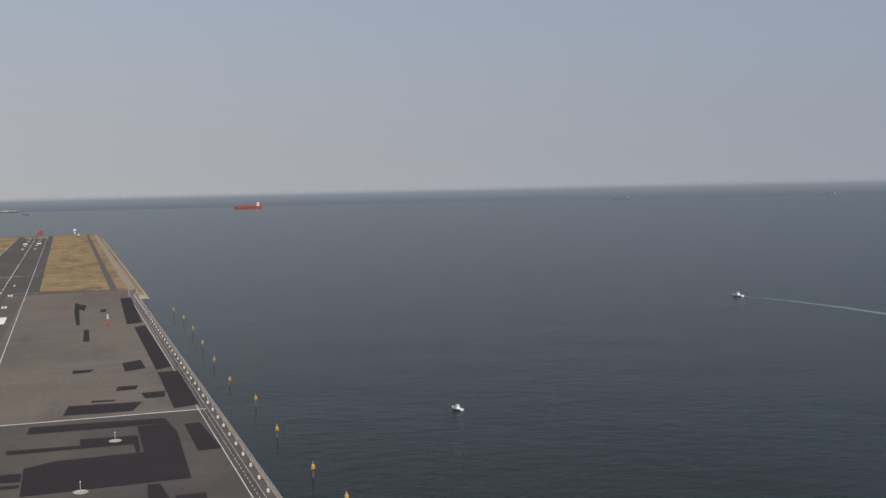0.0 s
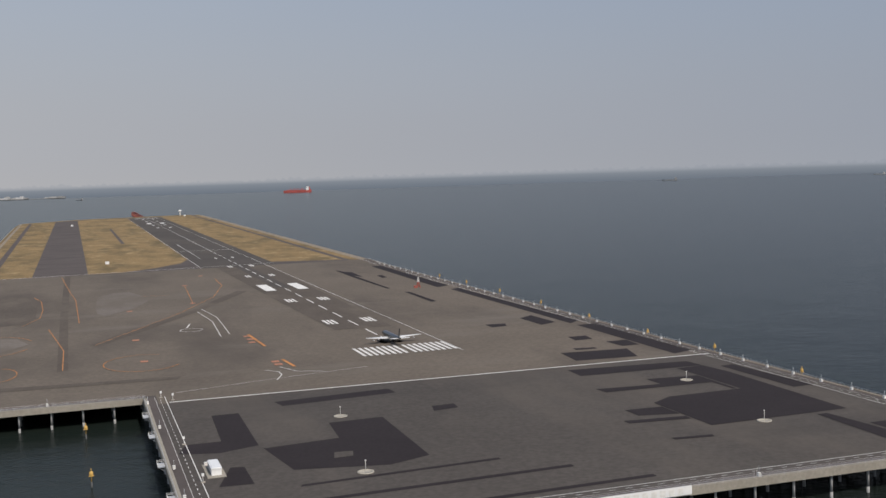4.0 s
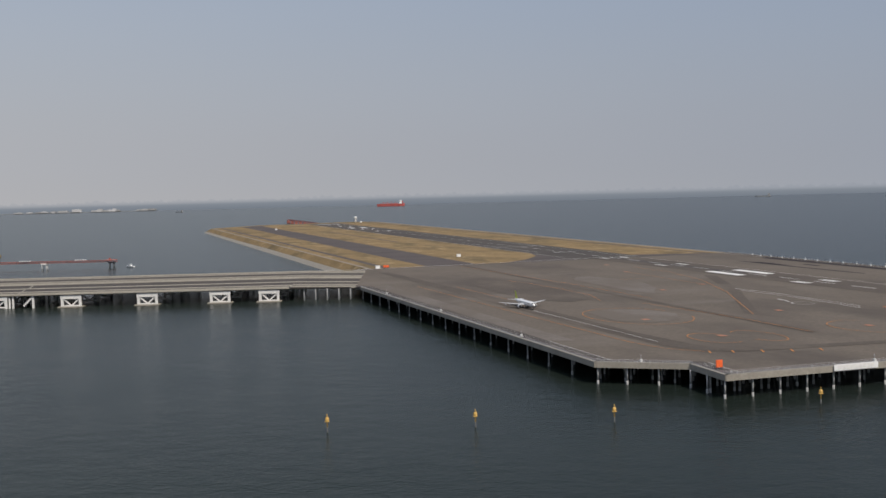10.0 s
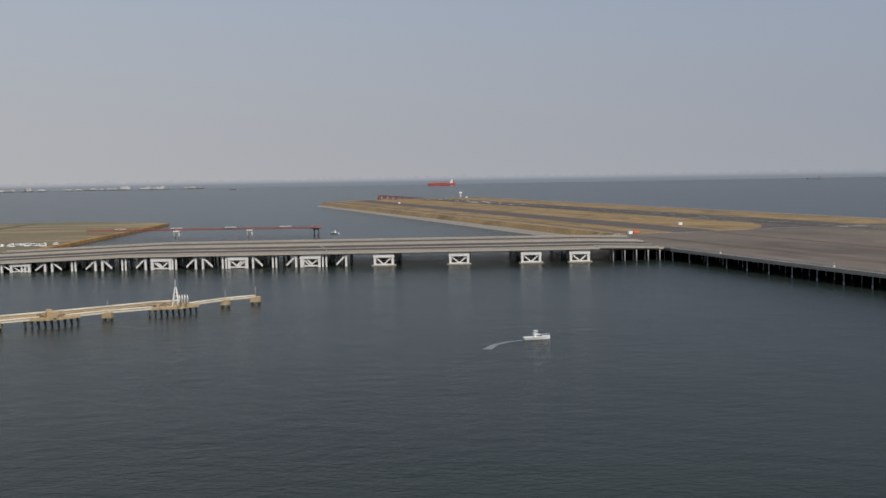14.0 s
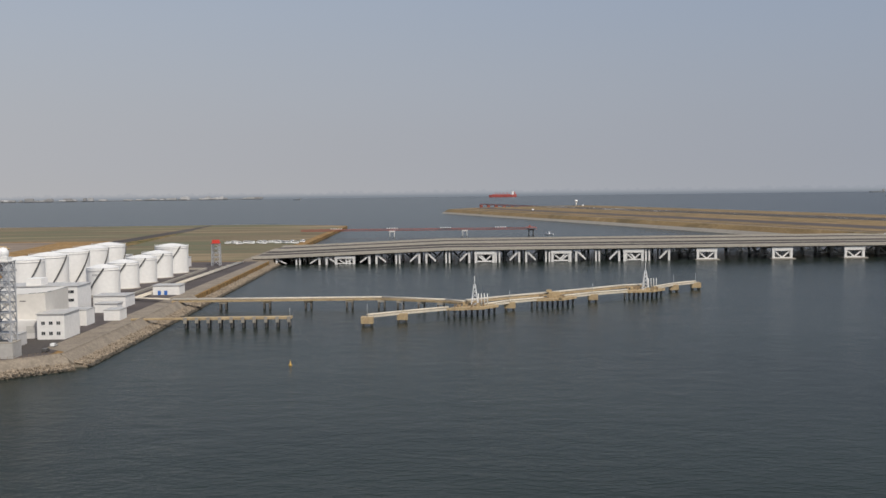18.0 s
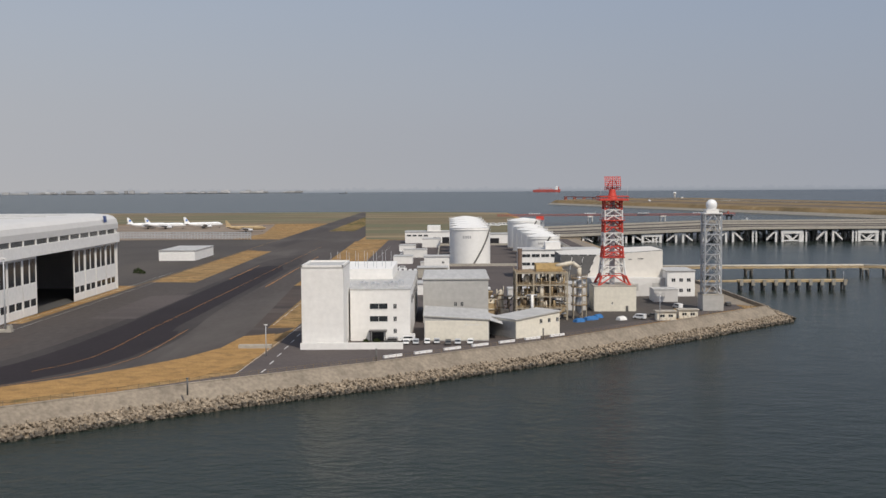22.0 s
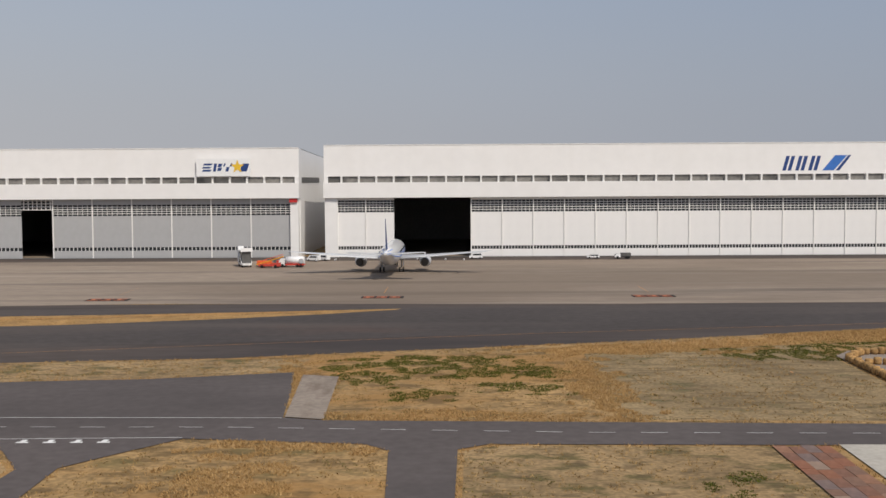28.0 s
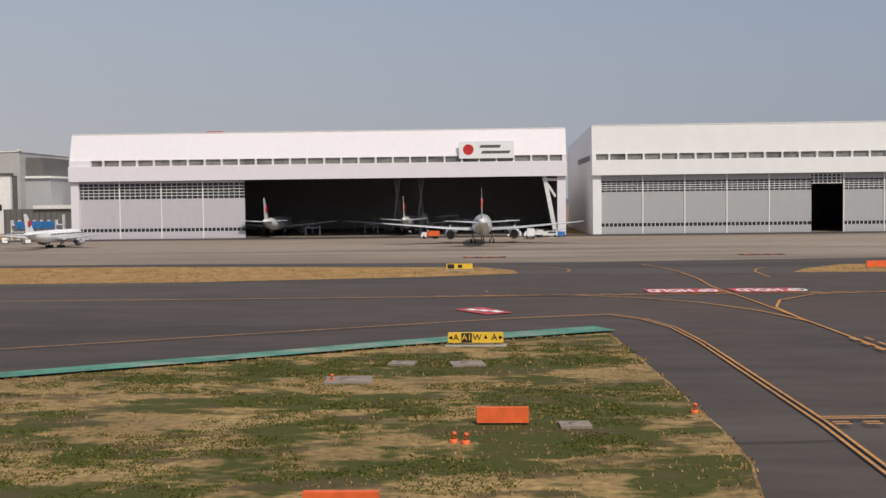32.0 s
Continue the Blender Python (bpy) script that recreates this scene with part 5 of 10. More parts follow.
for nm, m, pts in (("runway_strip", M_ASPH, [(-46, 700), (44, 700), (44, 2560), (-46, 2560)]), ("island_taxiway", M_ROAD, [(-232, 700), (-172, 700), (-176, 2500), (-150, 2560), (-46, 2560), (-46, 2590), (-170, 2560), (-232, 2500)]),
                   ("shoulder", M_ROAD, [(-46, 700), (-140, 700), (-95, 745), (-60, 800), (-46, 860)]), ("shoulder", M_ROAD, [(44, 700), (150, 700), (120, 716), (44, 745)]),
                   ("perimeter_road", M_ROAD, [(126, 705), (134, 705), (138, 2590), (130, 2590)]), ("perimeter_road", M_ROAD, [(-282, 705), (-274, 705), (-288, 2430), (-296, 2425)]),
                   ("island_edge", M_SEAWALL, [(146, 706), (156, 706), (160, 2560), (150, 2560)]), ("island_edge", M_SEAWALL, [(-300, 706), (-295, 706), (-312, 2438), (-318, 2438)]),
                   ("service_strip", M_ROAD, [(-112, 1300), (-106, 1300), (-108, 1900), (-113, 1900)])):
    flat(nm, pts, zi, m, pier)
# runway and taxi markings on the platform
zp = DK + 0.22
g = Geo()
for s in (-1, 1):
    for i in range(8):
        x = s * (2.7 + i * 3.6)
        g.box(x - 0.9, x + 0.9, 6, 36, zp, zp + 0.01)
    for y, w, h, n in ((150, 1.8, 22.5, 3), (300, 1.8, 22.5, 3), (550, 1.8, 22.5, 2), (600 + 90, 1.8, 22.5, 2), (840, 1.8, 22.5, 1)):
        for k in range(n):
            x = s * (11 + k * 3.0)
            g.box(x - w / 2, x + w / 2, y, y + h, zp, zp + 0.01)
    g.box(s * 15 - 5, s * 15 + 5, 400, 460, zp, zp + 0.01)
    g.box(s * 15 - 5, s * 15 + 5, 2080, 2140, zp, zp + 0.01)
    for i in range(8):
        g.box(s * (2.7 + i * 3.6) - 0.9, s * (2.7 + i * 3.6) + 0.9, 2464, 2494, zp, zp + 0.01)
    for y in (1990, 1840, 2240, 2390):
        g.box(s * 13 - 3, s * 13 + 3, y, y + 22, zp, zp + 0.01)
    for k in range(2):
        g.box(s * 4.6 - 2.0, s * 4.6 + 2.0, 47, 62, zp, zp + 0.01)
for i in range(46):
    g.box(-0.5, 0.5, 84 + i * 50, 114 + i * 50, zp, zp + 0.01)
g.strip([(-145, -75.5), (0, -77.5), (146, -79.6)], 1.3, zp)
g.strip([(-404, 716), (-354, 708), (-299, 697), (-75, 713), (44, 724)], 1.2, zp)
g.strip([(-46, 705), (-46, 2560)], 0.5, zp).strip([(29.5, 0), (29.5, 2560)], 0.45, zp).strip([(-30, 860), (-30, 1200)], 0.6, zp)
g.strip([(-42, 1020), (36, 1020)], 1.5, zp)
g.strip([(-300, 706), (-360, 640)], 1.6, zp).strip([(-364, 520), (-340, 700)], 1.2, zp)
g.strip([(-90, 292), (-85, 235), (-88, 139)], 0.5, zp).strip([(-95, 275), (-91, 212), (-95, 130)], 0.5, zp)
g.strip([(-110 + p[0] * 8, 172 + p[1] * 8) for p in arc(0, 0, 1, 0, 330)], 0.5, zp).strip([(-112, 185), (-108, 205)], 1.0, zp)
g.strip([(-293, 222), (-290, 46)], 0.35, zp)
g.strip([(-89, -11), (-83, -20), (-83, -29), (-88, -43)], 0.5, zp).strip([(-80, -5), (-74, -22), (-60, -30)], 0.5, zp).strip([(-140, -53), (-90, -39), (-36, -27)], 0.3, zp)
part("runway_paint", g, M_LINE, pier)
g = Geo()
for cx, cy, rx, ry, a0, a1 in ((-245, 160, 32, 49, 20, 335), (-256, 45, 12, 21, 20, 300), (-229, 43, 11, 23, -150, 130), (-150, 48, 22, 30, 60, 330)):
    g.strip([(cx + p[0] * rx, cy + p[1] * ry) for p in arc(0, 0, 1, a0, a1, 30)], 0.55, zp)
for pts in ([(-312, 455), (-308, 209), (-304, 51), (-299, 23), (-286, 4)], [(-283, 431), (-281, 304)], [(-222, 470), (-215, 430), (-212, 361), (-213, 303), (-224, 261)], [(-200, 680), (-192, 520), (-186, 423), (-184, 256)], [(-194, 119), (-194, 43)], [(-205, 230), (-198, 160), (-194, 119)],
            [(-175, 133), (-146, 195), (-111, 270), (-70, 380), (-50, 480), (-48, 560)], [(-84, 500), (-92, 340)], [(-130, 420), (-105, 421)]):
    g.strip(pts, 0.5, zp)
for x, y in ((-286, 2), (-275, -2), (-261, -7), (-247, -12), (-232, -15)):
    g.strip([(x, y - 4), (x + 3, y + 3)], 1.0, zp)
g.strip([(-77, 130), (-75, 73)], 1.8, zp).strip([(-74, 19), (-72, -7)], 1.8, zp)
part("taxi_paint", g, M_FADED, pier, "faded orange taxi lines and circles")
g = Geo()
for x, y in ((-79, 122), (-79, 108), (-80, 94), (-79, 14), (-79, 4), (-247, 52), (-249, 140), (-149, 52), (-149, 143), (-84, 500), (-145, 311), (-58, 599), (-92, 340)):
    g.box(x - 2.2, x + 2.2, y - 3, y + 3, zp + 0.015, zp + 0.025)
part("red_marks", g, M_SALMON, pier)
zd = DK + 0.01
for pts in ([(-99, -97), (-42, -91), (-41, -102), (-97, -108)], [(-130, -114), (-118, -114), (-119, -177), (-135, -183), (-150, -178), (-146, -164), (-132, -164)], [(-85, -151), (-61, -150), (-62, -220), (-79, -227), (-113, -219), (-118, -183), (-87, -179)],
            [(-134, -206), (-129, -207), (-129, -231), (-141, -230)], [(-35, -139), (-24, -138), (-25, -147), (-37, -149)], [(-114, -239), (-40, -234.5), (-40, -237), (-115, -241.4)], [(-128, -258), (-20, -254), (-20, -257), (-129, -261)], [(-122, -281), (0, -277), (0, -280), (-122, -284)],
            [(131, 318), (141, 325), (142, 78), (131, 68)], [(132, 596), (144, 603), (140, 350), (126, 340)], [(131, 58), (145, 60), (144, -64), (130, -70)], [(111, 109), (124, 120), (125, 79), (111, 71)], [(78, 92), (92, 90), (89, 79), (78, 77)],
            [(75, -38), (115, -42), (108, -68), (72, -65)], [(104, 14), (116, 14), (114, 0), (102, -1)], [(88, -27), (101, -29), (100, -34), (87, -33)], [(116, -14), (130, -13), (128, -33), (117, -33)],
            [(84, 570), (88, 560), (87, 480), (86, 356), (83, 356), (82, 470)], [(84, 558), (95, 538), (92, 477), (83, 520)], [(108, 485), (114, 487), (112, 458), (106, 457)], [(89, 320), (93, 318), (92, 238), (87, 238)], [(131, -114), (139, -113), (142, -175), (131, -176)],
            [(56, -88), (123, -94), (124, -108), (55, -106)], [(47, -139), (80, -142), (80, -128), (107, -131), (106, -167), (104, -167), (104, -149), (48, -148)], [(108, -110), (124, -108.5), (126, -129), (123, -223), (56, -225), (56, -178), (69, -169), (107.5, -168)]):
    flat("asphalt_patch", pts, zd, M_DARK, pier)
for pts in ([(38, -185), (55.5, -186), (55.5, -201), (38, -197)], [(28, -203), (55.5, -206), (55, -211), (28, -208)], [(31, -236), (48, -238), (47, -241), (31, -239)], [(105, -227), (110, -227), (113, -270), (109, -282), (102, -279)], [(114, -248), (126, -248), (124, -280), (114, -272)], [(112, -283), (135, -284), (133, -292), (104, -291)],
            [(-251, 421), (-241, 422), (-240, 348), (-251, 342)], [(-249, 321), (-239, 321), (-240, 291), (-250, 289)]):
    flat("asphalt_patch", pts, zd, M_DARK, pier)
flat("bleached_square", [(-94, -201), (-87, -202), (-88.5, -209), (-96, -209.5)], zd, M_ASPH, pier)
flat("runway_lane", [(-20, 120), (20, 120), (24, 300), (29, 700), (-29, 700), (-24, 300)], zi, M_LANE, pier)
flat("centre_rubber", [(-7, 420), (7, 420), (9, 1500), (-9, 1500)], zi, M_ASPH, pier)
# tyre-darkened lanes and bleached ground of the turning area
flat("worn_lane", [(-303, 640), (-292, 640), (-284, 279), (-283, 87), (-278, 28), (-266, 12), (-219, 1), (-133, -7), (-136, -15), (-222, -9), (-268, -4), (-287, 6), (-295, 31), (-298, 95), (-300, 231)], zi, M_LANE, pier)
flat("worn_lane", [(-197, 690), (-191, 690), (-192, 317), (-191, 44), (-197, 40), (-198, 317)], zi, M_LANE, pier)
flat("worn_lane", [(-262, 455), (-245, 492), (-228, 470), (-218, 420), (-216, 310), (-226, 272), (-248, 262), (-266, 290), (-270, 370)], zi, M_LANE, pier)
flat("worn_lane", [(-112, 262), (-98, 292), (-44, 420), (-36, 410), (-92, 282), (-172, 130), (-178, 138)], zi, M_LANE, pier)
flat("bleached_strip", [(-349, 477), (-333, 482), (-331, 280), (-328, 70), (-342, 76), (-346, 280)], zi, M_PALEASPH, pier)
flat("bleached_area", [(-167, 439), (-152, 470), (-138, 471), (-129, 430), (-126, 382), (-140, 330), (-150, 315), (-165, 287), (-170, 310), (-171, 354)], zi, M_PALEASPH, pier)
flat("bleached_area", [(-266, 190), (-244, 204), (-224, 190), (-216, 160), (-230, 130), (-252, 122), (-270, 140)], zi, M_PALEASPH, pier)

# ---- taxiway bridges to the mainland ----
bridge = thing("taxiway_bridge", "long pale concrete taxiway bridge on white steel frames", "bridge", kind="structure")


def bz(x):
    """Bridge deck level."""
    rise, fall = min(1, max(0, (-735 - x) / 60)), min(1, max(0, (-1225 - x) / 165))
    return DK + 1.5 * rise - 5.6 * fall


for y0, y1, nm in ((1003, 1108, "deck"), (1120, 1196, "far_deck")):
    gd, gs, gp = Geo(), Geo(), Geo()
    xs = [-735, -795, -850, -950, -1050, -1150, -1225, -1280, -1335, -1390, -1400]
    for a, b in zip(xs, xs[1:]):
        ya = y0 + (0 if a < -760 else (8 if y0 < 1100 else 0))
        yb = y0
        v = [(x, y, bz(x) + dz) for x, yy in ((a, ya), (b, yb)) for y in (yy, y1) for dz in (0, -0.6)]
        gd.add(v, [(0, 4, 6, 2), (1, 3, 7, 5), (0, 1, 5, 4), (2, 6, 7, 3)])
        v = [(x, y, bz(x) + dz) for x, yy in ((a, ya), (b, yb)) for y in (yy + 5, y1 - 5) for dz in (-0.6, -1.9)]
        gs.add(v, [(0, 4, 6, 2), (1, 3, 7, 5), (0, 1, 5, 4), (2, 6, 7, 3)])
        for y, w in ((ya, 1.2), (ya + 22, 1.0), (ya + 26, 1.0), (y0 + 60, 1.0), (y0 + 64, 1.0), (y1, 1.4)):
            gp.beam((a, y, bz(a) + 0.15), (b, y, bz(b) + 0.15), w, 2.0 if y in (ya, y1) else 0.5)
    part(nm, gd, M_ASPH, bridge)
    # girder colour already holds the shade under the deck
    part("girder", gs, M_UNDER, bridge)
    part("kerb", gp, M_CONC, bridge, "pale concrete kerb barriers")
for q in ([(-1038, 1004), (-1036.4, 1004), (-1046.4, 1052), (-1048, 1052)], [(-1047, 1056), (-1045, 1056), (-1057, 1107), (-1059, 1107)]):
    flat("joint_kerb", q, bz(-1030) + 0.3, M_PIERCONC, bridge)
frame_g = Geo()
for s in (-8, 8):
    frame_g.box(s - 1.1, s + 1.1, -1.2, 1.2, -1, 6.2)
frame_g.box(-9.4, 9.4, -1.3, 1.3, 5.0, 7.2).beam((-7.4, 0, 5.2), (0, 0, 0.9), 0.9).beam((7.4, 0, 5.2), (0, 0, 0.9), 0.9).box(-8, 8, -0.9, 0.9, 0.4, 1.2)
frame_me = frame_g.mesh("frame_leg", M_PALE_STEEL)
cap_me = Geo().box(-11, 11, -6, 6, -1.5, 0.9).mesh("pile_cap", M_PIERCONC)
brace_g = Geo().beam((-7.5, 0, 5.8), (0.5, 0, 1.2), 1.1).box(-9, -7.2, -0.9, 0.9, -1, 6.2).box(9, 10.4, -0.8, 0.8, -1, 6.2)
brace_me = brace_g.mesh("brace", M_PALE_STEEL)
leg_me = Geo().tube((0, 0, -1), (0, 0, 7), 0.9, 0.9, 8).mesh("bridge_pile", M_PILE)
for i, x in enumerate((-813, -857, -922, -990, -1056, -1121, -1190, -1316)):
    for y in (1008, 1050, 1095, 1130, 1185):
        if y > 1008:
            ob = new("frame_leg", frame_me)
            ob.parent, ob.location, ob.scale = bridge, (x + 3, y, 0), (1, 1, (bz(x) - 1.8) / 7.2)
        else:
            ob = new("frame_leg", frame_me)
            ob.parent, ob.location, ob.scale = bridge, (x, 1005, 0), (1, 1, (bz(x) - 1.7) / 7.2)
    if x > -1000:
        ob = new("pile_cap", cap_me)
        ob.parent, ob.location = bridge, (x, 1006, 0)
for i in range(16):
    x = -1032 - i * 22.5
    for row, y in enumerate((1005, 1045, 1085)):
        ob = new("brace", brace_me)
        ob.parent = bridge
        ob.matrix_basis = pose(x, y, 0, 0, 0, 0 if (i + row) % 2 else 180) @ Matrix.Diagonal((1, 1, (bz(x) - 1.8) / 6.2, 1))
for i in range(40):
    x = -1030 - (i % 20) * 17.5
    ob = new("bridge_pile", leg_me)
    ob.parent, ob.location, ob.scale = bridge, (x, 1025 + 40 * (i // 20), 0), (1, 1, (bz(x) - 1.8) / 7)
for k in range(10):
    x = -740 - (k % 5) * 10.5
    ob = new("bridge_pile", leg_me)
    ob.parent, ob.location, ob.scale = bridge, (x, 1006 + 14 * (k // 5) + (-735 - x) * 0.05, 0), (0.7, 0.7, (bz(x) - 1.2) / 7)
part("abutment", Geo().box(-1408, -1380, 1000, 1200, -1, 5.2), M_SEAWALL, bridge)
# ---- hangars ----
HY = 401.5


def door_panel(w, tall, face, lower=(6.8, 8.0), upper=(20.2, 24.6), rows=5, cols=8):
    """Meshes of one sliding door leaf: sheet with posts, glass bands, glazing bars; heights over the sea, floor at G."""
    s = Geo()
    for a, b in ((G + 0.2, lower[0]), (lower[1], upper[0]), (upper[1], tall)):
        s.box(0, w, 0, 0.35, a, b)
    s.box(0.3, w - 0.3, -0.06, 0, G + 0.6, lower[0] - 0.4)
    bars = Geo()
    for i in range(1, 10):
        bars.box(w * i / 10 - 0.11, w * i / 10 + 0.11, 0.02, 0.15, lower[0], lower[1])
    for i in range(1, cols):
        bars.box(w * i / cols - 0.07, w * i / cols + 0.07, 0.02, 0.15, upper[0], upper[1])
    for i in range(1, rows):
        z = upper[0] + (upper[1] - upper[0]) * i / rows
        bars.box(0.2, w, 0.03, 0.14, z - 0.11, z + 0.11)
    return s.mesh("door_panel", face), Geo().box(0.2, w, 0.16, 0.22, *lower).mesh("glazing", M_GLASS), Geo().box(0.2, w, 0.16, 0.22, *upper).mesh("glazing", M_GLASS), bars.mesh("glazing_grid", M_PALE_STEEL), Geo().box(-0.2, 0.2, -0.28, 0.35, G + 0.2, tall).mesh("door_post", M_WHITE)


def hang_doors(h, x0, x1, n, face, tall=25.4, y=1.6):
    meshes = door_panel((x1 - x0) / n, tall, face, upper=(19.4, 23.4) if face is M_DOORGREY else (18.9, 24.6) if face is M_DOORLILAC else (20.2, 24.6))
    for i in range(n):
        d = part("door_panel", meshes[0], None, h)
        d.location = (x0 + (x1 - x0) * i / n, y, 0)
        part("glazing", meshes[1], None, d)
        part("door_post", meshes[4], None, d)
        part("glazing", meshes[2], None, d)
        tagged(part("glazing_grid", meshes[3], None, d), kind="stuff")


def hangar(label, x0, x1, face, bays, top=43.4, depth=118, pillar=3.0, strip_n=32, lean=1.1):
    cx = (x0 + x1) / 2
    h = thing("hangar", label, "hangar", (cx, HY, 0), group="maintenance hangars")
    a, b = x0 - cx, x1 - cx
    up = Geo().profile([(0.9, 33.2), (lean, top), (6.5, top + 0.05), (6.5, 33.2)], a, b)    # leans back like a steep roof
    part("upper_fascia", up, face, h)
    part("lower_fascia", Geo().box(a - 0.15, b + 0.15, -0.5, 4, 25.5, 31.0), face, h)
    part("roof", Geo().add([(a, lean + 0.6, top + 0.12), (b, lean + 0.6, top + 0.12), (b, depth, top - 2.8), (a, depth, top - 2.8)], [(0, 1, 2, 3)]), M_ROOF, h)
    part("coping", Geo().box(a, b, lean - 0.1, lean + 0.5, top, top + 0.35), M_PALE_STEEL, h)
    part("window_strip", Geo().box(a + 1, b - 1, 1.5, 3, 31.0, 33.2), M_CLEREST, h, "grey clerestory window strip")
    for sx in (a, b - 1.4):
        part("strip_end", Geo().box(sx, sx + 1.4, 0.2, 3, 31, 33.2), face, h)
    mu = Geo().box(-0.32, 0.32, 0.3, 1.5, 31.0, 33.2).mesh("mullion", M_PALE_STEEL)
    for i in range(1, strip_n):
        part("mullion", mu, None, h).location = (a + (b - a) * i / strip_n, 0, 0)
    for sx in (a - 0.06, b - 0.74):
        part("side_wall", Geo().profile([(4.0, G), (4.0, 31), (0.7, 31), (0.9, 33.2), (lean, top - 0.1), (depth, top - 2.95), (depth, G)], sx, sx + 0.8), face, h)
    for sx in (b, a - 0.18):
        part("side_vent", Geo().box(sx, sx + 0.18, 8, 60, 31, 33), M_DARKGREY, h)
    for sx in (a + 0.2, b - pillar - 0.2):
        part("corner_pillar", Geo().box(sx, sx + pillar, 0.6, 4, G, 25.5), face, h)
    part("rear_wall", Geo().box(a, b, depth - 0.8, depth, G, top - 3.2), face, h)
    part("hangar_floor", Geo().box(a + 0.8, b - 0.8, 4, depth - 0.8, G + 0.15, G + 0.21), M_APRON, h)
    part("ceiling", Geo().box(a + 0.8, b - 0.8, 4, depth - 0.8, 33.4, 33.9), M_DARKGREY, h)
    for q in ((a + 0.9, a + 1.2, 4.2, depth - 1.5), (b - 1.2, b - 0.9, 4.2, depth - 1.5), (a + 1.2, b - 1.2, depth - 1.4, depth - 1)):
        part("inner_lining", Geo().box(*q, G + 0.3, 33.3), M_GREYCLAD, h)
    part("door_rail", Geo().box(a, b, -0.6, 3.6, G + 0.1, G + 0.2), M_DARKGREY, h)
    for u0, u1, n, m in bays:
        hang_doors(h, u0 - cx, u1 - cx, n, m)
    return h, a, b


blue_h, a, b = hangar("white aircraft hangar with blue painted emblem, one door leaf open", -1961.3, -1748, M_WHITE2, ((-1956.6, -1936.2, 2, M_WHITE2), (-1908.4, -1751.5, 14, M_WHITE2)), top=44.2, strip_n=34, pillar=4.6)
cx = (-1961.3 - 1748) / 2
for k in range(6):                                   # block letters become plain slanted bars
    x = -1797.0 + 4.6 * (k // 2) + 1.9 * (k % 2)
    q = [(x, 34.4), (x + 1.25, 34.4), (x + 2.7, 39.6), (x + 1.45, 39.6)]
    part("emblem_bar", Geo().add([(u - cx, 0.84 + (z - 33.2) * 0.0182, z) for u, z in q], [(0, 1, 2, 3)]), M_NAVY, blue_h)
part("emblem_stripe", Geo().add([(x - cx, 0.84 + (z - 33.2) * 0.0182, z) for x, z in ((-1782.7, 34.4), (-1778.6, 34.4), (-1773.8, 39.8), (-1778.2, 39.8))], [(0, 1, 2, 3)]), M_BLUE, blue_h, "slanted mid-blue emblem")
part("emblem_stripe", Geo().add([(x - cx, 0.82 + (z - 33.2) * 0.0182, z) for x, z in ((-1777.9, 34.4), (-1776.6, 34.4), (-1772.4, 39.8), (-1773.5, 39.8))], [(0, 1, 2, 3)]), M_NAVY, blue_h)

star_h, a, b = hangar("white aircraft hangar with grey sliding doors and a star signboard", -2150.2, -1970.4, M_WHITE2, ((-2147, -2071.3, 5, M_DOORGREY), (-2059.8, -1973.6, 6, M_DOORGREY)), strip_n=29)
cx = (-2150.2 - 1970.4) / 2
part("door_panel", Geo().box(-2071.3 - cx, -2059.8 - cx, 1.9, 2.2, 21.6, 25.3), M_GLASS, star_h)
for k in range(7):
    part("grid_bar", Geo().box(-2071.3 - cx + 0.8 + k * 1.6, -2071.3 - cx + 1.1 + k * 1.6, 1.7, 1.9, 21.6, 25.3), M_PALE_STEEL, star_h)
for k in range(4):
    part("grid_bar", Geo().box(-2071.3 - cx, -2059.8 - cx, 1.72, 1.88, 21.6 + k * 1.1, 21.85 + k * 1.1), M_PALE_STEEL, star_h)
part("service_sign", Geo().box(b - 3.4, b - 0.6, -0.1, 0.6, 24.0, 25.4), M_CRIMSON, star_h)


def board(h, cx, x0, x1, z0, z1, bars, disc=None, star=None, flash=None):
    s = part("signboard", Geo().box(x0 - cx, x1 - cx, -0.3, 0.3, z0, z1), M_AIRWHITE, h, "white signboard with plain emblem")
    g = Geo()
    for u0, u1, v0, v1 in bars:
        g.add([(x - cx, -0.34, z) for x, z in ((u0, v0), (u1, v0), (u1 + 0.5, v1), (u0 + 0.5, v1))], [(0, 1, 2, 3)])
    part("sign_writing", g, M_NAVY if star else M_DARKGREY, s)
    if disc:
        part("sign_disc", Geo().add([(disc[0] - cx + disc[2] * math.cos(k * 0.2618), -0.34, disc[1] + disc[2] * math.sin(k * 0.2618)) for k in range(24)], [tuple(range(24))]), M_CRIMSON, s)
    if star:
        part("sign_star", Geo().add([(star[0] - cx + (star[2] if k % 2 == 0 else star[2] * 0.42) * math.sin(k * 0.6283), -0.38, star[1] + (star[2] if k % 2 == 0 else star[2] * 0.42) * math.cos(k * 0.6283)) for k in range(10)], [tuple(range(9, -1, -1))]), M_GOLD, s)
        part("sign_flash", Geo().add([(x - cx, -0.35, z) for x, z in flash], [(0, 1, 2, 3)]), M_NAVY, s)


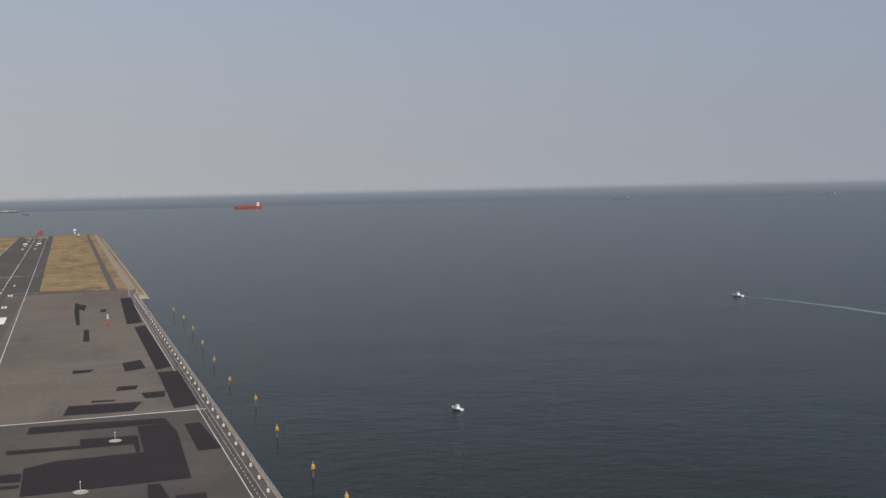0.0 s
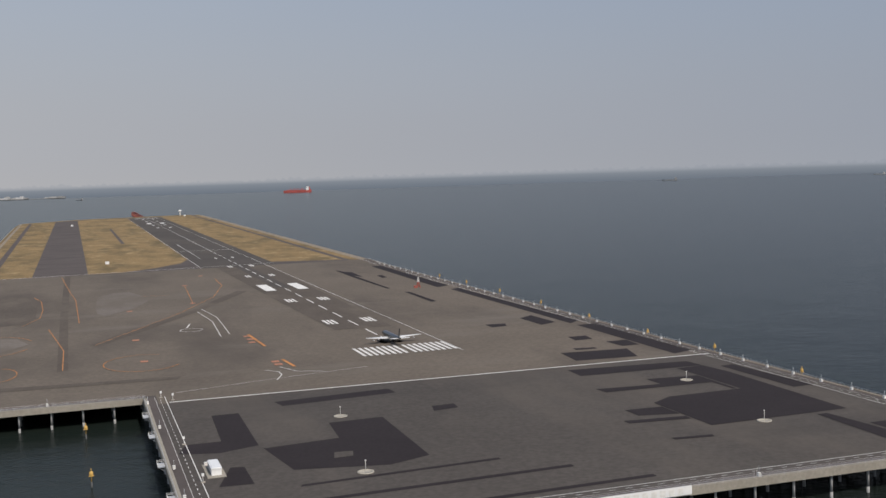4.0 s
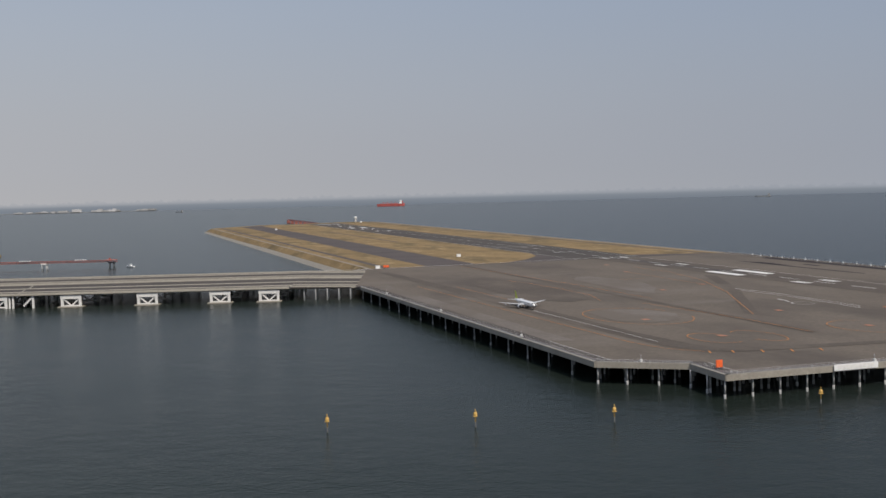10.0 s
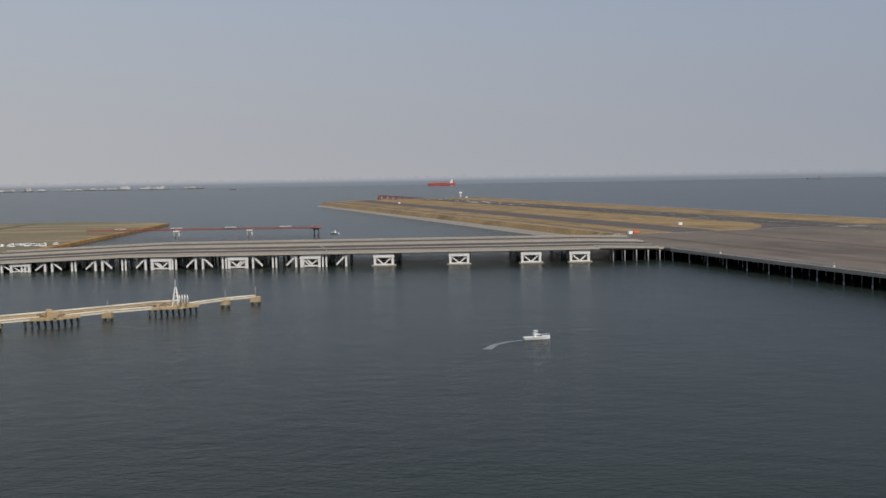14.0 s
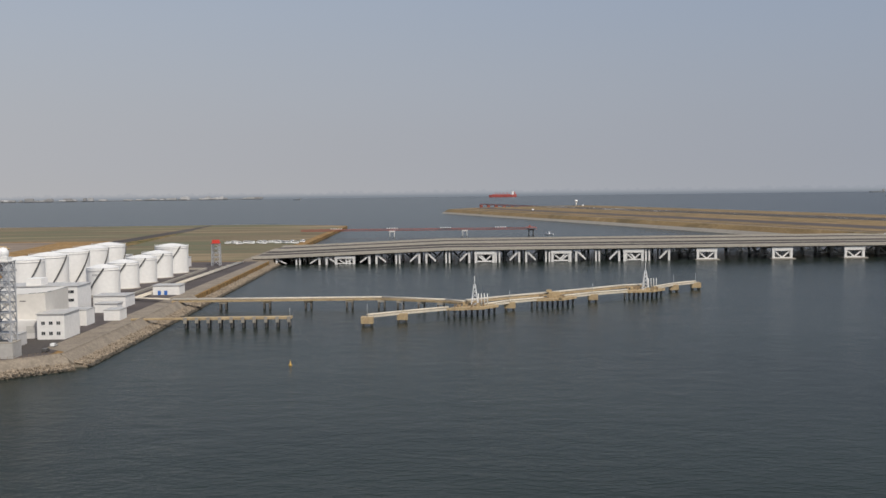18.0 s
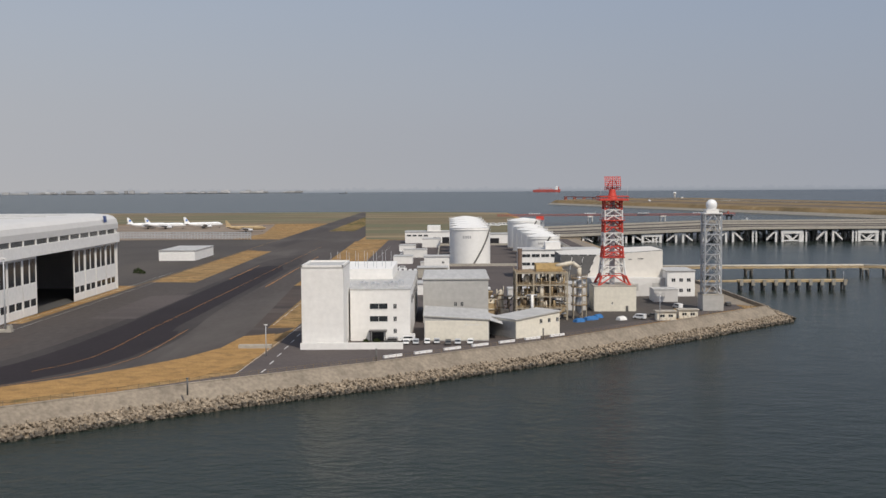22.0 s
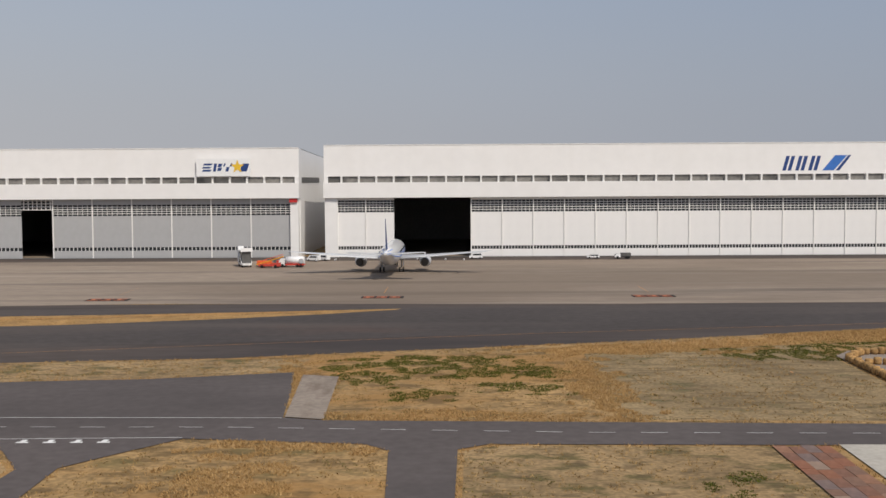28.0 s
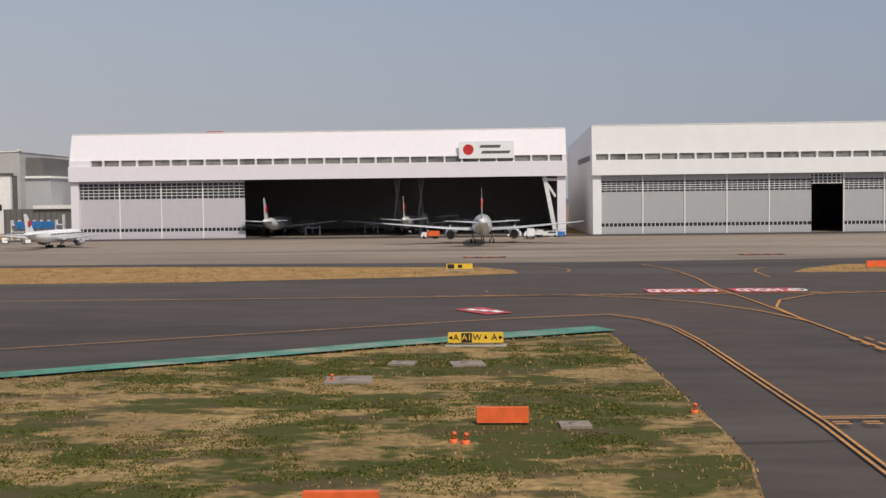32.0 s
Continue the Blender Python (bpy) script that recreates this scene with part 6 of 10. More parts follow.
board(star_h, cx, -2007, -1987.6, 33.5, 39.8, ((-2005, -2002, 35.2, 35.9), (-2005, -2002, 36.3, 36.9), (-2004.6, -2001.6, 37.4, 38.1), (-2001, -2000, 35.2, 38.1), (-1999.6, -1998.2, 35.4, 36.6), (-1999.4, -1998, 36.8, 38.0), (-1996.6, -1995.5, 35.2, 36.8), (-1997.4, -1996.8, 37.0, 38.1), (-1995, -1994.3, 37.0, 38.1)),
      star=(-1992.2, 36.9, 2.5), flash=((-1991.5, 35.2), (-1988.9, 35.2), (-1987.9, 38.0), (-1990.3, 38.0)))
part("sign_frame", Geo().box(-2006 - cx, -1988.6 - cx, 0.3, 2.4, 38.6, 39.0).box(-2006 - cx, -1988.6 - cx, 0.3, 1.1, 34.2, 34.6), M_STEEL, star_h)

red_h, a, b = hangar("pale lilac aircraft hangar standing wide open with aircraft inside", -2342.4, -2159.6, M_PINKISH, ((-2339.8, -2277.6, 4, M_DOORLILAC),), top=42.9, strip_n=29, lean=4.0)
cx = (-2342.4 - 2159.6) / 2
board(red_h, cx, -2198.4, -2178.4, 32.2, 38.4, ((-2191, -2183.6, 36.0, 37.0), (-2190.4, -2180.2, 33.9, 34.9)), disc=(-2195, 35.4, 1.95))
st = Geo().beam((-2163.4 - cx, 2, G + 0.3), (-2167.4 - cx, 2, 25.4), 1.5).beam((-2163.4 - cx, 2, 18), (-2166.5 - cx, 2, 23), 0.8).beam((-2162 - cx, 2, 24.2), (-2168.2 - cx, 2, 24.2), 0.9)
part("strip_blank", Geo().box(a + 1.4, a + 8.0, 0.25, 2.9, 31, 33.2), M_PINKISH, red_h)
part("raking_strut", st, M_PALE_STEEL, red_h)
st = Geo()
for x in (-2218, -2228):
    st.beam((x - cx, 60, G + 0.4), (x + 4 - cx, 60, 33), 0.8).beam((x + 4 - cx, 60, G + 0.4), (x - cx, 60, 33), 0.6)
part("dock_frame", st, M_STEEL, red_h)
rngh = random.Random(5)
for k in range(16):
    x, y, w, d, hh = rngh.uniform(-2268, -2172), rngh.uniform(424, 500), rngh.uniform(2, 6), rngh.uniform(2, 4), rngh.uniform(2, 7)
    e = thing("work_stand", "dim grey maintenance stand inside the hangar", "stand", (x, y, G + 0.22), group="hangar work stands")
    part("deck", Geo().box(-w / 2, w / 2, -d / 2, d / 2, hh - 0.3, hh), M_STEEL, e)
    for sx in (-1, 1):
        for sy in (-1, 1):
            part("leg", Geo().box(sx * w / 2 - 0.1, sx * w / 2 + 0.1, sy * d / 2 - 0.1, sy * d / 2 + 0.1, 0, hh - 0.3), M_STEEL, e)
    part("rail", Geo().box(-w / 2, w / 2, -d / 2 - 0.05, -d / 2 + 0.05, hh + 0.9, hh + 1.0), M_STEEL, e)
roof_unit = Geo().box(-2296 - cx, -2290 - cx, 20, 26, 41, 44.6)
part("roof_unit", roof_unit, M_CRIMSON, red_h)

# hangar with a side door, at the corner of the apron
cor = thing("hangar", "white corner hangar with grey eaves and an open side door", "hangar", (-1704.5, 397, 0), group="maintenance hangars")
a, b, dep = -43.2, 43.6, 150
part("front_wall", Geo().box(a, b - 6, 0.5, 1.3, 6.3, 26.4).box(b - 6, b, 0.5, 1.3, G, 33).box(a, b - 6, 0.5, 1.3, 30.8, 33), M_WHITE2, cor)
part("eave_band", Geo().profile([(-0.8, 30.9), (-0.8, 35.2), (2.0, 35.3), (2.0, 30.9)], a - 0.3, b + 0.9), M_EAVE, cor)
rs = []
for d, z in ((-0.6, 33.3), (-0.5, 35.8), (1.4, 38.0), (6.0, 39.4), (12, 40.1), (30, 40.6)):
    rs.append([(a, d, z), (b + 0.6 - (d + 0.6) * 0.4, d, z), (b + 0.6 - (d + 0.6) * 0.4, dep, z), (a, dep, z)])
part("roof_shell", Geo().rings(rs, False), M_EAVE, cor, "pale rounded roof shell")
for k in range(5):
    y = 16 + k * 26
    part("roof_seam", Geo().beam((a, y, 40.35 if y < 30 else 40.68), (b - 14, y, 40.35 if y < 30 else 40.68), 0.3), M_ROOF, cor)
part("side_window_strip", Geo().box(b - 0.6, b + 0.3, 4, dep - 4, 31.2, 33.2), M_GLASS, cor)
mu = Geo().box(b + 0.1, b + 0.7, 4, 4.8, 31.2, 33.2).mesh("mullion", M_PALE_STEEL)
for i in range(12):
    part("mullion", mu, None, cor).location = (0, i * 12.8, 0)
part("side_fascia", Geo().box(b - 1, b + 1.2, 0.2, dep, 26.8, 31.2), M_WHITE, cor)
leaf = Geo().box(0, 0.4, 0, 14, G + 0.2, 7.4).box(0, 0.4, 0, 14, 10.2, 16.5).box(0, 0.4, 0, 0.6, 7.4, 26.8).box(0, 0.4, 13.4, 14, 7.4, 26.8).box(0, 0.4, 0, 14, 25.8, 26.8).box(0, 0.4, 6.7, 7.3, 7.4, 26.8).mesh("side_door_leaf", M_WHITE)
leaf_gl = Geo().box(0.1, 0.2, 0.6, 13.4, 7.4, 10.2).box(0.1, 0.2, 0.6, 13.4, 16.5, 25.8).mesh("glazing", M_GLASS)
for y in (1.5, 16, 30.5, 88, 103, 118, 133):
    d = part("side_door_leaf", leaf, None, cor)
    d.location = (b - 0.6, y, 0)
    part("glazing", leaf_gl, None, d)
part("side_wall", Geo().box(a, a + 0.8, 1.3, dep, G, 35).box(a, b, dep - 0.8, dep, G, 35), M_WHITE2, cor)
part("hangar_floor", Geo().box(a + 1, b, 1.4, dep - 1, G + 0.15, G + 0.2), M_DARKGREY, cor)
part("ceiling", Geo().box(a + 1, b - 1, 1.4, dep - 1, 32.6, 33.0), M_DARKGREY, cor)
part("front_window_strip", Geo().box(a, b - 6, 0.9, 1.1, 26.4, 30.8), M_GLASS, cor)
g = Geo()
for x in (-31, -14.3, -2, 12.4, 31):
    g.box(x - 0.14, x + 0.14, 0.3, 0.95, G, 30.8)
    g.box(x + 5, x + 5.12, 0.6, 0.9, 26.4, 30.8)
for z in (27.5, 28.6, 29.7):
    g.box(a, b - 6, 0.7, 0.9, z - 0.08, z + 0.08)
part("wall_joints", g, M_EAVE, cor)
part("plinth", Geo().box(a, b - 6, 0.9, 1.3, G, 6.3), M_BLACK, cor)
g = Geo()
for i in range(24):
    g.beam((a + 1 + i * 3.3, 0.6, G + 0.2), (a + 2.65 + i * 3.3, 0.6, 6.2), 0.3).beam((a + 2.65 + i * 3.3, 0.6, 6.2), (a + 4.3 + i * 3.3, 0.6, G + 0.2), 0.3)
part("base_bracing", g, M_STEEL, cor)
for x, z in ((-16, 9.5), (-29, 9.5)):
    v = part("louvre", Geo().box(x - 3, x + 3, 0.3, 0.6, z, z + 2.6), M_DOORGREY, cor)
part("side_emblem", Geo().add([(b + 0.2, 128, 40.0), (b + 0.2, 133, 39.7), (b + 0.5, 133, 37.0), (b + 0.6, 128, 37.0)], [(0, 1, 2, 3)]), M_NAVY, cor)

# grey terminal block past the lilac hangar
blk = thing("terminal_building", "grey and white terminal block with a dark roof house", "building", (-2403, 500, 0))
part("wall", Geo().box(-60, 0, 0, 60, G, 41.4), M_GREYCLAD, blk)
part("front_wall", Geo().box(-60, -3.4, -3, 0, G, 30.6), M_WHITE, blk)
part("roof_edge", Geo().box(-60.4, -3.0, -3.4, -0.05, 30.6, 31.8), M_DARKGREY, blk)
part("parapet", Geo().box(-60.3, 0.3, -0.3, 60, 41.4, 41.9).box(-1.0, 0.6, -0.6, 2, 41.9, 42.8), M_PALE_STEEL, blk)
part("dark_corner", Geo().box(-3.3, -1.4, -1.2, 0, G, 30.6), M_DARKGREY, blk)
part("side_wing", Geo().box(0, 11.8, 6, 60, G, 29.4), M_DOORGREY, blk)
part("wing_roof", Geo().box(0.1, 12.6, 5, 60, 29.4, 30.4), M_WHITE, blk)
part("roof_house", Geo().box(0.2, 8, 6.4, 40, 30.4, 39), M_SLATE, blk)
part("window", Geo().box(-12, -7.6, -3.2, -3, 14.6, 17.4), M_GLASS, blk)
part("low_wing", Geo().box(-2, 40, -14, 20, G, 15.2), M_SLATE, blk)
part("low_roof", Geo().box(11.9, 41, -15, 20, 15.2, 16.8), M_PALE_STEEL, blk)
for k in range(12):
    part("glazing_bar", Geo().box(-1.4 + k * 2.6, -1.1 + k * 2.6, -14.3, -14, G + 1, 15), M_DARKGREY, blk)
gan = thing("dock_gantry", "grey steel access gantry beside the hangar", "gantry", (-2366, 404, G + 0.1))
for k in range(2):
    part("walkway", Geo().box(0, 20, 0, 2.4, 3.0 + k * 2.6, 3.3 + k * 2.6), M_PALE_STEEL, gan)
part("canopy", Geo().box(2, 17, -0.6, 2.8, 6.6, 7.0).box(2, 17, -0.7, -0.6, 4.4, 6.6), M_TARP, gan, "pale blue sheeted canopy")
for k in range(8):
    part("post", Geo().box(k * 2.8, k * 2.8 + 0.25, 0.1, 2.3, 0, 7.6 if k < 7 else 9.5), M_PALE_STEEL, gan)
# ---- aircraft ----
def airliner(label, L, span, R, at, turn, tail, body=None, stripe=None, engine=None, twin_fin=None, wing=None):
    """A twin-engined jet, nose along +y, wheels on the ground at the origin."""
    body, engine, wing = body or M_AIRWHITE, engine or M_AIRGREY, wing or M_AIRGREY
    p = thing("airliner", label, "airplane", at, turn, group="parked and taxiing airliners")
    zc = R * 1.85
    st = [(0.0, 0.03, -0.25), (0.012, 0.28, -0.22), (0.035, 0.52, -0.15), (0.07, 0.76, -0.06), (0.11, 0.93, 0), (0.16, 1.0, 0), (0.62, 1.0, 0), (0.72, 0.94, 0.05), (0.82, 0.74, 0.2), (0.9, 0.5, 0.36), (0.96, 0.28, 0.5), (1.0, 0.1, 0.58)]
    n = 18

    def ring(f, r, dz, k=1.0):
        return [(math.cos(2 * math.pi * i / n) * R * r * k, L * (0.46 - f), zc + dz * R + math.sin(2 * math.pi * i / n) * R * r * k) for i in range(n)]
    part("fuselage", Geo().rings([ring(*s) for s in st]), body, p)
    if stripe:
        g = Geo()
        for (a0, a1) in ((-0.16, 0.30), (math.pi - 0.30, math.pi + 0.16)):
            for s0, s1 in zip(st[3:], st[4:]):
                q = []
                for s in (s0, s1):
                    for a in (a0, a1):
                        q.append((math.cos(a) * R * s[1] * 1.012, L * (0.46 - s[0]), zc + s[2] * R + math.sin(a) * R * s[1] * 1.012))
                g.add(q, [(0, 1, 3, 2)])
        part("livery_stripe", g, stripe, p)
        g = Geo()
        for s0, s1 in zip(st[8:], st[9:]):
            q = [[(math.cos(a) * R * s[1] * 1.015, L * (0.46 - s[0]), zc + s[2] * R + math.sin(a) * R * s[1] * 1.015) for a in (0.2, 0.9, 1.57, 2.24, 2.94)] for s in (s0, s1)]
            g.add(q[0] + q[1], [(i, i + 1, i + 6, i + 5) for i in range(4)])
        part("tail_livery", g, stripe, p)
    win = Geo()
    for s in (-1, 1):
        for i in range(int(L * 0.55 / 0.9)):
            y = L * 0.33 - i * 0.9
            win.box(s * R * 0.985 - 0.06, s * R * 0.985 + 0.06, y, y + 0.35, zc + R * 0.22, zc + R * 0.22 + 0.45)
    part("window_band", win, M_GLASS, p)
    part("cockpit_glass", Geo().rings([[(x * R * 0.62, L * 0.46 - L * 0.042, zc + R * 0.16 + z * R * 0.14) for x, z in ((-1, 0), (1, 0), (0.8, 1.6), (-0.8, 1.6))], [(x * R * 0.80, L * 0.46 - L * 0.062, zc + R * 0.3 + z * R * 0.2) for x, z in ((-1, 0), (1, 0), (0.75, 1.7), (-0.75, 1.7))]], False), M_GLASS, p)
    for s in (-1, 1):
        def foil(x, y, z, c, t):
            return [(x, y, z), (x, y - c * 0.25, z + t), (x, y - c * 0.7, z + t * 0.5), (x, y - c, z), (x, y - c * 0.6, z - t * 0.45), (x, y - c * 0.2, z - t * 0.5)]
        rs = [foil(s * R * 0.5, L * 0.12, zc - R * 0.55, L * 0.20, 0.75), foil(s * span * 0.17, L * 0.03, zc - R * 0.35, L * 0.135, 0.5), foil(s * span * 0.46, -L * 0.115, zc + R * 0.22, L * 0.045, 0.2), foil(s * span * 0.5, -L * 0.15, zc + R * 0.35, L * 0.02, 0.08)]
        if s < 0:
            rs = [r[::-1] for r in rs]
        w = part("wing", Geo().rings(rs), wing, p)
        for f in (0.13, 0.27, 0.36):
            part("flap_fairing", Geo().tube((s * span * f, -L * (0.02 + f * 0.28), zc - R * 0.55), (s * span * f, -L * (0.12 + f * 0.24), zc - R * 0.45), 0.35, 0.12, 8), wing, w)
        rs = [foil(s * R * 0.3, -L * 0.40, zc + R * 0.42, L * 0.10, 0.3), foil(s * span * 0.175, -L * 0.47, zc + R * 0.62, L * 0.04, 0.12)]
        if s < 0:
            rs = [r[::-1] for r in rs]
        part("tailplane", Geo().rings(rs), wing, p)
        ex, ey, ez = s * span * 0.165, L * 0.075, zc - R * 0.95
        er = R * 0.60
        e = part("engine", Geo().rings([[(ex + math.cos(2 * math.pi * i / 16) * er * k, ey + y * er, ez + math.sin(2 * math.pi * i / 16) * er * k) for i in range(16)] for y, k in ((1.6, 0.84), (1.45, 0.97), (0.4, 1.0), (-1.0, 0.86), (-1.7, 0.62), (-2.5, 0.34))]), engine, p)
        part("intake", Geo().tube((ex, ey + 1.62 * er, ez), (ex, ey + 1.66 * er, ez), er * 0.8, er * 0.8, 16), M_BLACK, e)
        part("exhaust", Geo().tube((ex, ey - 2.2 * er, ez), (ex, ey - 2.6 * er, ez), er * 0.66, er * 0.5, 16), M_DARKGREY, e)
        part("pylon", Geo().beam((ex, ey - 0.6 * er, ez + er * 0.8), (ex, ey - 1.7 * er, ez + er * 1.3), 0.35, 0.9), wing, p)
        gx = s * R * 0.95
        gear = part("main_gear", Geo().tube((gx, -L * 0.035, R * 0.42), (gx, -L * 0.035, zc - R * 0.5), 0.22, 0.22, 8).box(gx + s * 0.5, gx + s * 0.6, -L * 0.06, -L * 0.01, R * 0.6, zc - R * 0.7), M_STEEL, p)
        t = Geo()
        for dy in (-0.75, 0.75):
            for dx in (-0.55, 0.55):
                t.tube((gx + dx - 0.2, -L * 0.035 + dy, R * 0.22), (gx + dx + 0.2, -L * 0.035 + dy, R * 0.22), R * 0.22, R * 0.22, 12)
        part("tyre_set", t, M_TYRE, gear)
    ng = part("nose_gear", Geo().tube((0, L * 0.37, R * 0.3), (0, L * 0.37, zc - R * 0.8), 0.16, 0.16, 8), M_STEEL, p)
    part("tyre_set", Geo().tube((-0.5, L * 0.37, R * 0.17), (-0.15, L * 0.37, R * 0.17), R * 0.17, R * 0.17, 12).tube((0.15, L * 0.37, R * 0.17), (0.5, L * 0.37, R * 0.17), R * 0.17, R * 0.17, 12), M_TYRE, ng)
    H = L * 0.145

    def fin(f):
        t = 0.5 * (1 - f * 0.8)
        y0, c = -L * (0.365 + 0.115 * f), L * (0.135 - 0.085 * f)
        z = zc + R * 0.7 + H * f
        return [(0, y0, z), (t * 0.5, y0 - c * 0.3, z), (t * 0.3, y0 - c * 0.75, z), (0, y0 - c, z), (-t * 0.3, y0 - c * 0.75, z), (-t * 0.5, y0 - c * 0.3, z)]
    part("fin", Geo().rings([fin(0), fin(0.55), fin(1)], False), tail, p)
    if twin_fin:
        part("fin_emblem", Geo().tube((-0.34, -L * 0.455, zc + R * 0.7 + H * 0.5), (0.34, -L * 0.455, zc + R * 0.7 + H * 0.5), H * 0.17, H * 0.17, 16), twin_fin, p)
    return p


airliner("white airliner with blue stripe and tail on the apron", 63, 60.5, 3.1, (-1741, 352, G + 0.12), 0, M_NAVY, stripe=M_BLUE)
airliner("white airliner with blue stripe and tail before a hangar", 63, 60.5, 3.1, (-1933.5, 340.5, G + 0.12), 0, M_NAVY, stripe=M_BLUE)
airliner("white airliner with a red tail disc parked before the lilac hangar", 62, 60.5, 3.0, (-2190, 339.5, G + 0.12), 0, M_AIRWHITE, twin_fin=M_CRIMSON)
airliner("small white airliner with a red tail disc on the apron", 39.5, 35.8, 1.95, (-2322.5, 338, G + 0.12), -4, M_AIRWHITE, twin_fin=M_CRIMSON)
airliner("white airliner with a red tail disc inside the hangar", 56, 48, 2.55, (-2269.8, 428, G + 0.24), 0, M_AIRWHITE, twin_fin=M_CRIMSON)
airliner("white airliner with a red tail disc deep inside the hangar", 56, 48, 2.55, (-2219, 430, G + 0.24), 0, M_AIRWHITE, twin_fin=M_CRIMSON)
c15, s15 = math.cos(radians(RT)), math.sin(radians(RT))


def on_pier(v, u, z=0.0):
    return (RO[0] + v * c15 - u * s15, RO[1] + v * s15 + u * c15, DK + 0.12 + z)


airliner("black airliner with white wings lined up on the runway threshold", 39.5, 35.8, 1.95, on_pier(0.5, 52), RT, M_AIRBLACK, body=M_AIRBLACK, wing=M_AIRWHITE, engine=M_AIRBLACK)
airliner("white airliner with a lime green tail taxiing on the platform", 39.5, 35.8, 1.95, on_pier(-291, 243), RT + 180, M_LIME)
for x, y, t in ((-1848, 1296, 70), (-1826, 1290, 80), (-1786, 1308, 60), (-1912, 1308, 75)):
    airliner("distant white airliner parked on the far stand", 48, 44, 2.5, (x, y, G + 0.12), -t, M_AIRWHITE, twin_fin=M_BLUE)
airliner("beige stripped airliner hull on the far stand", 44, 36, 2.3, (-1716, 1198, G + 0.12), -75, M_JETTY, body=M_JETTY)
# ---- fuel tanks and works ----
def tank(x, y, r, top, stairs, bars=False):
    t = thing("storage_tank", "white cylindrical fuel tank with a low cone roof", "tank", (x, y, G + 0.1), group="fuel tanks")
    h = top - G
    part("shell", Geo().lathe([(r, 0), (r, h)], 40), M_TANK, t)
    part("cone_roof", Geo().lathe([(r + 0.15, h), (r * 0.6, h + 1.2), (r * 0.2, h + 2.0), (0.1, h + 2.2)], 40), M_TANK, t)
    rl = Geo()
    for i in range(40):
        a, b = 2 * math.pi * i / 40, 2 * math.pi * (i + 1) / 40
        rl.beam(((r + 0.2) * math.cos(a), (r + 0.2) * math.sin(a), h + 1.1), ((r + 0.2) * math.cos(b), (r + 0.2) * math.sin(b), h + 1.1), 0.09)
        rl.beam(((r + 0.2) * math.cos(a), (r + 0.2) * math.sin(a), h), ((r + 0.2) * math.cos(a), (r + 0.2) * math.sin(a), h + 1.1), 0.08)
    part("roof_rail", rl, M_PALE_STEEL, t)
    part("wind_girder", Geo().lathe([(r, h - 1.5), (r + 0.35, h - 1.4), (r + 0.35, h - 1.2), (r, h - 1.1)], 40), M_TANK, t)
    s = Geo()
    a0 = radians(stairs)
    for i in range(16):
        a, b = a0 + i * 0.07, a0 + (i + 1) * 0.07
        s.beam(((r + 0.6) * math.cos(a), (r + 0.6) * math.sin(a), h * i / 16), ((r + 0.6) * math.cos(b), (r + 0.6) * math.sin(b), h * (i + 1) / 16), 0.35, 0.9)
    part("stair", s, M_DARKGREY, t, "dark spiral stair")
    part("base_ring", Geo().lathe([(r + 0.8, 0), (r + 0.8, 0.35), (r, 0.4)], 40), M_CONC, t)
    if bars:
        g = Geo()
        for k in range(5):
            a, b = radians(-112 + k * 5), radians(-112 + k * 5 + 3.2)
            g.add([((r + 0.06) * math.cos(q), (r + 0.06) * math.sin(q), z) for q, z in ((a, h * 0.72), (b, h * 0.72), (b, h * 0.79), (a, h * 0.79))], [(0, 1, 2, 3)])
        part("lettering_bars", g, M_DOORGREY, t)


for i in range(5):
    tank(-1486, 693 + 43 * i, 12.4, 27.0, 275 + 9 * i, i == 0)
for i in range(5):
    tank(-1440, 702 + 43.5 * i, (10.2, 10.2, 10.6, 11.2, 12.8)[i], (20.8, 21, 21.4, 22, 25)[i], 225 + 6 * i, i == 0)
bund = thing("tank_bund", "low pale concrete bund wall round the tanks", "bund", (-1463, 790, G), kind="structure")
for q in ((-44, 44, -112, -111), (-44, 44, 116, 117), (-44, -43, -112, 117), (43, 44, -112, 117)):
    part("bund_wall", Geo().box(*q, 0, 1.6), M_CONC, bund)


def windows(b, x0, x1, y, rows, n, w, h, depth=0.18):
    for z in rows:
        for i in range(n):
            x = x0 + (x1 - x0) * (i + 0.5) / n
            o = part("window", Geo().box(x - w / 2, x + w / 2, y - 0.03, y + depth, z, z + h), M_GLASS, b)
            part("window_frame", Geo().box(x - w / 2 - 0.12, x + w / 2 + 0.12, y - 0.09, y - 0.02, z - 0.16, z - 0.02).box(x - 0.05, x + 0.05, y - 0.07, y - 0.035, z, z + h), M_PALE_STEEL, o)


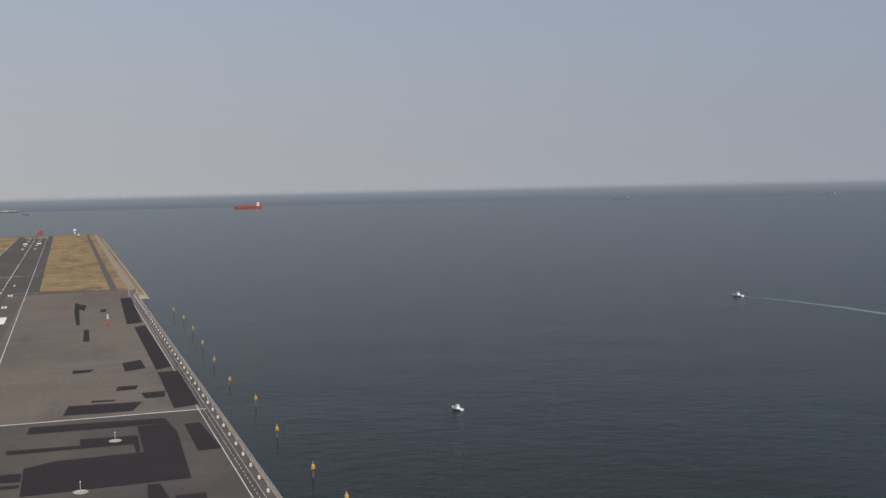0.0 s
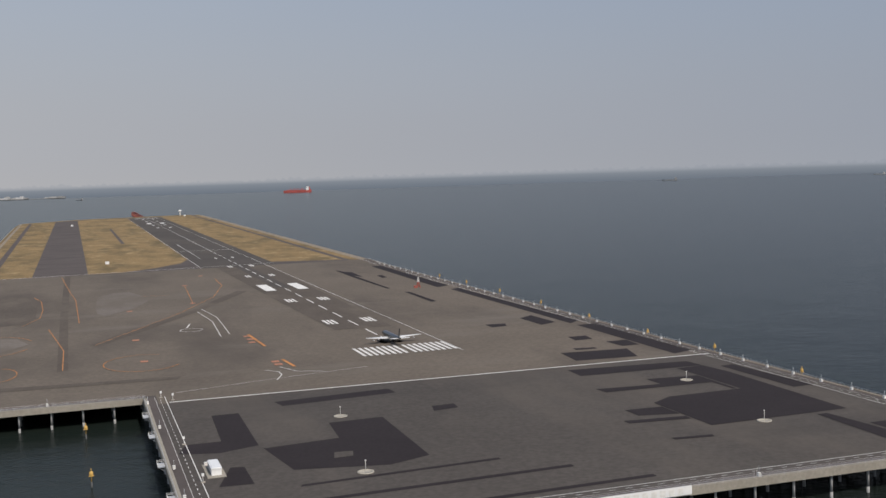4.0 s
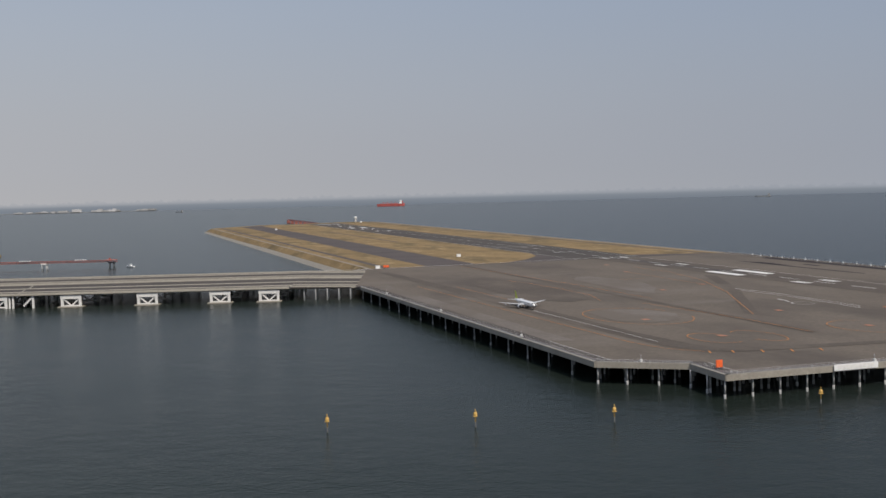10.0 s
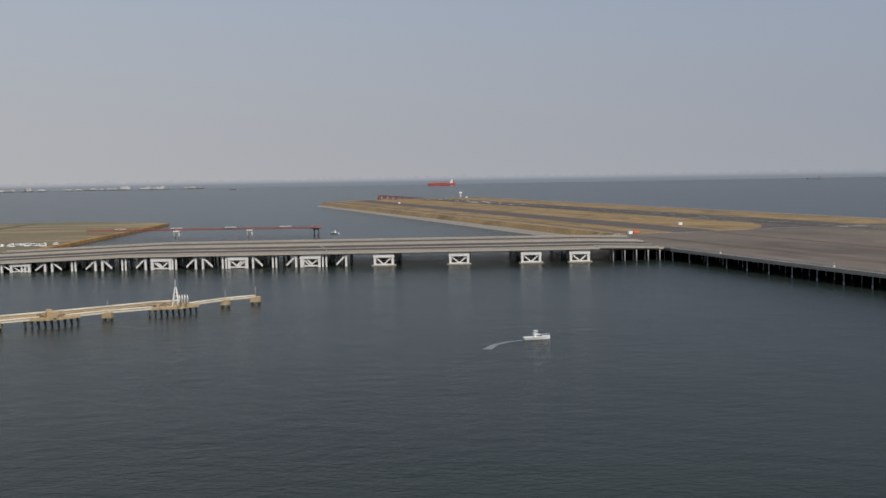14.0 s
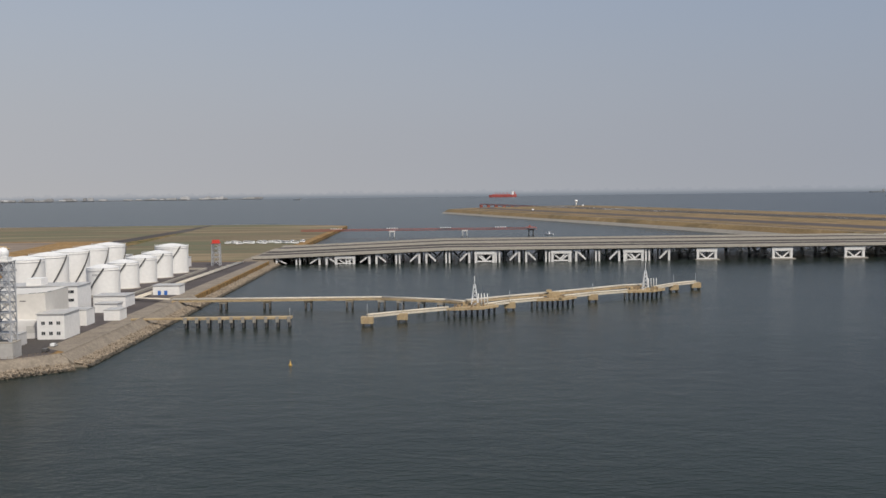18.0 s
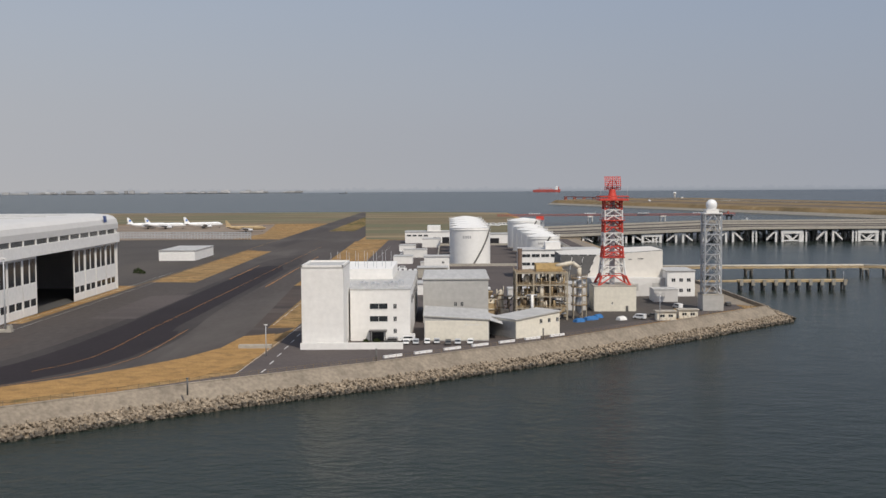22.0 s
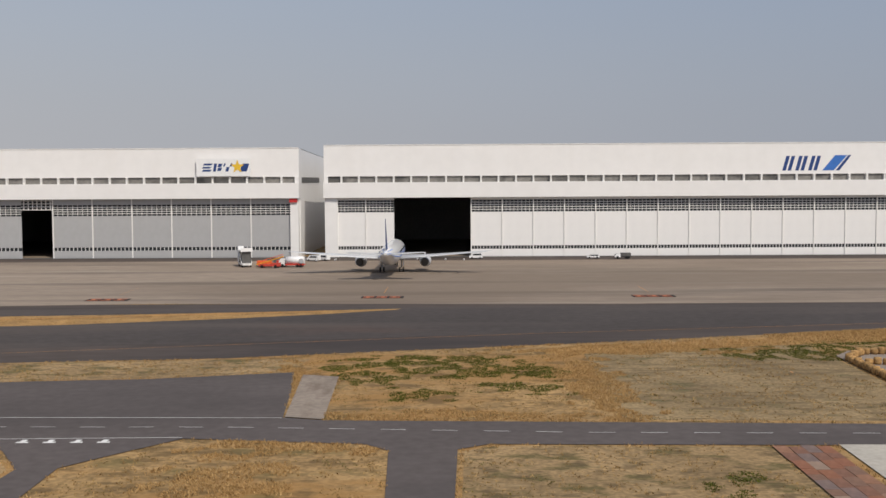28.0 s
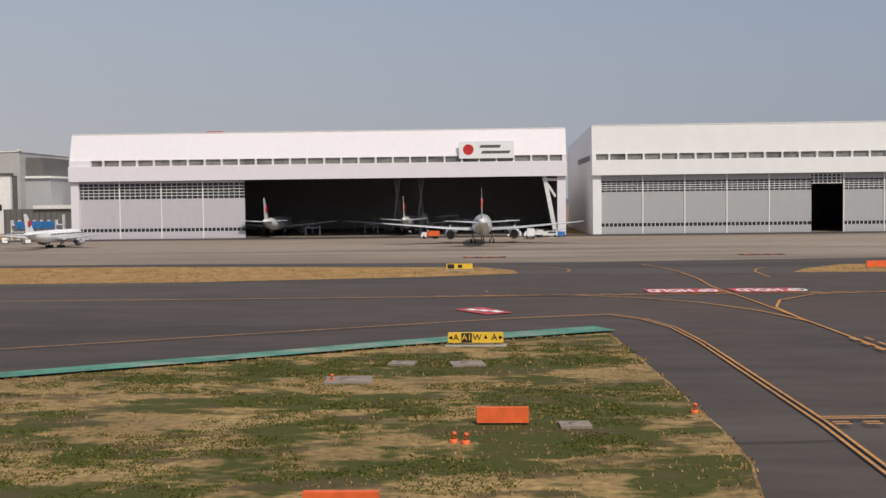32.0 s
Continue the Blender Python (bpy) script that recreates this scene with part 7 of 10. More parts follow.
def house(name, label, x0, x1, y0, y1, h, wall, roof, slope=0.0, category="building", over=0.4, turn=0.0):
    """A shed or block with parapet or sloped roof; front along -y; h is the height of the wall."""
    b = thing(name, label, category, (x0, y0, G + 0.1), turn)
    w, d = x1 - x0, y1 - y0
    part("wall", Geo().add([(0, 0, 0), (w, 0, 0), (w, d, 0), (0, d, 0), (0, 0, h + slope), (w, 0, h), (w, d, h), (0, d, h + slope)], [(0, 1, 5, 4), (1, 2, 6, 5), (2, 3, 7, 6), (3, 0, 4, 7)]), wall, b)
    part("roof", Geo().add([(-over, -over, h + slope), (w + over, -over, h), (w + over, d + over, h), (-over, d + over, h + slope), (-over, -over, h + slope + 0.35), (w + over, -over, h + 0.35), (w + over, d + over, h + 0.35), (-over, d + over, h + slope + 0.35)],
                           [(3, 2, 1, 0), (4, 5, 6, 7), (0, 1, 5, 4), (1, 2, 6, 5), (2, 3, 7, 6), (3, 0, 4, 7)]), roof, b)
    return b


# white office works
b = house("tall_white_block", "tall windowless white tower block by the seawall", -1544.3, -1531.6, 343.5, 366, 24.5, M_WHITE, M_ROOF, over=0.1)
part("parapet", Geo().box(0, 12.7, 0, 0.4, 24.8, 25.4).box(0, 12.7, 22.1, 22.5, 24.8, 25.4).box(0, 0.4, 0, 22.5, 24.8, 25.4).box(12.3, 12.7, 0, 22.5, 24.8, 25.4), M_WHITE, b)
g = Geo()
for i in range(1, 12):
    g.box(i * 12.7 / 12 - 0.02, i * 12.7 / 12 + 0.02, -0.03, 0, 0.3, 24.3)
part("cladding_joints", g, M_WHITE, b)
b = house("long_white_block", "long white works building with ribbed cladding", -1543.8, -1512, 366.3, 446, 15.4, M_WHITE, M_ROOF, over=0.1)
part("roof_house", Geo().box(0, 24, 40, 79.7, 15.75, 19.4), M_WHITE, b)
for k in range(5):
    part("side_downpipe", Geo().box(-0.28, -0.02, 10 + k * 14.6, 10.35 + k * 14.6, 0.3, 15.2), M_GREYCLAD, b)
for x, y, s in ((20, 4, 2.4), (23.5, 5, 1.8), (26, 7, 3.0), (16, 8, 2.2), (28, 14, 2.0), (8, 12, 2.6)):
    part("roof_unit", Geo().at((x, y, 15.75), s, s * 1.3, 1.7).tube((x, y, 17.4), (x, y, 17.9), s * 0.3, s * 0.3, 10), M_STEEL, b)
g = Geo()
for k in range(14):
    g.tube((1.5 + k * 1.65, 44 + (k % 2) * 8, 19.3), (1.5 + k * 1.65, 44 + (k % 2) * 8, 25.2), 0.08, 0.05, 6)
part("roof_poles", g, M_STEEL, b)
g = Geo()
for k in range(5):
    g.box(31.8, 31.95, 8 + k * 14, 14 + k * 14, 10.4, 12.9)
part("side_windows", g, M_GLASS, b)
b = house("white_office", "white three-storey office with a canopied entrance", -1531, -1512, 360, 366.2, 16.2, M_WHITE, M_ROOF, over=0.1)
windows(b, 5.5, 12.5, 0, (6.2, 10.2), 1, 5.6, 1.7)
windows(b, 13.2, 15.2, 0, (2.4, 6.3, 10.3), 1, 1.0, 1.4)
part("door", Geo().box(6.8, 10.6, -0.06, 0.2, 0, 3.0), M_GLASS, b)
part("canopy", Geo().box(6, 11.6, -3.2, 0, 3.2, 3.6).box(6.3, 6.6, -3.0, -2.7, 0, 3.2).box(11.0, 11.3, -3.0, -2.7, 0, 3.2), M_DARKGREY, b)
part("railing", Geo().box(0, 19, 0.1, 0.2, 17.4, 17.5).box(0, 0.1, 0, 6, 17.4, 17.5), M_PALE_STEEL, b)
solo("forecourt_wall", Geo().box(0, 31, 0, 0.8, 0, 2.0), M_WHITE, "low white forecourt wall", "wall", (-1544.6, 341.6, G + 0.1))
# grey sheds
b = house("grey_shed", "large grey metal-clad shed with two small windows", -1508.8, -1485.5, 404, 446, 15.6, M_GREYCLAD, M_ROOF)
windows(b, 10.4, 15, 0, (6.0,), 2, 0.9, 1.5)
part("roof_ridge", Geo().profile([(0, 15.9), (21, 17.2), (42, 15.9)], 0, 23.3), M_ROOF, b)
b = house("pale_shed", "pale grey workshop with a sloped roof", -1507.5, -1487, 358.5, 386, 6.6, M_GREYCLAD, M_ROOF, slope=1.3)
windows(b, 12.5, 18.5, 0, (5.2,), 4, 1.2, 0.7)
part("wall_face", Geo().box(0.2, 20.3, -0.05, 0, 0.3, 6.5), M_BEIGE, b)
part("lean_to_roof", Geo().add([(20.5, 2, 6.4), (25, 2, 5.0), (25, 24, 5.0), (20.5, 24, 6.4)], [(0, 1, 2, 3)]), M_ROOF, b)
# black sheet painted for the shade under the lean-to
part("dark_bay", Geo().box(20.52, 20.7, 3, 23, 0.2, 5.6), M_BLACK, b)
b = house("beige_shed", "beige store with a pale sloped roof by the seawall", -1478.2, -1459.0, 362.6, 374.0, 7.4, M_BEIGE, M_ROOF, slope=-1.5, turn=38)
windows(b, 9, 20, 0, (4.2,), 3, 1.1, 1.3)
part("end_wall", Geo().box(-0.06, 0, 0.2, 13.8, 0.2, 5.4), M_GREYCLAD, b)
b = house("grey_cube", "plain grey plant enclosure", -1457.5, -1446, 441, 453, 10.2, M_EAVE, M_ROOF)
b = house("plinth_building", "cream windowless plinth building under the radar mast", -1443.3, -1427.0, 437, 453, 9.6, M_BEIGE, M_CONC, over=0.05)
part("door", Geo().box(12.2, 13.2, -0.05, 0.1, 0, 2.1), M_DARKGREY, b)
windows(b, 6, 8, 0, (2.8,), 1, 0.5, 0.8)
b = house("plinth_building", "grey plinth building under the radome tower", -1401.2, -1393.2, 437, 446, 6.0, M_GREYCLAD, M_CONC, over=0.05)
b = house("white_annex", "white two-storey annex near the jetty", -1404, -1392, 492, 512, 11, M_WHITE, M_ROOF)
windows(b, 1, 11, 0, (2, 6.5), 3, 1.6, 1.4)
b = house("white_annex", "low white annex with a garage door", -1416, -1404.5, 500, 512, 6.4, M_WHITE, M_ROOF)
b = house("jetty_office", "small white hut with blue doors by the jetty", -1406.5, -1390, 692, 706, 5.6, M_WHITE, M_ROOF)
part("door", Geo().box(3, 5, -0.05, 0.1, 0, 2.6).box(7, 9, -0.05, 0.1, 0, 2.6), M_BLUE, b)
b = house("white_store", "low white pump house", -1421, -1403, 622, 640, 6.2, M_WHITE, M_ROOF)
b = house("white_store", "low white pump house", -1412, -1400, 596, 606, 4.6, M_WHITE, M_ROOF)
b = house("office_block", "white three-storey office with ribbon windows", -1462, -1419.5, 592, 614, 14.6, M_WHITE, M_ROOF)
windows(b, 1, 41, 0, (2.2, 6.6, 11.0), 8, 4.2, 1.5)
part("stair_tower", Geo().box(14, 22, 4, 14, 14.9, 18.6), M_WHITE, b)
b = house("office_block", "white plant office behind the tanks", -1456, -1436, 548, 566, 7.4, M_BEIGE, M_ROOF)
windows(b, 1, 19, 0, (3,), 4, 2.4, 1.4)
b = house("white_station", "white two-storey station with wide garage doors", -1536, -1497, 945, 968, 9.5, M_WHITE, M_ROOF)
part("garage", Geo().box(24, 30, -0.05, 0.1, 0, 5).box(31.5, 37.5, -0.05, 0.1, 0, 5), M_BLACK, b)
part("upper_floor", Geo().box(19, 30, 1, 20, 9.8, 14.5), M_WHITE, b)
windows(b, 1, 20, 0, (5.8,), 4, 3.4, 1.3)
b = house("white_station", "white garage with dark bays behind the tanks", -1468, -1442, 930, 950, 8, M_WHITE, M_ROOF)
# flat black panel stands for the unlit bay
part("garage", Geo().box(2, 11, -0.05, 0.1, 0, 4.6), M_BLACK, b)
b = house("pump_house", "small white cube building beside the tanks", -1513, -1499, 620, 634, 9.6, M_WHITE, M_ROOF)
windows(b, 8, 13, 0, (6,), 1, 1.2, 1.0)
b = house("yard_shed", "low pale yard shed with an open bay", -1516, -1500, 596, 608, 5.2, M_CONC, M_ROOF)
# the open bay is a black sheet on the wall, its shade painted
part("dark_bay", Geo().box(9, 14, -0.05, 0.1, 0.3, 4), M_BLACK, b)
b = house("yard_shed", "pale yard kiosk with steel legs", -1507, -1494, 556, 566, 6, M_WHITE, M_ROOF)
b = house("yard_shed", "small white yard store", -1531, -1519, 470, 484, 9, M_WHITE, M_ROOF)
b = house("yard_shed", "low white yard store", -1528, -1508, 505, 520, 5, M_WHITE, M_ROOF)
for x0, x1, y0, y1, h, m in ((-1534, -1522, 700, 716, 4.5, M_WHITE), (-1530, -1514, 760, 772, 5.2, M_PALE_STEEL), (-1536, -1524, 830, 848, 4.2, M_WHITE), (-1520, -1506, 880, 900, 6.5, M_WHITE), (-1516, -1504, 660, 668, 3.6, M_EAVE), (-1498, -1486, 540, 548, 3.4, M_WHITE), (-1474, -1462, 486, 494, 4.2, M_EAVE),
                            (-1428, -1416, 526, 536, 5.4, M_BEIGE), (-1410, -1398, 540, 552, 7.5, M_WHITE), (-1414, -1404, 470, 480, 5.0, M_EAVE), (-1396, -1388, 560, 572, 5.0, M_WHITE)):
    house("yard_shed", "small pale flat-roofed store in the works yard", x0, x1, y0, y1, h, m, M_ROOF, over=0.15)
b = house("apron_hall", "long low white hall beside the taxiway", -1692, -1668, 742, 800, 6.6, M_WHITE, M_ROOF)
b = house("gate_hut", "low cream gate hut by the seawall", -1424.5, -1417.5, 408, 412, 3.0, M_BEIGE, M_CONC)
windows(b, 0.5, 6.5, 0, (1.2,), 2, 1.6, 0.9)
b = house("gate_hut", "low cream gate hut by the seawall", -1415.5, -1408.5, 413, 417, 3.0, M_BEIGE, M_CONC)
windows(b, 0.5, 6.5, 0, (1.2,), 2, 1.6, 0.9)
# slanted hall
b = thing("slanted_hall", "pale hall with a dark leaning end wall", "building", (-1450, 505, G + 0.1))
for k in range(3):
    u0, u1 = k / 3, (k + 0.96) / 3
    q = [(9 * u0, -4 * u0, 0), (9 * u1, -4 * u1, 0), (1 + 15 * u1, 2 - 6 * u1, 17.6), (1 + 15 * u0, 2 - 6 * u0, 17.6)]
    part("end_panel", Geo().add(q, [(0, 1, 2, 3)]), M_SLATE, b, "dark leaning wall panel")
part("rear_panel", Geo().add([(0, 30, 0), (0, 0.1, 0), (1, 2.1, 17.6), (1, 30, 17.6)], [(0, 1, 2, 3)]), M_SLATE, b)
part("hall_wall", Geo().add([(9.4, -4, 0), (46, -2, 0), (46, -2, 19.6), (16.2, -4, 17.8), (46, 28, 0), (46, 28, 19.6)], [(0, 1, 2, 3), (1, 4, 5, 2)]), M_HALL, b)
part("roof", Geo().add([(1, 2, 17.7), (16.2, -4.2, 17.95), (46.2, -2.2, 19.8), (46.2, 28, 19.8), (1, 30, 17.7)], [(0, 1, 2, 3, 4)]), M_HALL, b)
part("low_wing", Geo().add([(16, -16, 0), (46, -8, 0), (46, -8, 7.6), (12, -16, 8.4), (9, -3, 0), (9, -3, 8.4), (46, 2, 7.6)], [(0, 1, 2, 3), (4, 0, 3, 5), (3, 2, 6, 5)]), M_EAVE, b)
for x0, x1, z0, z1 in ((41, 45, 8, 14.5), (28, 32, 8.2, 14)):
    part("door", Geo().box(x0, x1, -3.55 + (x0 - 9) * 0.05, -3.35 + (x0 - 9) * 0.05, z0, z1), M_GREYCLAD, b)
for k in range(4):
    x = 17.5 + k * 5.2
    part("louvre", Geo().box(x, x + 4.2, -4.0 + (x - 9) * 0.055, -3.6 + (x - 9) * 0.055, 15.0 + 0.25 * k, 15.35 + 0.25 * k), M_DARKGREY, b)
for k in range(4):
    if k != 2:
        g = Geo().add([(25 + k * 5, -13.75 + k * 1.33, 2.5), (28.6 + k * 5, -12.8 + k * 1.33, 2.5), (28.6 + k * 5, -12.8 + k * 1.33, 5.6), (25 + k * 5, -13.75 + k * 1.33, 5.6)], [(0, 1, 2, 3)])
        part("louvre", g, M_GREYCLAD, b)

# process plant
pl = thing("process_plant", "open steel process plant with ochre pipework and vessels", "plant", (-1475, 411, G + 0.1))
COLS = (0, 6.2, 12.2, 18.4)
for x in COLS:
    for y in (0, 8, 16):
        part("column", Geo().box(x - 0.28, x + 0.28, y - 0.28, y + 0.28, 0, 17.6), M_PLANT, pl)
rng = random.Random(8)
LEVELS = (4.4, 8.6, 12.8, 17.2)
for z in LEVELS:
    for y in (0, 8, 16):
        part("floor_beam", Geo().box(-0.4, 18.8, y - 0.2, y + 0.2, z - 0.3, z + 0.15), M_PLANT, pl)
    for x in COLS:
        part("floor_beam", Geo().box(x - 0.2, x + 0.2, 0.3, 15.7, z - 0.28, z + 0.13), M_PLANT, pl)
    part("grating", Geo().box(0.3 if z != 8.6 else 6.4, 18.2, 0.6, 15.6, z + 0.15, z + 0.25), M_RUSTPIPE, pl)
    rl = Geo()
    for h in (0.6, 1.1):
        rl.beam((0, -0.3, z + h), (18.4, -0.3, z + h), 0.08).beam((-0.3, 0, z + h), (-0.3, 16, z + h), 0.08)
    for k in range(13):
        rl.beam((k * 1.53, -0.3, z + 0.15), (k * 1.53, -0.3, z + 1.1), 0.06)
    part("handrail", rl, M_JETTY, pl)
    for k in range(5):
        x, y = rng.uniform(1, 16), rng.uniform(1.5, 12)
        w, d, h = rng.uniform(1.0, 3.0), rng.uniform(1, 3), rng.uniform(0.8, 2.6)
        if z < 17:
            part("machine", Geo().box(x, x + w, y, y + d, z + 0.26, z + 0.26 + h).tube((x + w / 2, y, z + h), (x + w / 2, y + d + 1, z + h + 0.5), 0.3, 0.3, 8), rng.choice((M_RUSTPIPE, M_PIPE, M_DARKGREY, M_JETTY)), pl)
for k in range(3):
    a, b = COLS[k], COLS[k + 1]
    z0, z1 = ((0.2, 4.2), (4.6, 8.4), (8.8, 12.6))[k]
    part("brace", Geo().beam((a, 16, z0), (b, 16, z1), 0.25).beam((b, 16, z0), (a, 16, z1), 0.25), M_PLANT, pl)
for x, y, r, z0, z1, m in ((3, 5, 1.3, 4.8, 8.2, M_RUSTPIPE), (9.2, 1.2, 0.8, 4.0, 12.4, M_PIPE), (15, 4, 1.6, 0, 4, M_STEEL), (15, 10, 1.5, 8.8, 12.2, M_RUSTPIPE), (9, 10, 1.8, 0, 4.2, M_PIPE), (3, 10, 1.5, 0, 4, M_RUSTPIPE), (4, 4, 1.2, 13.0, 16.4, M_PIPE)):
    part("vessel", Geo().lathe([(0.1, z0), (r, z0 + 0.5), (r, z1 - 0.6), (r * 0.5, z1), (0.05, z1 + 0.1)], 16, (x, y)), m, pl)
for dx in (0,):
    part("chimney", Geo().lathe([(0.85, 8), (0.85, 25.6), (0.7, 25.6)], 14, (1.8 + dx, 9)), M_STACK, pl, "tall rust-brown chimney")
part("roof_box", Geo().profile([(3, 17.5), (3, 18.4), (8, 20.0), (13, 20.0), (13, 17.5)], 7.5, 17), M_OCHRE, pl, "ochre sheet roof hood")
part("duct", Geo().tube((15, 6, 19.2), (21, 6, 20.4), 0.8, 0.8, 12).tube((21, 6, 20.4), (23.4, 5, 18.6), 0.8, 0.8, 12).tube((23.4, 5, 18.6), (23.4, 5, 15), 0.8, 0.8, 12), M_PIPE, pl, "pale bent duct")
# round vessel with ring galleries beside the frame
part("tower_vessel", Geo().lathe([(0.1, 1.5), (1.4, 3), (1.4, 7.6), (1.0, 8.2), (1.0, 15), (0.3, 15.6)], 18, (23.2, 4)), M_STEEL, pl)
for z in (5.0, 8.4, 11.6, 14.8):
    part("ring_gallery", Geo().lathe([(1.5, z), (3.0, z), (3.0, z + 0.2), (1.5, z + 0.2)], 18, (23.2, 4)), M_RUSTPIPE, pl)
    g = Geo()
    for k in range(18):
        a, b = k * 0.349, (k + 1) * 0.349
        g.beam((23.2 + 2.95 * math.cos(a), 4 + 2.95 * math.sin(a), z + 1.1), (23.2 + 2.95 * math.cos(b), 4 + 2.95 * math.sin(b), z + 1.1), 0.07)
        g.beam((23.2 + 2.95 * math.cos(a), 4 + 2.95 * math.sin(a), z + 0.2), (23.2 + 2.95 * math.cos(a), 4 + 2.95 * math.sin(a), z + 1.1), 0.06)
    part("ring_rail", g, M_JETTY, pl)
for a in range(5):
    q = a * 1.257
    part("leg", Geo().beam((23.2 + 2.7 * math.cos(q), 4 + 2.7 * math.sin(q), 0), (23.2 + 2.7 * math.cos(q), 4 + 2.7 * math.sin(q), 14.8), 0.3), M_PLANT, pl)
for k in range(210):
    x, y, z = rng.uniform(0, 18), rng.uniform(-0.5, 15) * (0.3 if k % 2 else 1), rng.uniform(0.5, 15)
    d = rng.choice(((1, 0, 0), (0, 1, 0), (0, 0, 1), (0, 0, 1)))
    l = rng.uniform(1.5, 5)
    q = (min(19.5, x + d[0] * l), y + d[1] * l, min(16.8, z + d[2] * l))
    part("pipe", Geo().tube((x, y, z), q, rng.uniform(0.1, 0.32), None, 7), rng.choice((M_RUSTPIPE, M_PIPE, M_JETTY, M_PLANT, M_STEEL)), pl)
part("riser", Geo().tube((5.6, -0.9, 0.2), (5.6, -0.9, 9.4), 0.55, 0.55, 10), M_PALE_STEEL, pl, "pale upright riser pipe")
part("stair", Geo().beam((13.5, -0.8, 0.3), (17.5, -0.8, 4.4), 0.2, 0.8).beam((13.5, -0.8, 1.3), (17.5, -0.8, 5.4), 0.07), M_JETTY, pl)
for k in range(2):
    part("stair", Geo().beam((1 + k * 6, 16.6, 4.5 + k * 4.2), (5 + k * 6, 16.6, 8.7 + k * 4.2), 0.2, 0.8), M_JETTY, pl)
an = thing("process_plant", "low ochre process plant with frames and ducts", "plant", (-1492, 424, G + 0.1))
fr = Geo()
for x in (0, 5, 10, 15):
    for y in (0, 9):
        fr.box(x - 0.2, x + 0.2, y - 0.2, y + 0.2, 0, 10 - 0.25 * x)
for z in (3.2, 6.2):
    fr.box(0, 15, -0.15, 0.15, z, z + 0.3).box(0, 15, 8.85, 9.15, z, z + 0.3)
part("frame", fr, M_RUSTPIPE, an)
for x, y, r, h in ((3, 4, 1.4, 8), (8, 5, 1.7, 6), (12, 3, 1.2, 9)):
    part("vessel", Geo().lathe([(r, 0.2), (r, h), (0.1, h + 0.8)], 14, (x, y)), M_PIPE, an)
part("hopper", Geo().add([(4, 1, 9), (9, 1, 9), (9, 6, 9), (4, 6, 9), (6, 3, 5), (7, 3, 5), (7, 4, 5), (6, 4, 5)], [(0, 1, 2, 3), (0, 4, 5, 1), (1, 5, 6, 2), (2, 6, 7, 3), (3, 7, 4, 0)]), M_JETTY, an)

for k in range(45):
    x, y, z = rng.uniform(-1, 16), rng.uniform(-2, 10), rng.uniform(0.5, 8)
    d = rng.choice(((1, 0, 0), (0, 1, 0), (0, 0, 1), (0.7, 0, 0.7)))
    l = rng.uniform(1.5, 6)
    part("pipe", Geo().tube((x, y, z), (x + d[0] * l, y + d[1] * l, min(10.5, z + d[2] * l)), rng.uniform(0.12, 0.4), None, 7), rng.choice((M_RUSTPIPE, M_PIPE, M_JETTY, M_DARKGREY)), an)
for k in range(6):
    part("machine", Geo().at((rng.uniform(0, 15), rng.uniform(0, 8), 0.02), rng.uniform(1.5, 4), rng.uniform(1.5, 3), rng.uniform(1.5, 5)), rng.choice((M_RUSTPIPE, M_PIPE, M_JETTY)), an)


# ---- lattice towers ----
def lattice(g, w0, w1, z0, z1, n, t=0.32, brace=True):
    """Four legs with crossed braces; returns nothing, adds to g."""
    def cnr(k, f):
        w = (w0 + (w1 - w0) * f) / 2
        return Vector((w * (1, 1, -1, -1)[k % 4], w * (-1, 1, 1, -1)[k % 4], z0 + (z1 - z0) * f))
    for k in range(4):
        g.beam(cnr(k, 0), cnr(k, 1), t * 1.5)
        for i in range(n):
            f0, f1 = i / n, (i + 1) / n
            g.beam(cnr(k, f1), cnr(k + 1, f1), t)
            g.beam(cnr(k, f0), (cnr(k, f1) + cnr(k + 1, f1)) / 2, t)
            g.beam(cnr(k + 1, f0), (cnr(k, f1) + cnr(k + 1, f1)) / 2, t)
    return g


tw = thing("radar_tower", "red and white lattice radar mast on a cream plinth", "radar tower", (-1435.2, 445, 13.6 + 0.1))
zs = [0, 4.0, 10.8, 15.3, 20.6, 25.2, 29.6, 33.2]
ws = [12.5, 9.2, 7.6, 7.2, 6.9, 6.7, 6.6, 6.6]
for i in range(7):
    part("lattice_section", lattice(Geo(), ws[i], ws[i + 1], zs[i], zs[i + 1], 1 if i in (0,) else 2, 0.36), (M_RED, M_PALE_STEEL)[i % 2], tw)
for z in (10.9, 25.3):
    part("gallery", Geo().box(-4.4, 4.4, -4.4, 4.4, z, z + 0.35).box(-4.4, 4.4, -4.45, -4.35, z + 1.1, z + 1.25).box(-4.4, 4.4, 4.35, 4.45, z + 1.1, z + 1.25).box(-4.45, -4.35, -4.4, 4.4, z + 1.1, z + 1.25), M_RED, tw)
part("ladder_shaft", Geo().box(-0.9, 0.9, -0.9, 0.9, 0, 33), M_STEEL, tw)
part("platform", Geo().box(-5.6, 5.6, -5.6, 5.6, 33.2, 33.9).box(-5.6, 5.6, -5.65, -5.5, 34.6, 35.0).box(-5.6, 5.6, 5.5, 5.65, 34.6, 35.0).box(-5.65, -5.5, -5.6, 5.6, 34.6, 35.0).box(5.5, 5.65, -5.6, 5.6, 34.6, 35.0), M_RED, tw)
part("turning_gear", Geo().lathe([(2.0, 33.9), (1.4, 36.2), (1.2, 37.6)], 14), M_RED, tw)
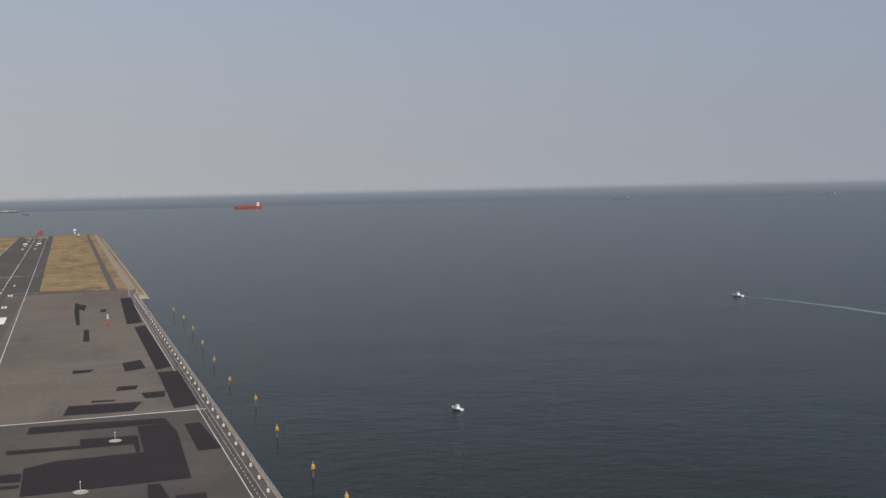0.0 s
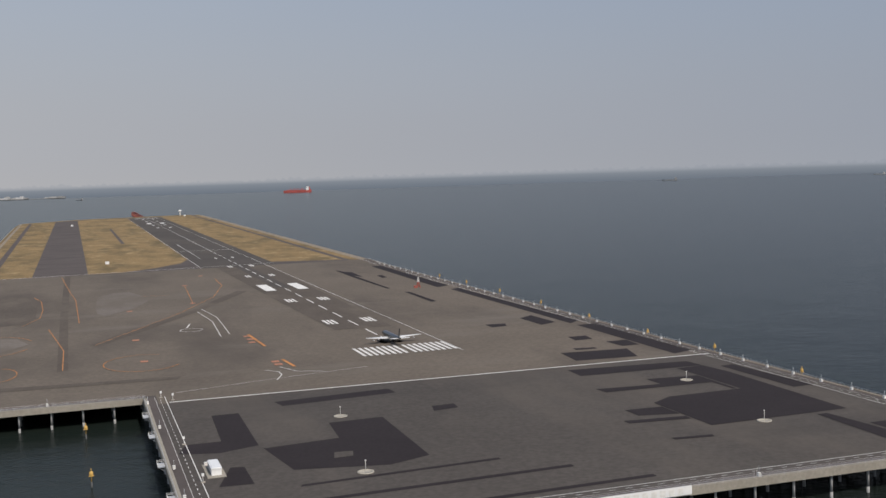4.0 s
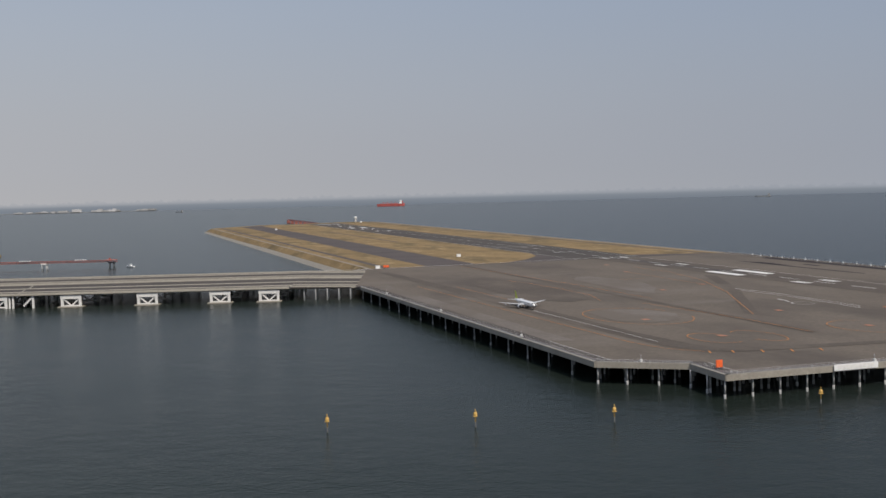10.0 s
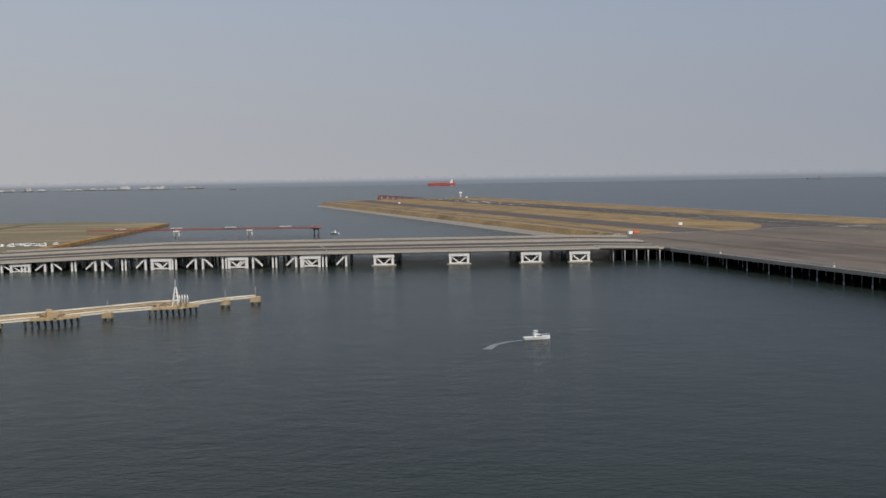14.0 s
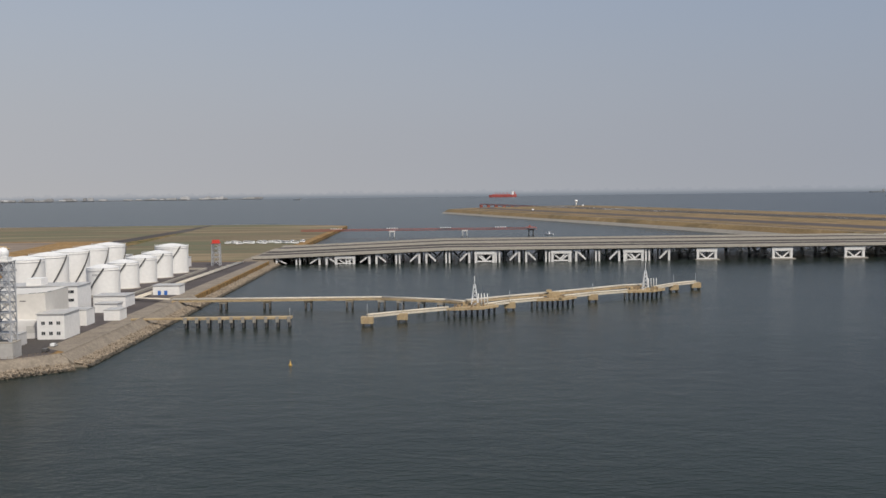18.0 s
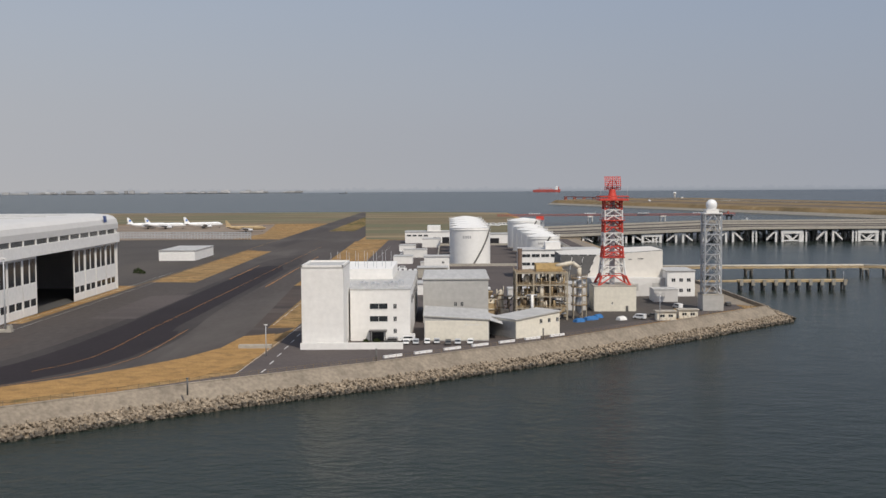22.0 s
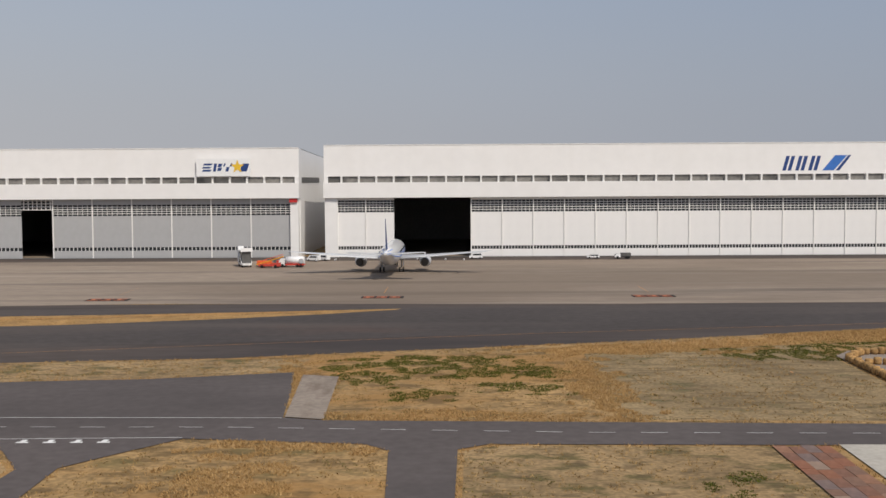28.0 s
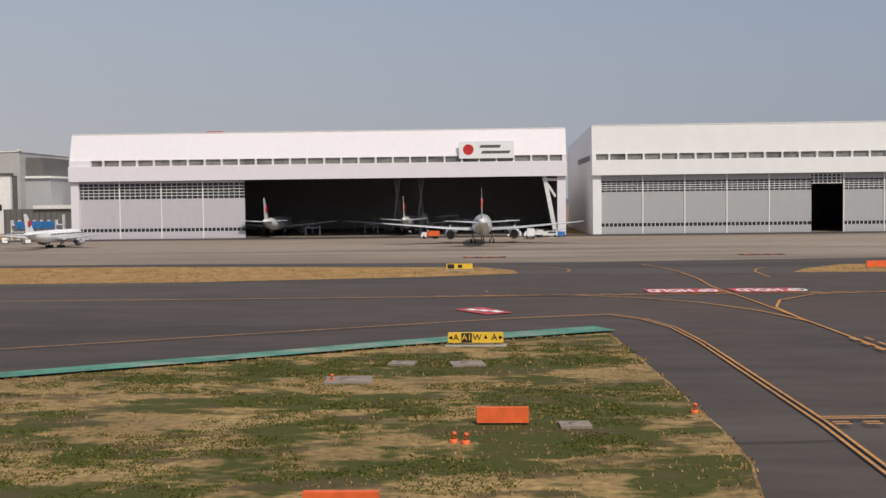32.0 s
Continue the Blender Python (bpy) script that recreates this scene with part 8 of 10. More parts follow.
for k in range(9):
    x = -3.0 + k * 0.75
    an_g = Geo()
    for (y0, z0), (y1, z1) in zip(((-0.3, 37.2), (-1.5, 39.0), (-1.3, 41.2), (-0.2, 42.4)), ((-1.5, 39.0), (-1.3, 41.2), (-0.2, 42.4), (0.2, 42.5))):
        an_g.beam((x, y0, z0), (x, y1, z1), 0.22)
    part("antenna_rib", an_g, M_RED, tw)
for y, z in ((-0.3, 37.4), (-0.9, 38.2), (-1.5, 39.0), (-1.45, 39.8), (-1.35, 40.6), (-1.2, 41.3), (-0.7, 42.0), (-0.1, 42.5)):
    part("antenna_bar", Geo().beam((-3.2, y, z), (3.2, y, z), 0.2), M_RED, tw)
part("antenna_back", Geo().beam((-2.4, 0.8, 38.0), (2.4, 0.8, 38.0), 0.4).beam((0, 0.6, 37.2), (0, -1.2, 41.4), 0.4).beam((-2.2, 0.8, 38), (-1, -1.3, 41), 0.25).beam((2.2, 0.8, 38), (1, -1.3, 41), 0.25), M_RED, tw)
part("whip_aerials", Geo().tube((-5.2, -5.2, 34), (-5.2, -5.2, 38.4), 0.07, 0.04, 6).tube((5.2, -5.2, 34), (5.2, -5.2, 38.4), 0.07, 0.04, 6), M_STEEL, tw)
rt = thing("radome_tower", "grey galvanised lattice tower with a white radome", "radar tower", (-1397.2, 441, 10.0 + 0.1))
part("lattice", lattice(Geo(), 6.4, 6.2, 0, 31.4, 8, 0.3), M_STEEL, rt)
for k in range(8):
    part("landing", Geo().box(-3.0, 3.0, -3.0, 3.0, 3.92 * k + 3.6, 3.92 * k + 3.75), M_STEEL, rt)
g = Geo()
for k in range(8):
    s = 1 if k % 2 else -1
    part("stair", Geo().beam((-2.4 * s, 0, 3.92 * k + 0.1), (2.4 * s, 0, 3.92 * k + 3.8), 0.9, 0.25).beam((-2.4 * s, -0.5, 3.92 * k + 1.1), (2.4 * s, -0.5, 3.92 * k + 4.8), 0.08), M_STEEL, rt)
part("platform", Geo().box(-3.6, 3.6, -3.6, 3.6, 31.4, 31.9).box(-3.6, 3.6, -3.65, -3.55, 32.9, 33.0).box(-3.6, 3.6, 3.55, 3.65, 32.9, 33.0).box(-3.65, -3.55, -3.6, 3.6, 32.9, 33.0), M_PALE_STEEL, rt)
part("equipment_room", Geo().box(-2.4, 2.4, -2.4, 2.4, 31.9, 33.3), M_PALE_STEEL, rt)
part("radome", Geo().lathe([(1.4, 33.0), (2.0, 33.8), (2.2, 34.8), (2.0, 35.9), (1.3, 36.7), (0.6, 37.0), (0.02, 37.1)], 22), M_AIRWHITE, rt, "white spherical radome")
lt = thing("light_tower", "small grey lattice tower with a red top", "tower", (-1421, 952, G + 0.1))
part("lattice", lattice(Geo(), 7, 6, 0, 19, 5, 0.3), M_STEEL, lt)
part("top_frame", Geo().box(-3.6, 3.6, -3.6, 3.6, 19, 19.4).box(-3.2, 3.2, -0.3, 0.3, 19.4, 22).box(-3.6, 3.6, -3.65, -3.5, 20.4, 20.6), M_RED, lt)
# ---- approach light trestle, jetties, markers, boats ----
al = thing("approach_light_trestle", "red-brown approach light trestle standing in the sea", "trestle", (0, 0, 0))
g = Geo()
for dy in (-3, 3):
    for z in (8.4, 10.6):
        g.beam((-1097, 1556 + dy, z), (-1430, 1572 + dy, z), 0.5)
for i in range(54):
    x = -1105 - i * 6
    y = 1556 - (x + 1105) / 325 * 16
    for dy in (-3, 3):
        g.beam((x, y + dy, 8.4), (x - 3, y + dy, 10.6), 0.35).beam((x - 3, y + dy, 10.6), (x - 6, y + dy, 8.4), 0.35)
part("truss", g, M_ALSRED, al)
part("walkway", Geo().add([(-1105, 1553, 10.7), (-1430, 1569, 10.7), (-1430, 1575, 10.7), (-1105, 1559, 10.7)], [(0, 1, 2, 3), (3, 2, 1, 0)]), M_ALSRED, al)
for x in (-1105, -1198, -1300):
    g = Geo().box(x - 4, x + 4, 1553, 1563, 6.6, 8.2)
    for dx in (-3, 3):
        for dy in (-3, 3):
            g.tube((x + dx, 1558 + dy, -2), (x + dx, 1558 + dy, 6.8), 0.6, 0.6, 8)
    part("support", g, M_PALE_STEEL if x < -1110 else M_DARKGREY, al)
part("end_platform", Geo().box(-1112, -1099, 1550, 1564, 10.4, 11.2).box(-1108, -1106, 1554, 1557, 11.2, 14).box(-1112, -1099, 1549.9, 1550.1, 12.2, 12.4), M_ALSRED, al)
for x in (-1148, -1225, -1300, -1378):
    bar = Geo().box(x - 8, x + 8, 1557, 1559, 11.4, 11.7)
    for k in range(5):
        bar.box(x - 7.6 + k * 3.5, x - 6 + k * 3.5, 1556, 1557, 11.6, 12.6)
    part("light_bar", bar, M_AIRWHITE, al, "bar of white lamps")
fa = thing("approach_light_trestle", "red-brown approach light trestle off the island's end", "trestle", (*RO, 0), RT)
g = Geo()
for dx in (-3, 3):
    for z in (9, 12):
        g.beam((dx, 2640, z), (dx, 3180, z), 0.6)
for i in range(45):
    for dx in (-3, 3):
        g.beam((dx, 2640 + i * 12, 9), (dx, 2646 + i * 12, 12), 0.4).beam((dx, 2646 + i * 12, 12), (dx, 2652 + i * 12, 9), 0.4)
part("truss", g, M_ALSRED, fa)
for k in range(7):
    part("support", Geo().box(-5, 5, 2690 + k * 80, 2694 + k * 80, -2, 9), M_ALSRED, fa)

JZ = 5.0
jet = thing("fuel_jetty", "ochre fuel jetty with pipes and loading arms", "jetty", (0, 0, 0))


def span_deck(a, b, w, z=JZ, m=None, rail=True):
    a, b = Vector((*a, z)), Vector((*b, z))
    part("deck", Geo().beam(a, b, w, 0.9), m or M_JETTY, jet)
    d = (b - a).normalized()
    s = Vector((-d.y, d.x, 0)) * w * 0.42
    part("pipe", Geo().tube(a + s * 0.5 + Vector((0, 0, 1.1)), b + s * 0.5 + Vector((0, 0, 1.1)), 0.45, 0.45, 8).tube(a + Vector((0, 0, 1.0)), b + Vector((0, 0, 1.0)), 0.35, 0.35, 8), M_PIPE, jet)
    if rail:
        r = Geo()
        for q in (s, -s):
            r.beam(a + q * 1.1 + Vector((0, 0, 1.5)), b + q * 1.1 + Vector((0, 0, 1.5)), 0.1)
            for k in range(int((b - a).length / 4)):
                p = a + d * (k * 4) + q * 1.1
                r.beam(p, p + Vector((0, 0, 1.5)), 0.1)
        part("rail", r, M_STEEL, jet)


def bent(x, y, w=5, n=2):
    part("pile_cap", Geo().box(x - w / 2, x + w / 2, y - w / 2, y + w / 2, JZ - 1.5 if w < 5 else 1.3, JZ - 0.45), M_PIERCONC if w < 5 else M_JETTY, jet)
    for i in range(n):
        for j in range(2):
            px, py = x - w * 0.36 + i * w * 0.72 / max(1, n - 1), y - w * 0.36 + j * w * 0.72
            part("pile", Geo().tube((px, py, -2), (px, py, JZ - 1.6), 0.5, 0.5, 8), M_PILEDARK, jet)


def white_mast(x, y):
    """A narrow four-legged mast with crossed bars and a spike."""
    g = Geo().tube((x, y, JZ + 11), (x, y, JZ + 16), 0.3, 0.1, 6)
    for sx, sy in ((-1, -1), (1, -1), (1, 1), (-1, 1)):
        g.beam((x + sx * 1.9, y + sy * 1.9, JZ), (x + sx * 0.35, y + sy * 0.35, JZ + 11.5), 0.34)
    for k in range(5):
        r0, r1, z0, z1 = 1.9 - 0.3 * k, 1.6 - 0.3 * k, JZ + 2.2 * k, JZ + 2.2 * k + 2.2
        for (ax, ay), (bx, by) in (((-1, -1), (1, -1)), ((1, -1), (1, 1)), ((1, 1), (-1, 1)), ((-1, 1), (-1, -1))):
            g.beam((x + ax * r0, y + ay * r0, z0), (x + bx * r1, y + by * r1, z1), 0.2)
    return g


LINE = [(-1382, 642), (-1262, 641), (-1226, 622), (-1211, 608)]
for a, b in zip(LINE, LINE[1:]):
    span_deck(a, b, 4.6)
for x, y in ((-1352.7, 642), (-1327.7, 642), (-1304, 642), (-1280.4, 641.5), (-1262, 640), (-1251, 635), (-1239, 629), (-1228, 622)):
    bent(x, y, 4.5)
BACK = [(-1214, 606), (-1190, 626), (-1164, 645), (-1139, 665), (-1118, 683), (-1104, 688)]
for a, b in zip(BACK, BACK[1:]):
    span_deck(a, b, 4.2, JZ + 1.2)
for a, b in (((-1264.5, 559), (-1247.6, 573)), ((-1247.6, 573), (-1224, 590)), ((-1205, 602), (-1190, 620)), ((-1190, 620), (-1170, 634)), ((-1158, 642), (-1139, 659)), ((-1139, 659), (-1116, 673)), ((-1098, 690), (-1080, 714)), ((-1080, 714), (-1063, 727))):
    span_deck(a, b, 2.0, JZ - 0.6, M_PIPE, False)
for x, y, w, n in ((-1264.5, 559, 6, 2), (-1247.6, 573, 5.5, 2), (-1190, 621, 6, 2), (-1139, 659, 5.5, 2), (-1080, 714, 5.5, 2), (-1063, 727.6, 6, 2)):
    bent(x, y, w, n)
    part("lamp_post", Geo().tube((x, y, JZ - 0.6), (x, y, JZ + 6), 0.12, 0.08, 6), M_STEEL, jet)
for x, y in ((-1211, 597), (-1164, 638), (-1105, 680)):
    g = Geo().prism([(x - 14, y - 9), (x + 5, y - 5), (x + 14, y + 6), (x + 10, y + 11), (x - 8, y + 2)], JZ - 1.3, JZ)
    part("platform", g, M_JETTY, jet)
    for i in range(9):
        px, py = x - 13 + i * 3.1, y - 8 + i * 1.9
        part("fender_pile", Geo().tube((px, py + 1, -2), (px, py + 1, JZ - 1.2), 0.6, 0.6, 8).box(px - 0.5, px + 0.5, py - 0.9, py + 0.2, 1.2, JZ - 0.9), M_DARKGREY, jet)
    rng2 = random.Random(int(x))
    for i in range(14):
        px, py = x - 10 + rng2.uniform(0, 18), y - 4 + rng2.uniform(-2, 7)
        part("deck_box", Geo().at((px, py, JZ), rng2.uniform(0.6, 2.2), rng2.uniform(0.6, 2.0), rng2.uniform(0.6, 2.4)), M_RUSTPIPE if i % 3 else M_JETTY, jet)
    if x != -1164:
        part("mast", white_mast(x + 1, y + 1), M_AIRWHITE, jet, "white lattice mast")
        for k in range(4):
            part("loading_arm", Geo().tube((x + 3 + k * 1.6, y + 2, JZ), (x + 3 + k * 1.6, y + 2, JZ + 6.5), 0.3, 0.22, 8).tube((x + 3 + k * 1.6, y + 2, JZ + 6.5), (x + 3.6 + k * 1.6, y + 5, JZ + 1.5), 0.2, 0.15, 8), M_PALE_STEEL, jet)
    else:
        part("control_hut", Geo().box(x - 3, x + 4, y - 1, y + 4, JZ, JZ + 3).box(x - 4, x - 1, y + 1, y + 3, JZ + 3, JZ + 4.2), M_JETTY, jet)
sj = thing("small_jetty", "short ochre concrete jetty on dark piles", "jetty", (0, 0, 0))
part("deck", Geo().box(-1356, -1302, 556, 562, 4.2, 5.2).box(-1382, -1356, 558, 561, 4.2, 5.0), M_JETTY, sj)
for i in range(10):
    for yy in (557, 561):
        part("pile", Geo().tube((-1354.5 + i * 5.7, yy, -2), (-1354.5 + i * 5.7, yy, 4.3), 0.65, 0.65, 8), M_DARKGREY, sj)
    part("bollard", Geo().box(-1355.3 + i * 5.7, -1353.7 + i * 5.7, 555.5, 556.2, 2.6, 5.5), M_PIERCONC, sj)
part("lamp_post", Geo().tube((-1303, 559, 5.2), (-1303, 559, 9.4), 0.12, 0.08, 6), M_STEEL, sj)


def marker(x, y):
    m = thing("sea_marker", "yellow marker post with a top cage in the sea", "marker", (x, y, 0), group="yellow sea markers")
    part("pile", Geo().tube((0, 0, -3), (0, 0, 2.2), 0.30, 0.30, 10), M_DARKGREY, m)
    part("post", Geo().tube((0, 0, 2.2), (0, 0, 6.0), 0.26, 0.22, 10), M_YELLOW, m)
    part("cage", Geo().lathe([(0.75, 4.7), (0.8, 5.9), (0.3, 6.4)], 10).box(-0.9, 0.9, -0.9, 0.9, 4.4, 4.6), M_YELLOW, m)
    part("lantern", Geo().tube((0, 0, 6.4), (0, 0, 7.4), 0.22, 0.14, 8), M_YELLOW, m)
    return m


MK = [(-717, 454), (-657, 455.5), (-600, 457), (-505.5, 482), (-410.5, 507.6), (-387, 427), (-30.6, 491), (-54, 573), (-74.5, 660), (-99, 729), (-122, 817), (-145, 910), (-169, 1008), (-193, 1098), (-216, 1173), (-14.2, 441)]
first = marker(*MK[0])
for x, y in MK[1:]:
    again(first, x, y, 0)
by = thing("buoy", "small yellow conical buoy afloat", "buoy", (-1286, 438.5, 0))
by.scale *= 0.45
part("float", Geo().lathe([(0.2, -0.6), (1.5, -0.2), (1.6, 0.6), (1.1, 0.9)], 16), M_YELLOW, by)
part("tower", Geo().lathe([(0.9, 0.9), (0.25, 3.6), (0.05, 3.9)], 10), M_YELLOW, by)
part("topmark", Geo().beam((-0.4, 0, 4.0), (0.4, 0, 4.6), 0.12).beam((0.4, 0, 4.0), (-0.4, 0, 4.6), 0.12).tube((0, 0, 3.8), (0, 0, 4.8), 0.05, 0.05, 6), M_YELLOW, by)


def motorboat(label, x, y, turn, L):
    b = thing("motorboat", label, "boat", (x, y, 0), turn)
    w = L * 0.15
    part("hull", Geo().rings([[(s * ww, yy, zz) for s, ww, zz in ((-1, wa, top), (-1, wa * 0.75, 0.1), (0, 0, -0.4), (1, wa * 0.75, 0.1), (1, wa, top))] for yy, wa, top in ((-L / 2, w, L * 0.10), (0, w * 1.05, L * 0.11), (L * 0.3, w * 0.8, L * 0.125), (L / 2, 0.06, L * 0.145))], False), M_AIRWHITE, b)
    part("deck", Geo().prism([(-w * 0.95, -L / 2 + 0.1), (w * 0.95, -L / 2 + 0.1), (w, 0), (w * 0.7, L * 0.3), (0, L * 0.47), (-w * 0.7, L * 0.3), (-w, 0)], L * 0.09, L * 0.10), M_CONC, b)
    part("cabin", Geo().rings([[(-w * k, y0, z), (w * k, y0, z), (w * k, y1, z), (-w * k, y1, z)] for z, k, y0, y1 in ((L * 0.1, 0.8, -L * 0.12, L * 0.2), (L * 0.19, 0.7, -L * 0.12, L * 0.12))], False), M_AIRWHITE, b)
    part("windscreen", Geo().rings([[(-w * k, y0, z), (w * k, y0, z), (w * k, y1, z), (-w * k, y1, z)] for z, k, y0, y1 in ((L * 0.13, 0.79, -L * 0.06, L * 0.172), (L * 0.175, 0.74, -L * 0.06, L * 0.146))], False), M_GLASS, b)
    part("flybridge", Geo().box(-w * 0.7, w * 0.7, -L * 0.14, L * 0.02, L * 0.19, L * 0.235).beam((-w * 0.6, -L * 0.12, L * 0.23), (-w * 0.6, -L * 0.06, L * 0.31), 0.2).beam((w * 0.6, -L * 0.12, L * 0.23), (w * 0.6, -L * 0.06, L * 0.31), 0.2).box(-w * 0.7, w * 0.7, -L * 0.12, L * 0.02, L * 0.31, L * 0.325), M_AIRWHITE, b)
    part("rail", Geo().beam((-w, 0, L * 0.17), (0, L * 0.5, L * 0.2), 0.08).beam((w, 0, L * 0.17), (0, L * 0.5, L * 0.2), 0.08), M_STEEL, b)
    return b


def wake(name, pts, w0, w1):
    g = Geo()
    n = len(pts)
    for i in range(n - 1):
        wa, wb = w0 + (w1 - w0) * i / (n - 1), w0 + (w1 - w0) * (i + 1) / (n - 1)
        a, b = Vector((*pts[i], 0.06)), Vector((*pts[i + 1], 0.06))
        d = (b - a).normalized()
        s = Vector((-d.y, d.x, 0))
        g.add([a - s * wa, b - s * wb, b + s * wb, a + s * wa], [(0, 1, 2, 3)])
    return solo(name, g, M_FOAM, "pale churned wake on the water", "wake", kind="structure")


motorboat("white motor yacht under way with a flybridge", -897.7, 552, -78, 13.5)
motorboat("small white motorboat lying on the sea", 44.3, 630, 35, 9.5)
motorboat("small dark-decked boat under way drawing a long wake", 394, 1184, 30, 15)
motorboat("small white boat far off behind the bridge", -1080, 1560, 60, 14)
wake("wake", [(399, 1180), (428, 1130), (458, 1050), (482, 960), (500, 870)], 1.2, 6.0)
wake("wake", [(-905, 550), (-912, 546), (-919, 538), (-924, 524)], 0.8, 2.2)

# freighter
SH = (-844, 7300)
sh = thing("freighter", "red-hulled bulk freighter with a white superstructure", "ship", (*SH, 0), -90)
part("hull", Geo().rings([[(s * w, y, z) for s, w, z in ((-1, wa, 15 + up), (-1, wa * 0.9, -1), (1, wa * 0.9, -1), (1, wa, 15 + up))] for y, wa, up in ((-90, 10, 0), (-70, 14, 0), (60, 14, 0), (80, 9, 2), (92, 1, 4))], False), M_HULLRED, sh)
part("superstructure", Geo().box(-12, 12, 58, 74, 15, 38).box(-15, 15, 60, 66, 34, 37), M_AIRWHITE, sh)
part("funnel", Geo().box(-4, 4, 76, 83, 15, 34), M_HULLRED, sh)
for k in range(5):
    part("hatch", Geo().box(-9, 9, -70 + k * 25, -52 + k * 25, 15, 17.5), M_HULLRED, sh)
for k in range(4):
    part("deck_crane", Geo().box(-1.5, 1.5, -49 + k * 25, -46 + k * 25, 15, 28).beam((0, -47 + k * 25, 28), (0, -30 + k * 25, 25), 1.2), M_HULLRED, sh)

# far shore past the bay, low white works and blocks; colours carry the haze
shore = thing("far_shore", "hazy far coast with pale works and blocks", "coast", kind="structure")
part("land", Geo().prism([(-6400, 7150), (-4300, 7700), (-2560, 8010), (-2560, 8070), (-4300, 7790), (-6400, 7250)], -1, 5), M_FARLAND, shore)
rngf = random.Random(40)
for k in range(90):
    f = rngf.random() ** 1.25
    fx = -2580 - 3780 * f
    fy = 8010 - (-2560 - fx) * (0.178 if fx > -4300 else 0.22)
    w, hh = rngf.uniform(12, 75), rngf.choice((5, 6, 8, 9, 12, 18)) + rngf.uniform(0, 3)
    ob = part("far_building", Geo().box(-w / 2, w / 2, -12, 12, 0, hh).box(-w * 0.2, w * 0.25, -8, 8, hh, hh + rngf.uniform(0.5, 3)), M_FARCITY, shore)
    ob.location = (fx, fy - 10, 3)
for x, y, turn, k in ((1650, 7350, 80, 0.62), (2980, 7100, 95, 0.5), (-2150, 6900, 60, 0.35)):
    e = thing("far_ship", "small hazy grey ship on the horizon", "ship", (x, y, 0), turn, group="ships on the horizon")
    e.scale *= k
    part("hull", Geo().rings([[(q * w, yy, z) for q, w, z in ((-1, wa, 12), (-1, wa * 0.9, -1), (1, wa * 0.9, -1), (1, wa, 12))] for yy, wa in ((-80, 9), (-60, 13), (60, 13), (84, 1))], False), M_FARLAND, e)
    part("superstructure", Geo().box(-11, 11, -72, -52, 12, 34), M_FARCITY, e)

# ---- small things on the platform ----
def spot(v, u, z=0.0):
    return on_pier(v, u, z - 0.05)


b = thing("signboard", "orange sign box on the platform corner", "sign", spot(-307.2, -45.5), RT)
part("panel", Geo().box(-1.6, 1.6, -0.3, 0.3, 0.8, 4.2), M_ORANGE, b)
part("legs", Geo().box(-1.4, -1.2, -0.1, 0.1, 0, 0.8).box(1.2, 1.4, -0.1, 0.1, 0, 0.8), M_DARKGREY, b)
for (v0, v1, u, lab) in ((-257.5, -233.5, -62.2, "long white name board on the platform edge"), (-30, 3, -296.9, "long white name board on the platform edge")):
    b = thing("name_board", lab, "sign", spot((v0 + v1) / 2, u, 0), RT)
    part("panel", Geo().box((v0 - v1) / 2, (v1 - v0) / 2, -0.25, 0, -2.0, 0.9), M_AIRWHITE, b)
    g = Geo()
    for k in range(9):
        x = (v0 - v1) / 2 + 2 + k * (v1 - v0 - 4) / 9
        g.box(x, x + 1.9, -0.3, -0.26, -1.6, 0.4)
    part("lettering_bars", g, M_PALE_STEEL, b)
for v, u in ((-77.5, -141), (-90, -233), (96, -139), (79, -227.5)):
    b = thing("wind_cone", "pale round pad with a thin mast", "mast", spot(v, u), RT, group="round pads with masts")
    part("pad", Geo().lathe([(3.0, 0.0), (3.0, 0.28), (2.5, 0.3), (2.5, 0.12), (0.1, 0.12)], 26), M_CONC, b)
    part("mast", Geo().tube((0, 0, 0.1), (0, 0, 4.4), 0.11, 0.07, 8), M_PALE_STEEL, b)
    part("head", Geo().box(-0.28, 0.28, -0.12, 0.12, 4.1, 4.4), M_PALE_STEEL, b)
ot = thing("glide_mast", "short red and white lattice mast", "mast", spot(110, 347), RT)
part("lattice", lattice(Geo(), 3.0, 1.4, 0, 5, 2, 0.25), M_ALSRED, ot)
part("upper_lattice", lattice(Geo(), 1.4, 0.9, 5, 9.4, 2, 0.2), M_PALE_STEEL, ot)
part("hut", Geo().box(-4, -1.5, -1.5, 1.5, 0, 2.2), M_ALSRED, ot)
b = thing("equipment_hut", "white roofed equipment rack with a red unit on the platform edge", "hut", spot(-140, -209), RT)
part("plinth", Geo().box(-3.4, 3.2, -9, 11, 0, 0.18), M_PIERCONC, b)
part("roof", Geo().prism([(-1.9, -6.4), (1.9, -6.4), (1.9, 6.2), (-1.9, 6.2)], 2.45, 2.75).box(-1.5, 1.5, -6.2, 6.0, 2.75, 2.95), M_AIRWHITE, b)
part("end_wall", Geo().box(-1.8, 1.8, -6.2, -6.0, 0.18, 2.45), M_AIRWHITE, b)
part("back_wall", Geo().box(1.6, 1.8, -6.0, 6.0, 0.18, 2.45), M_AIRWHITE, b)
part("front_panel", Geo().box(-1.8, -1.65, -6.0, -1.2, 0.5, 2.45), M_AIRWHITE, b)
for k in range(5):
    part("support", Geo().box(-1.8, -1.6, -5.8 + k * 2.85, -5.6 + k * 2.85, 0.18, 2.45), M_PALE_STEEL, b)
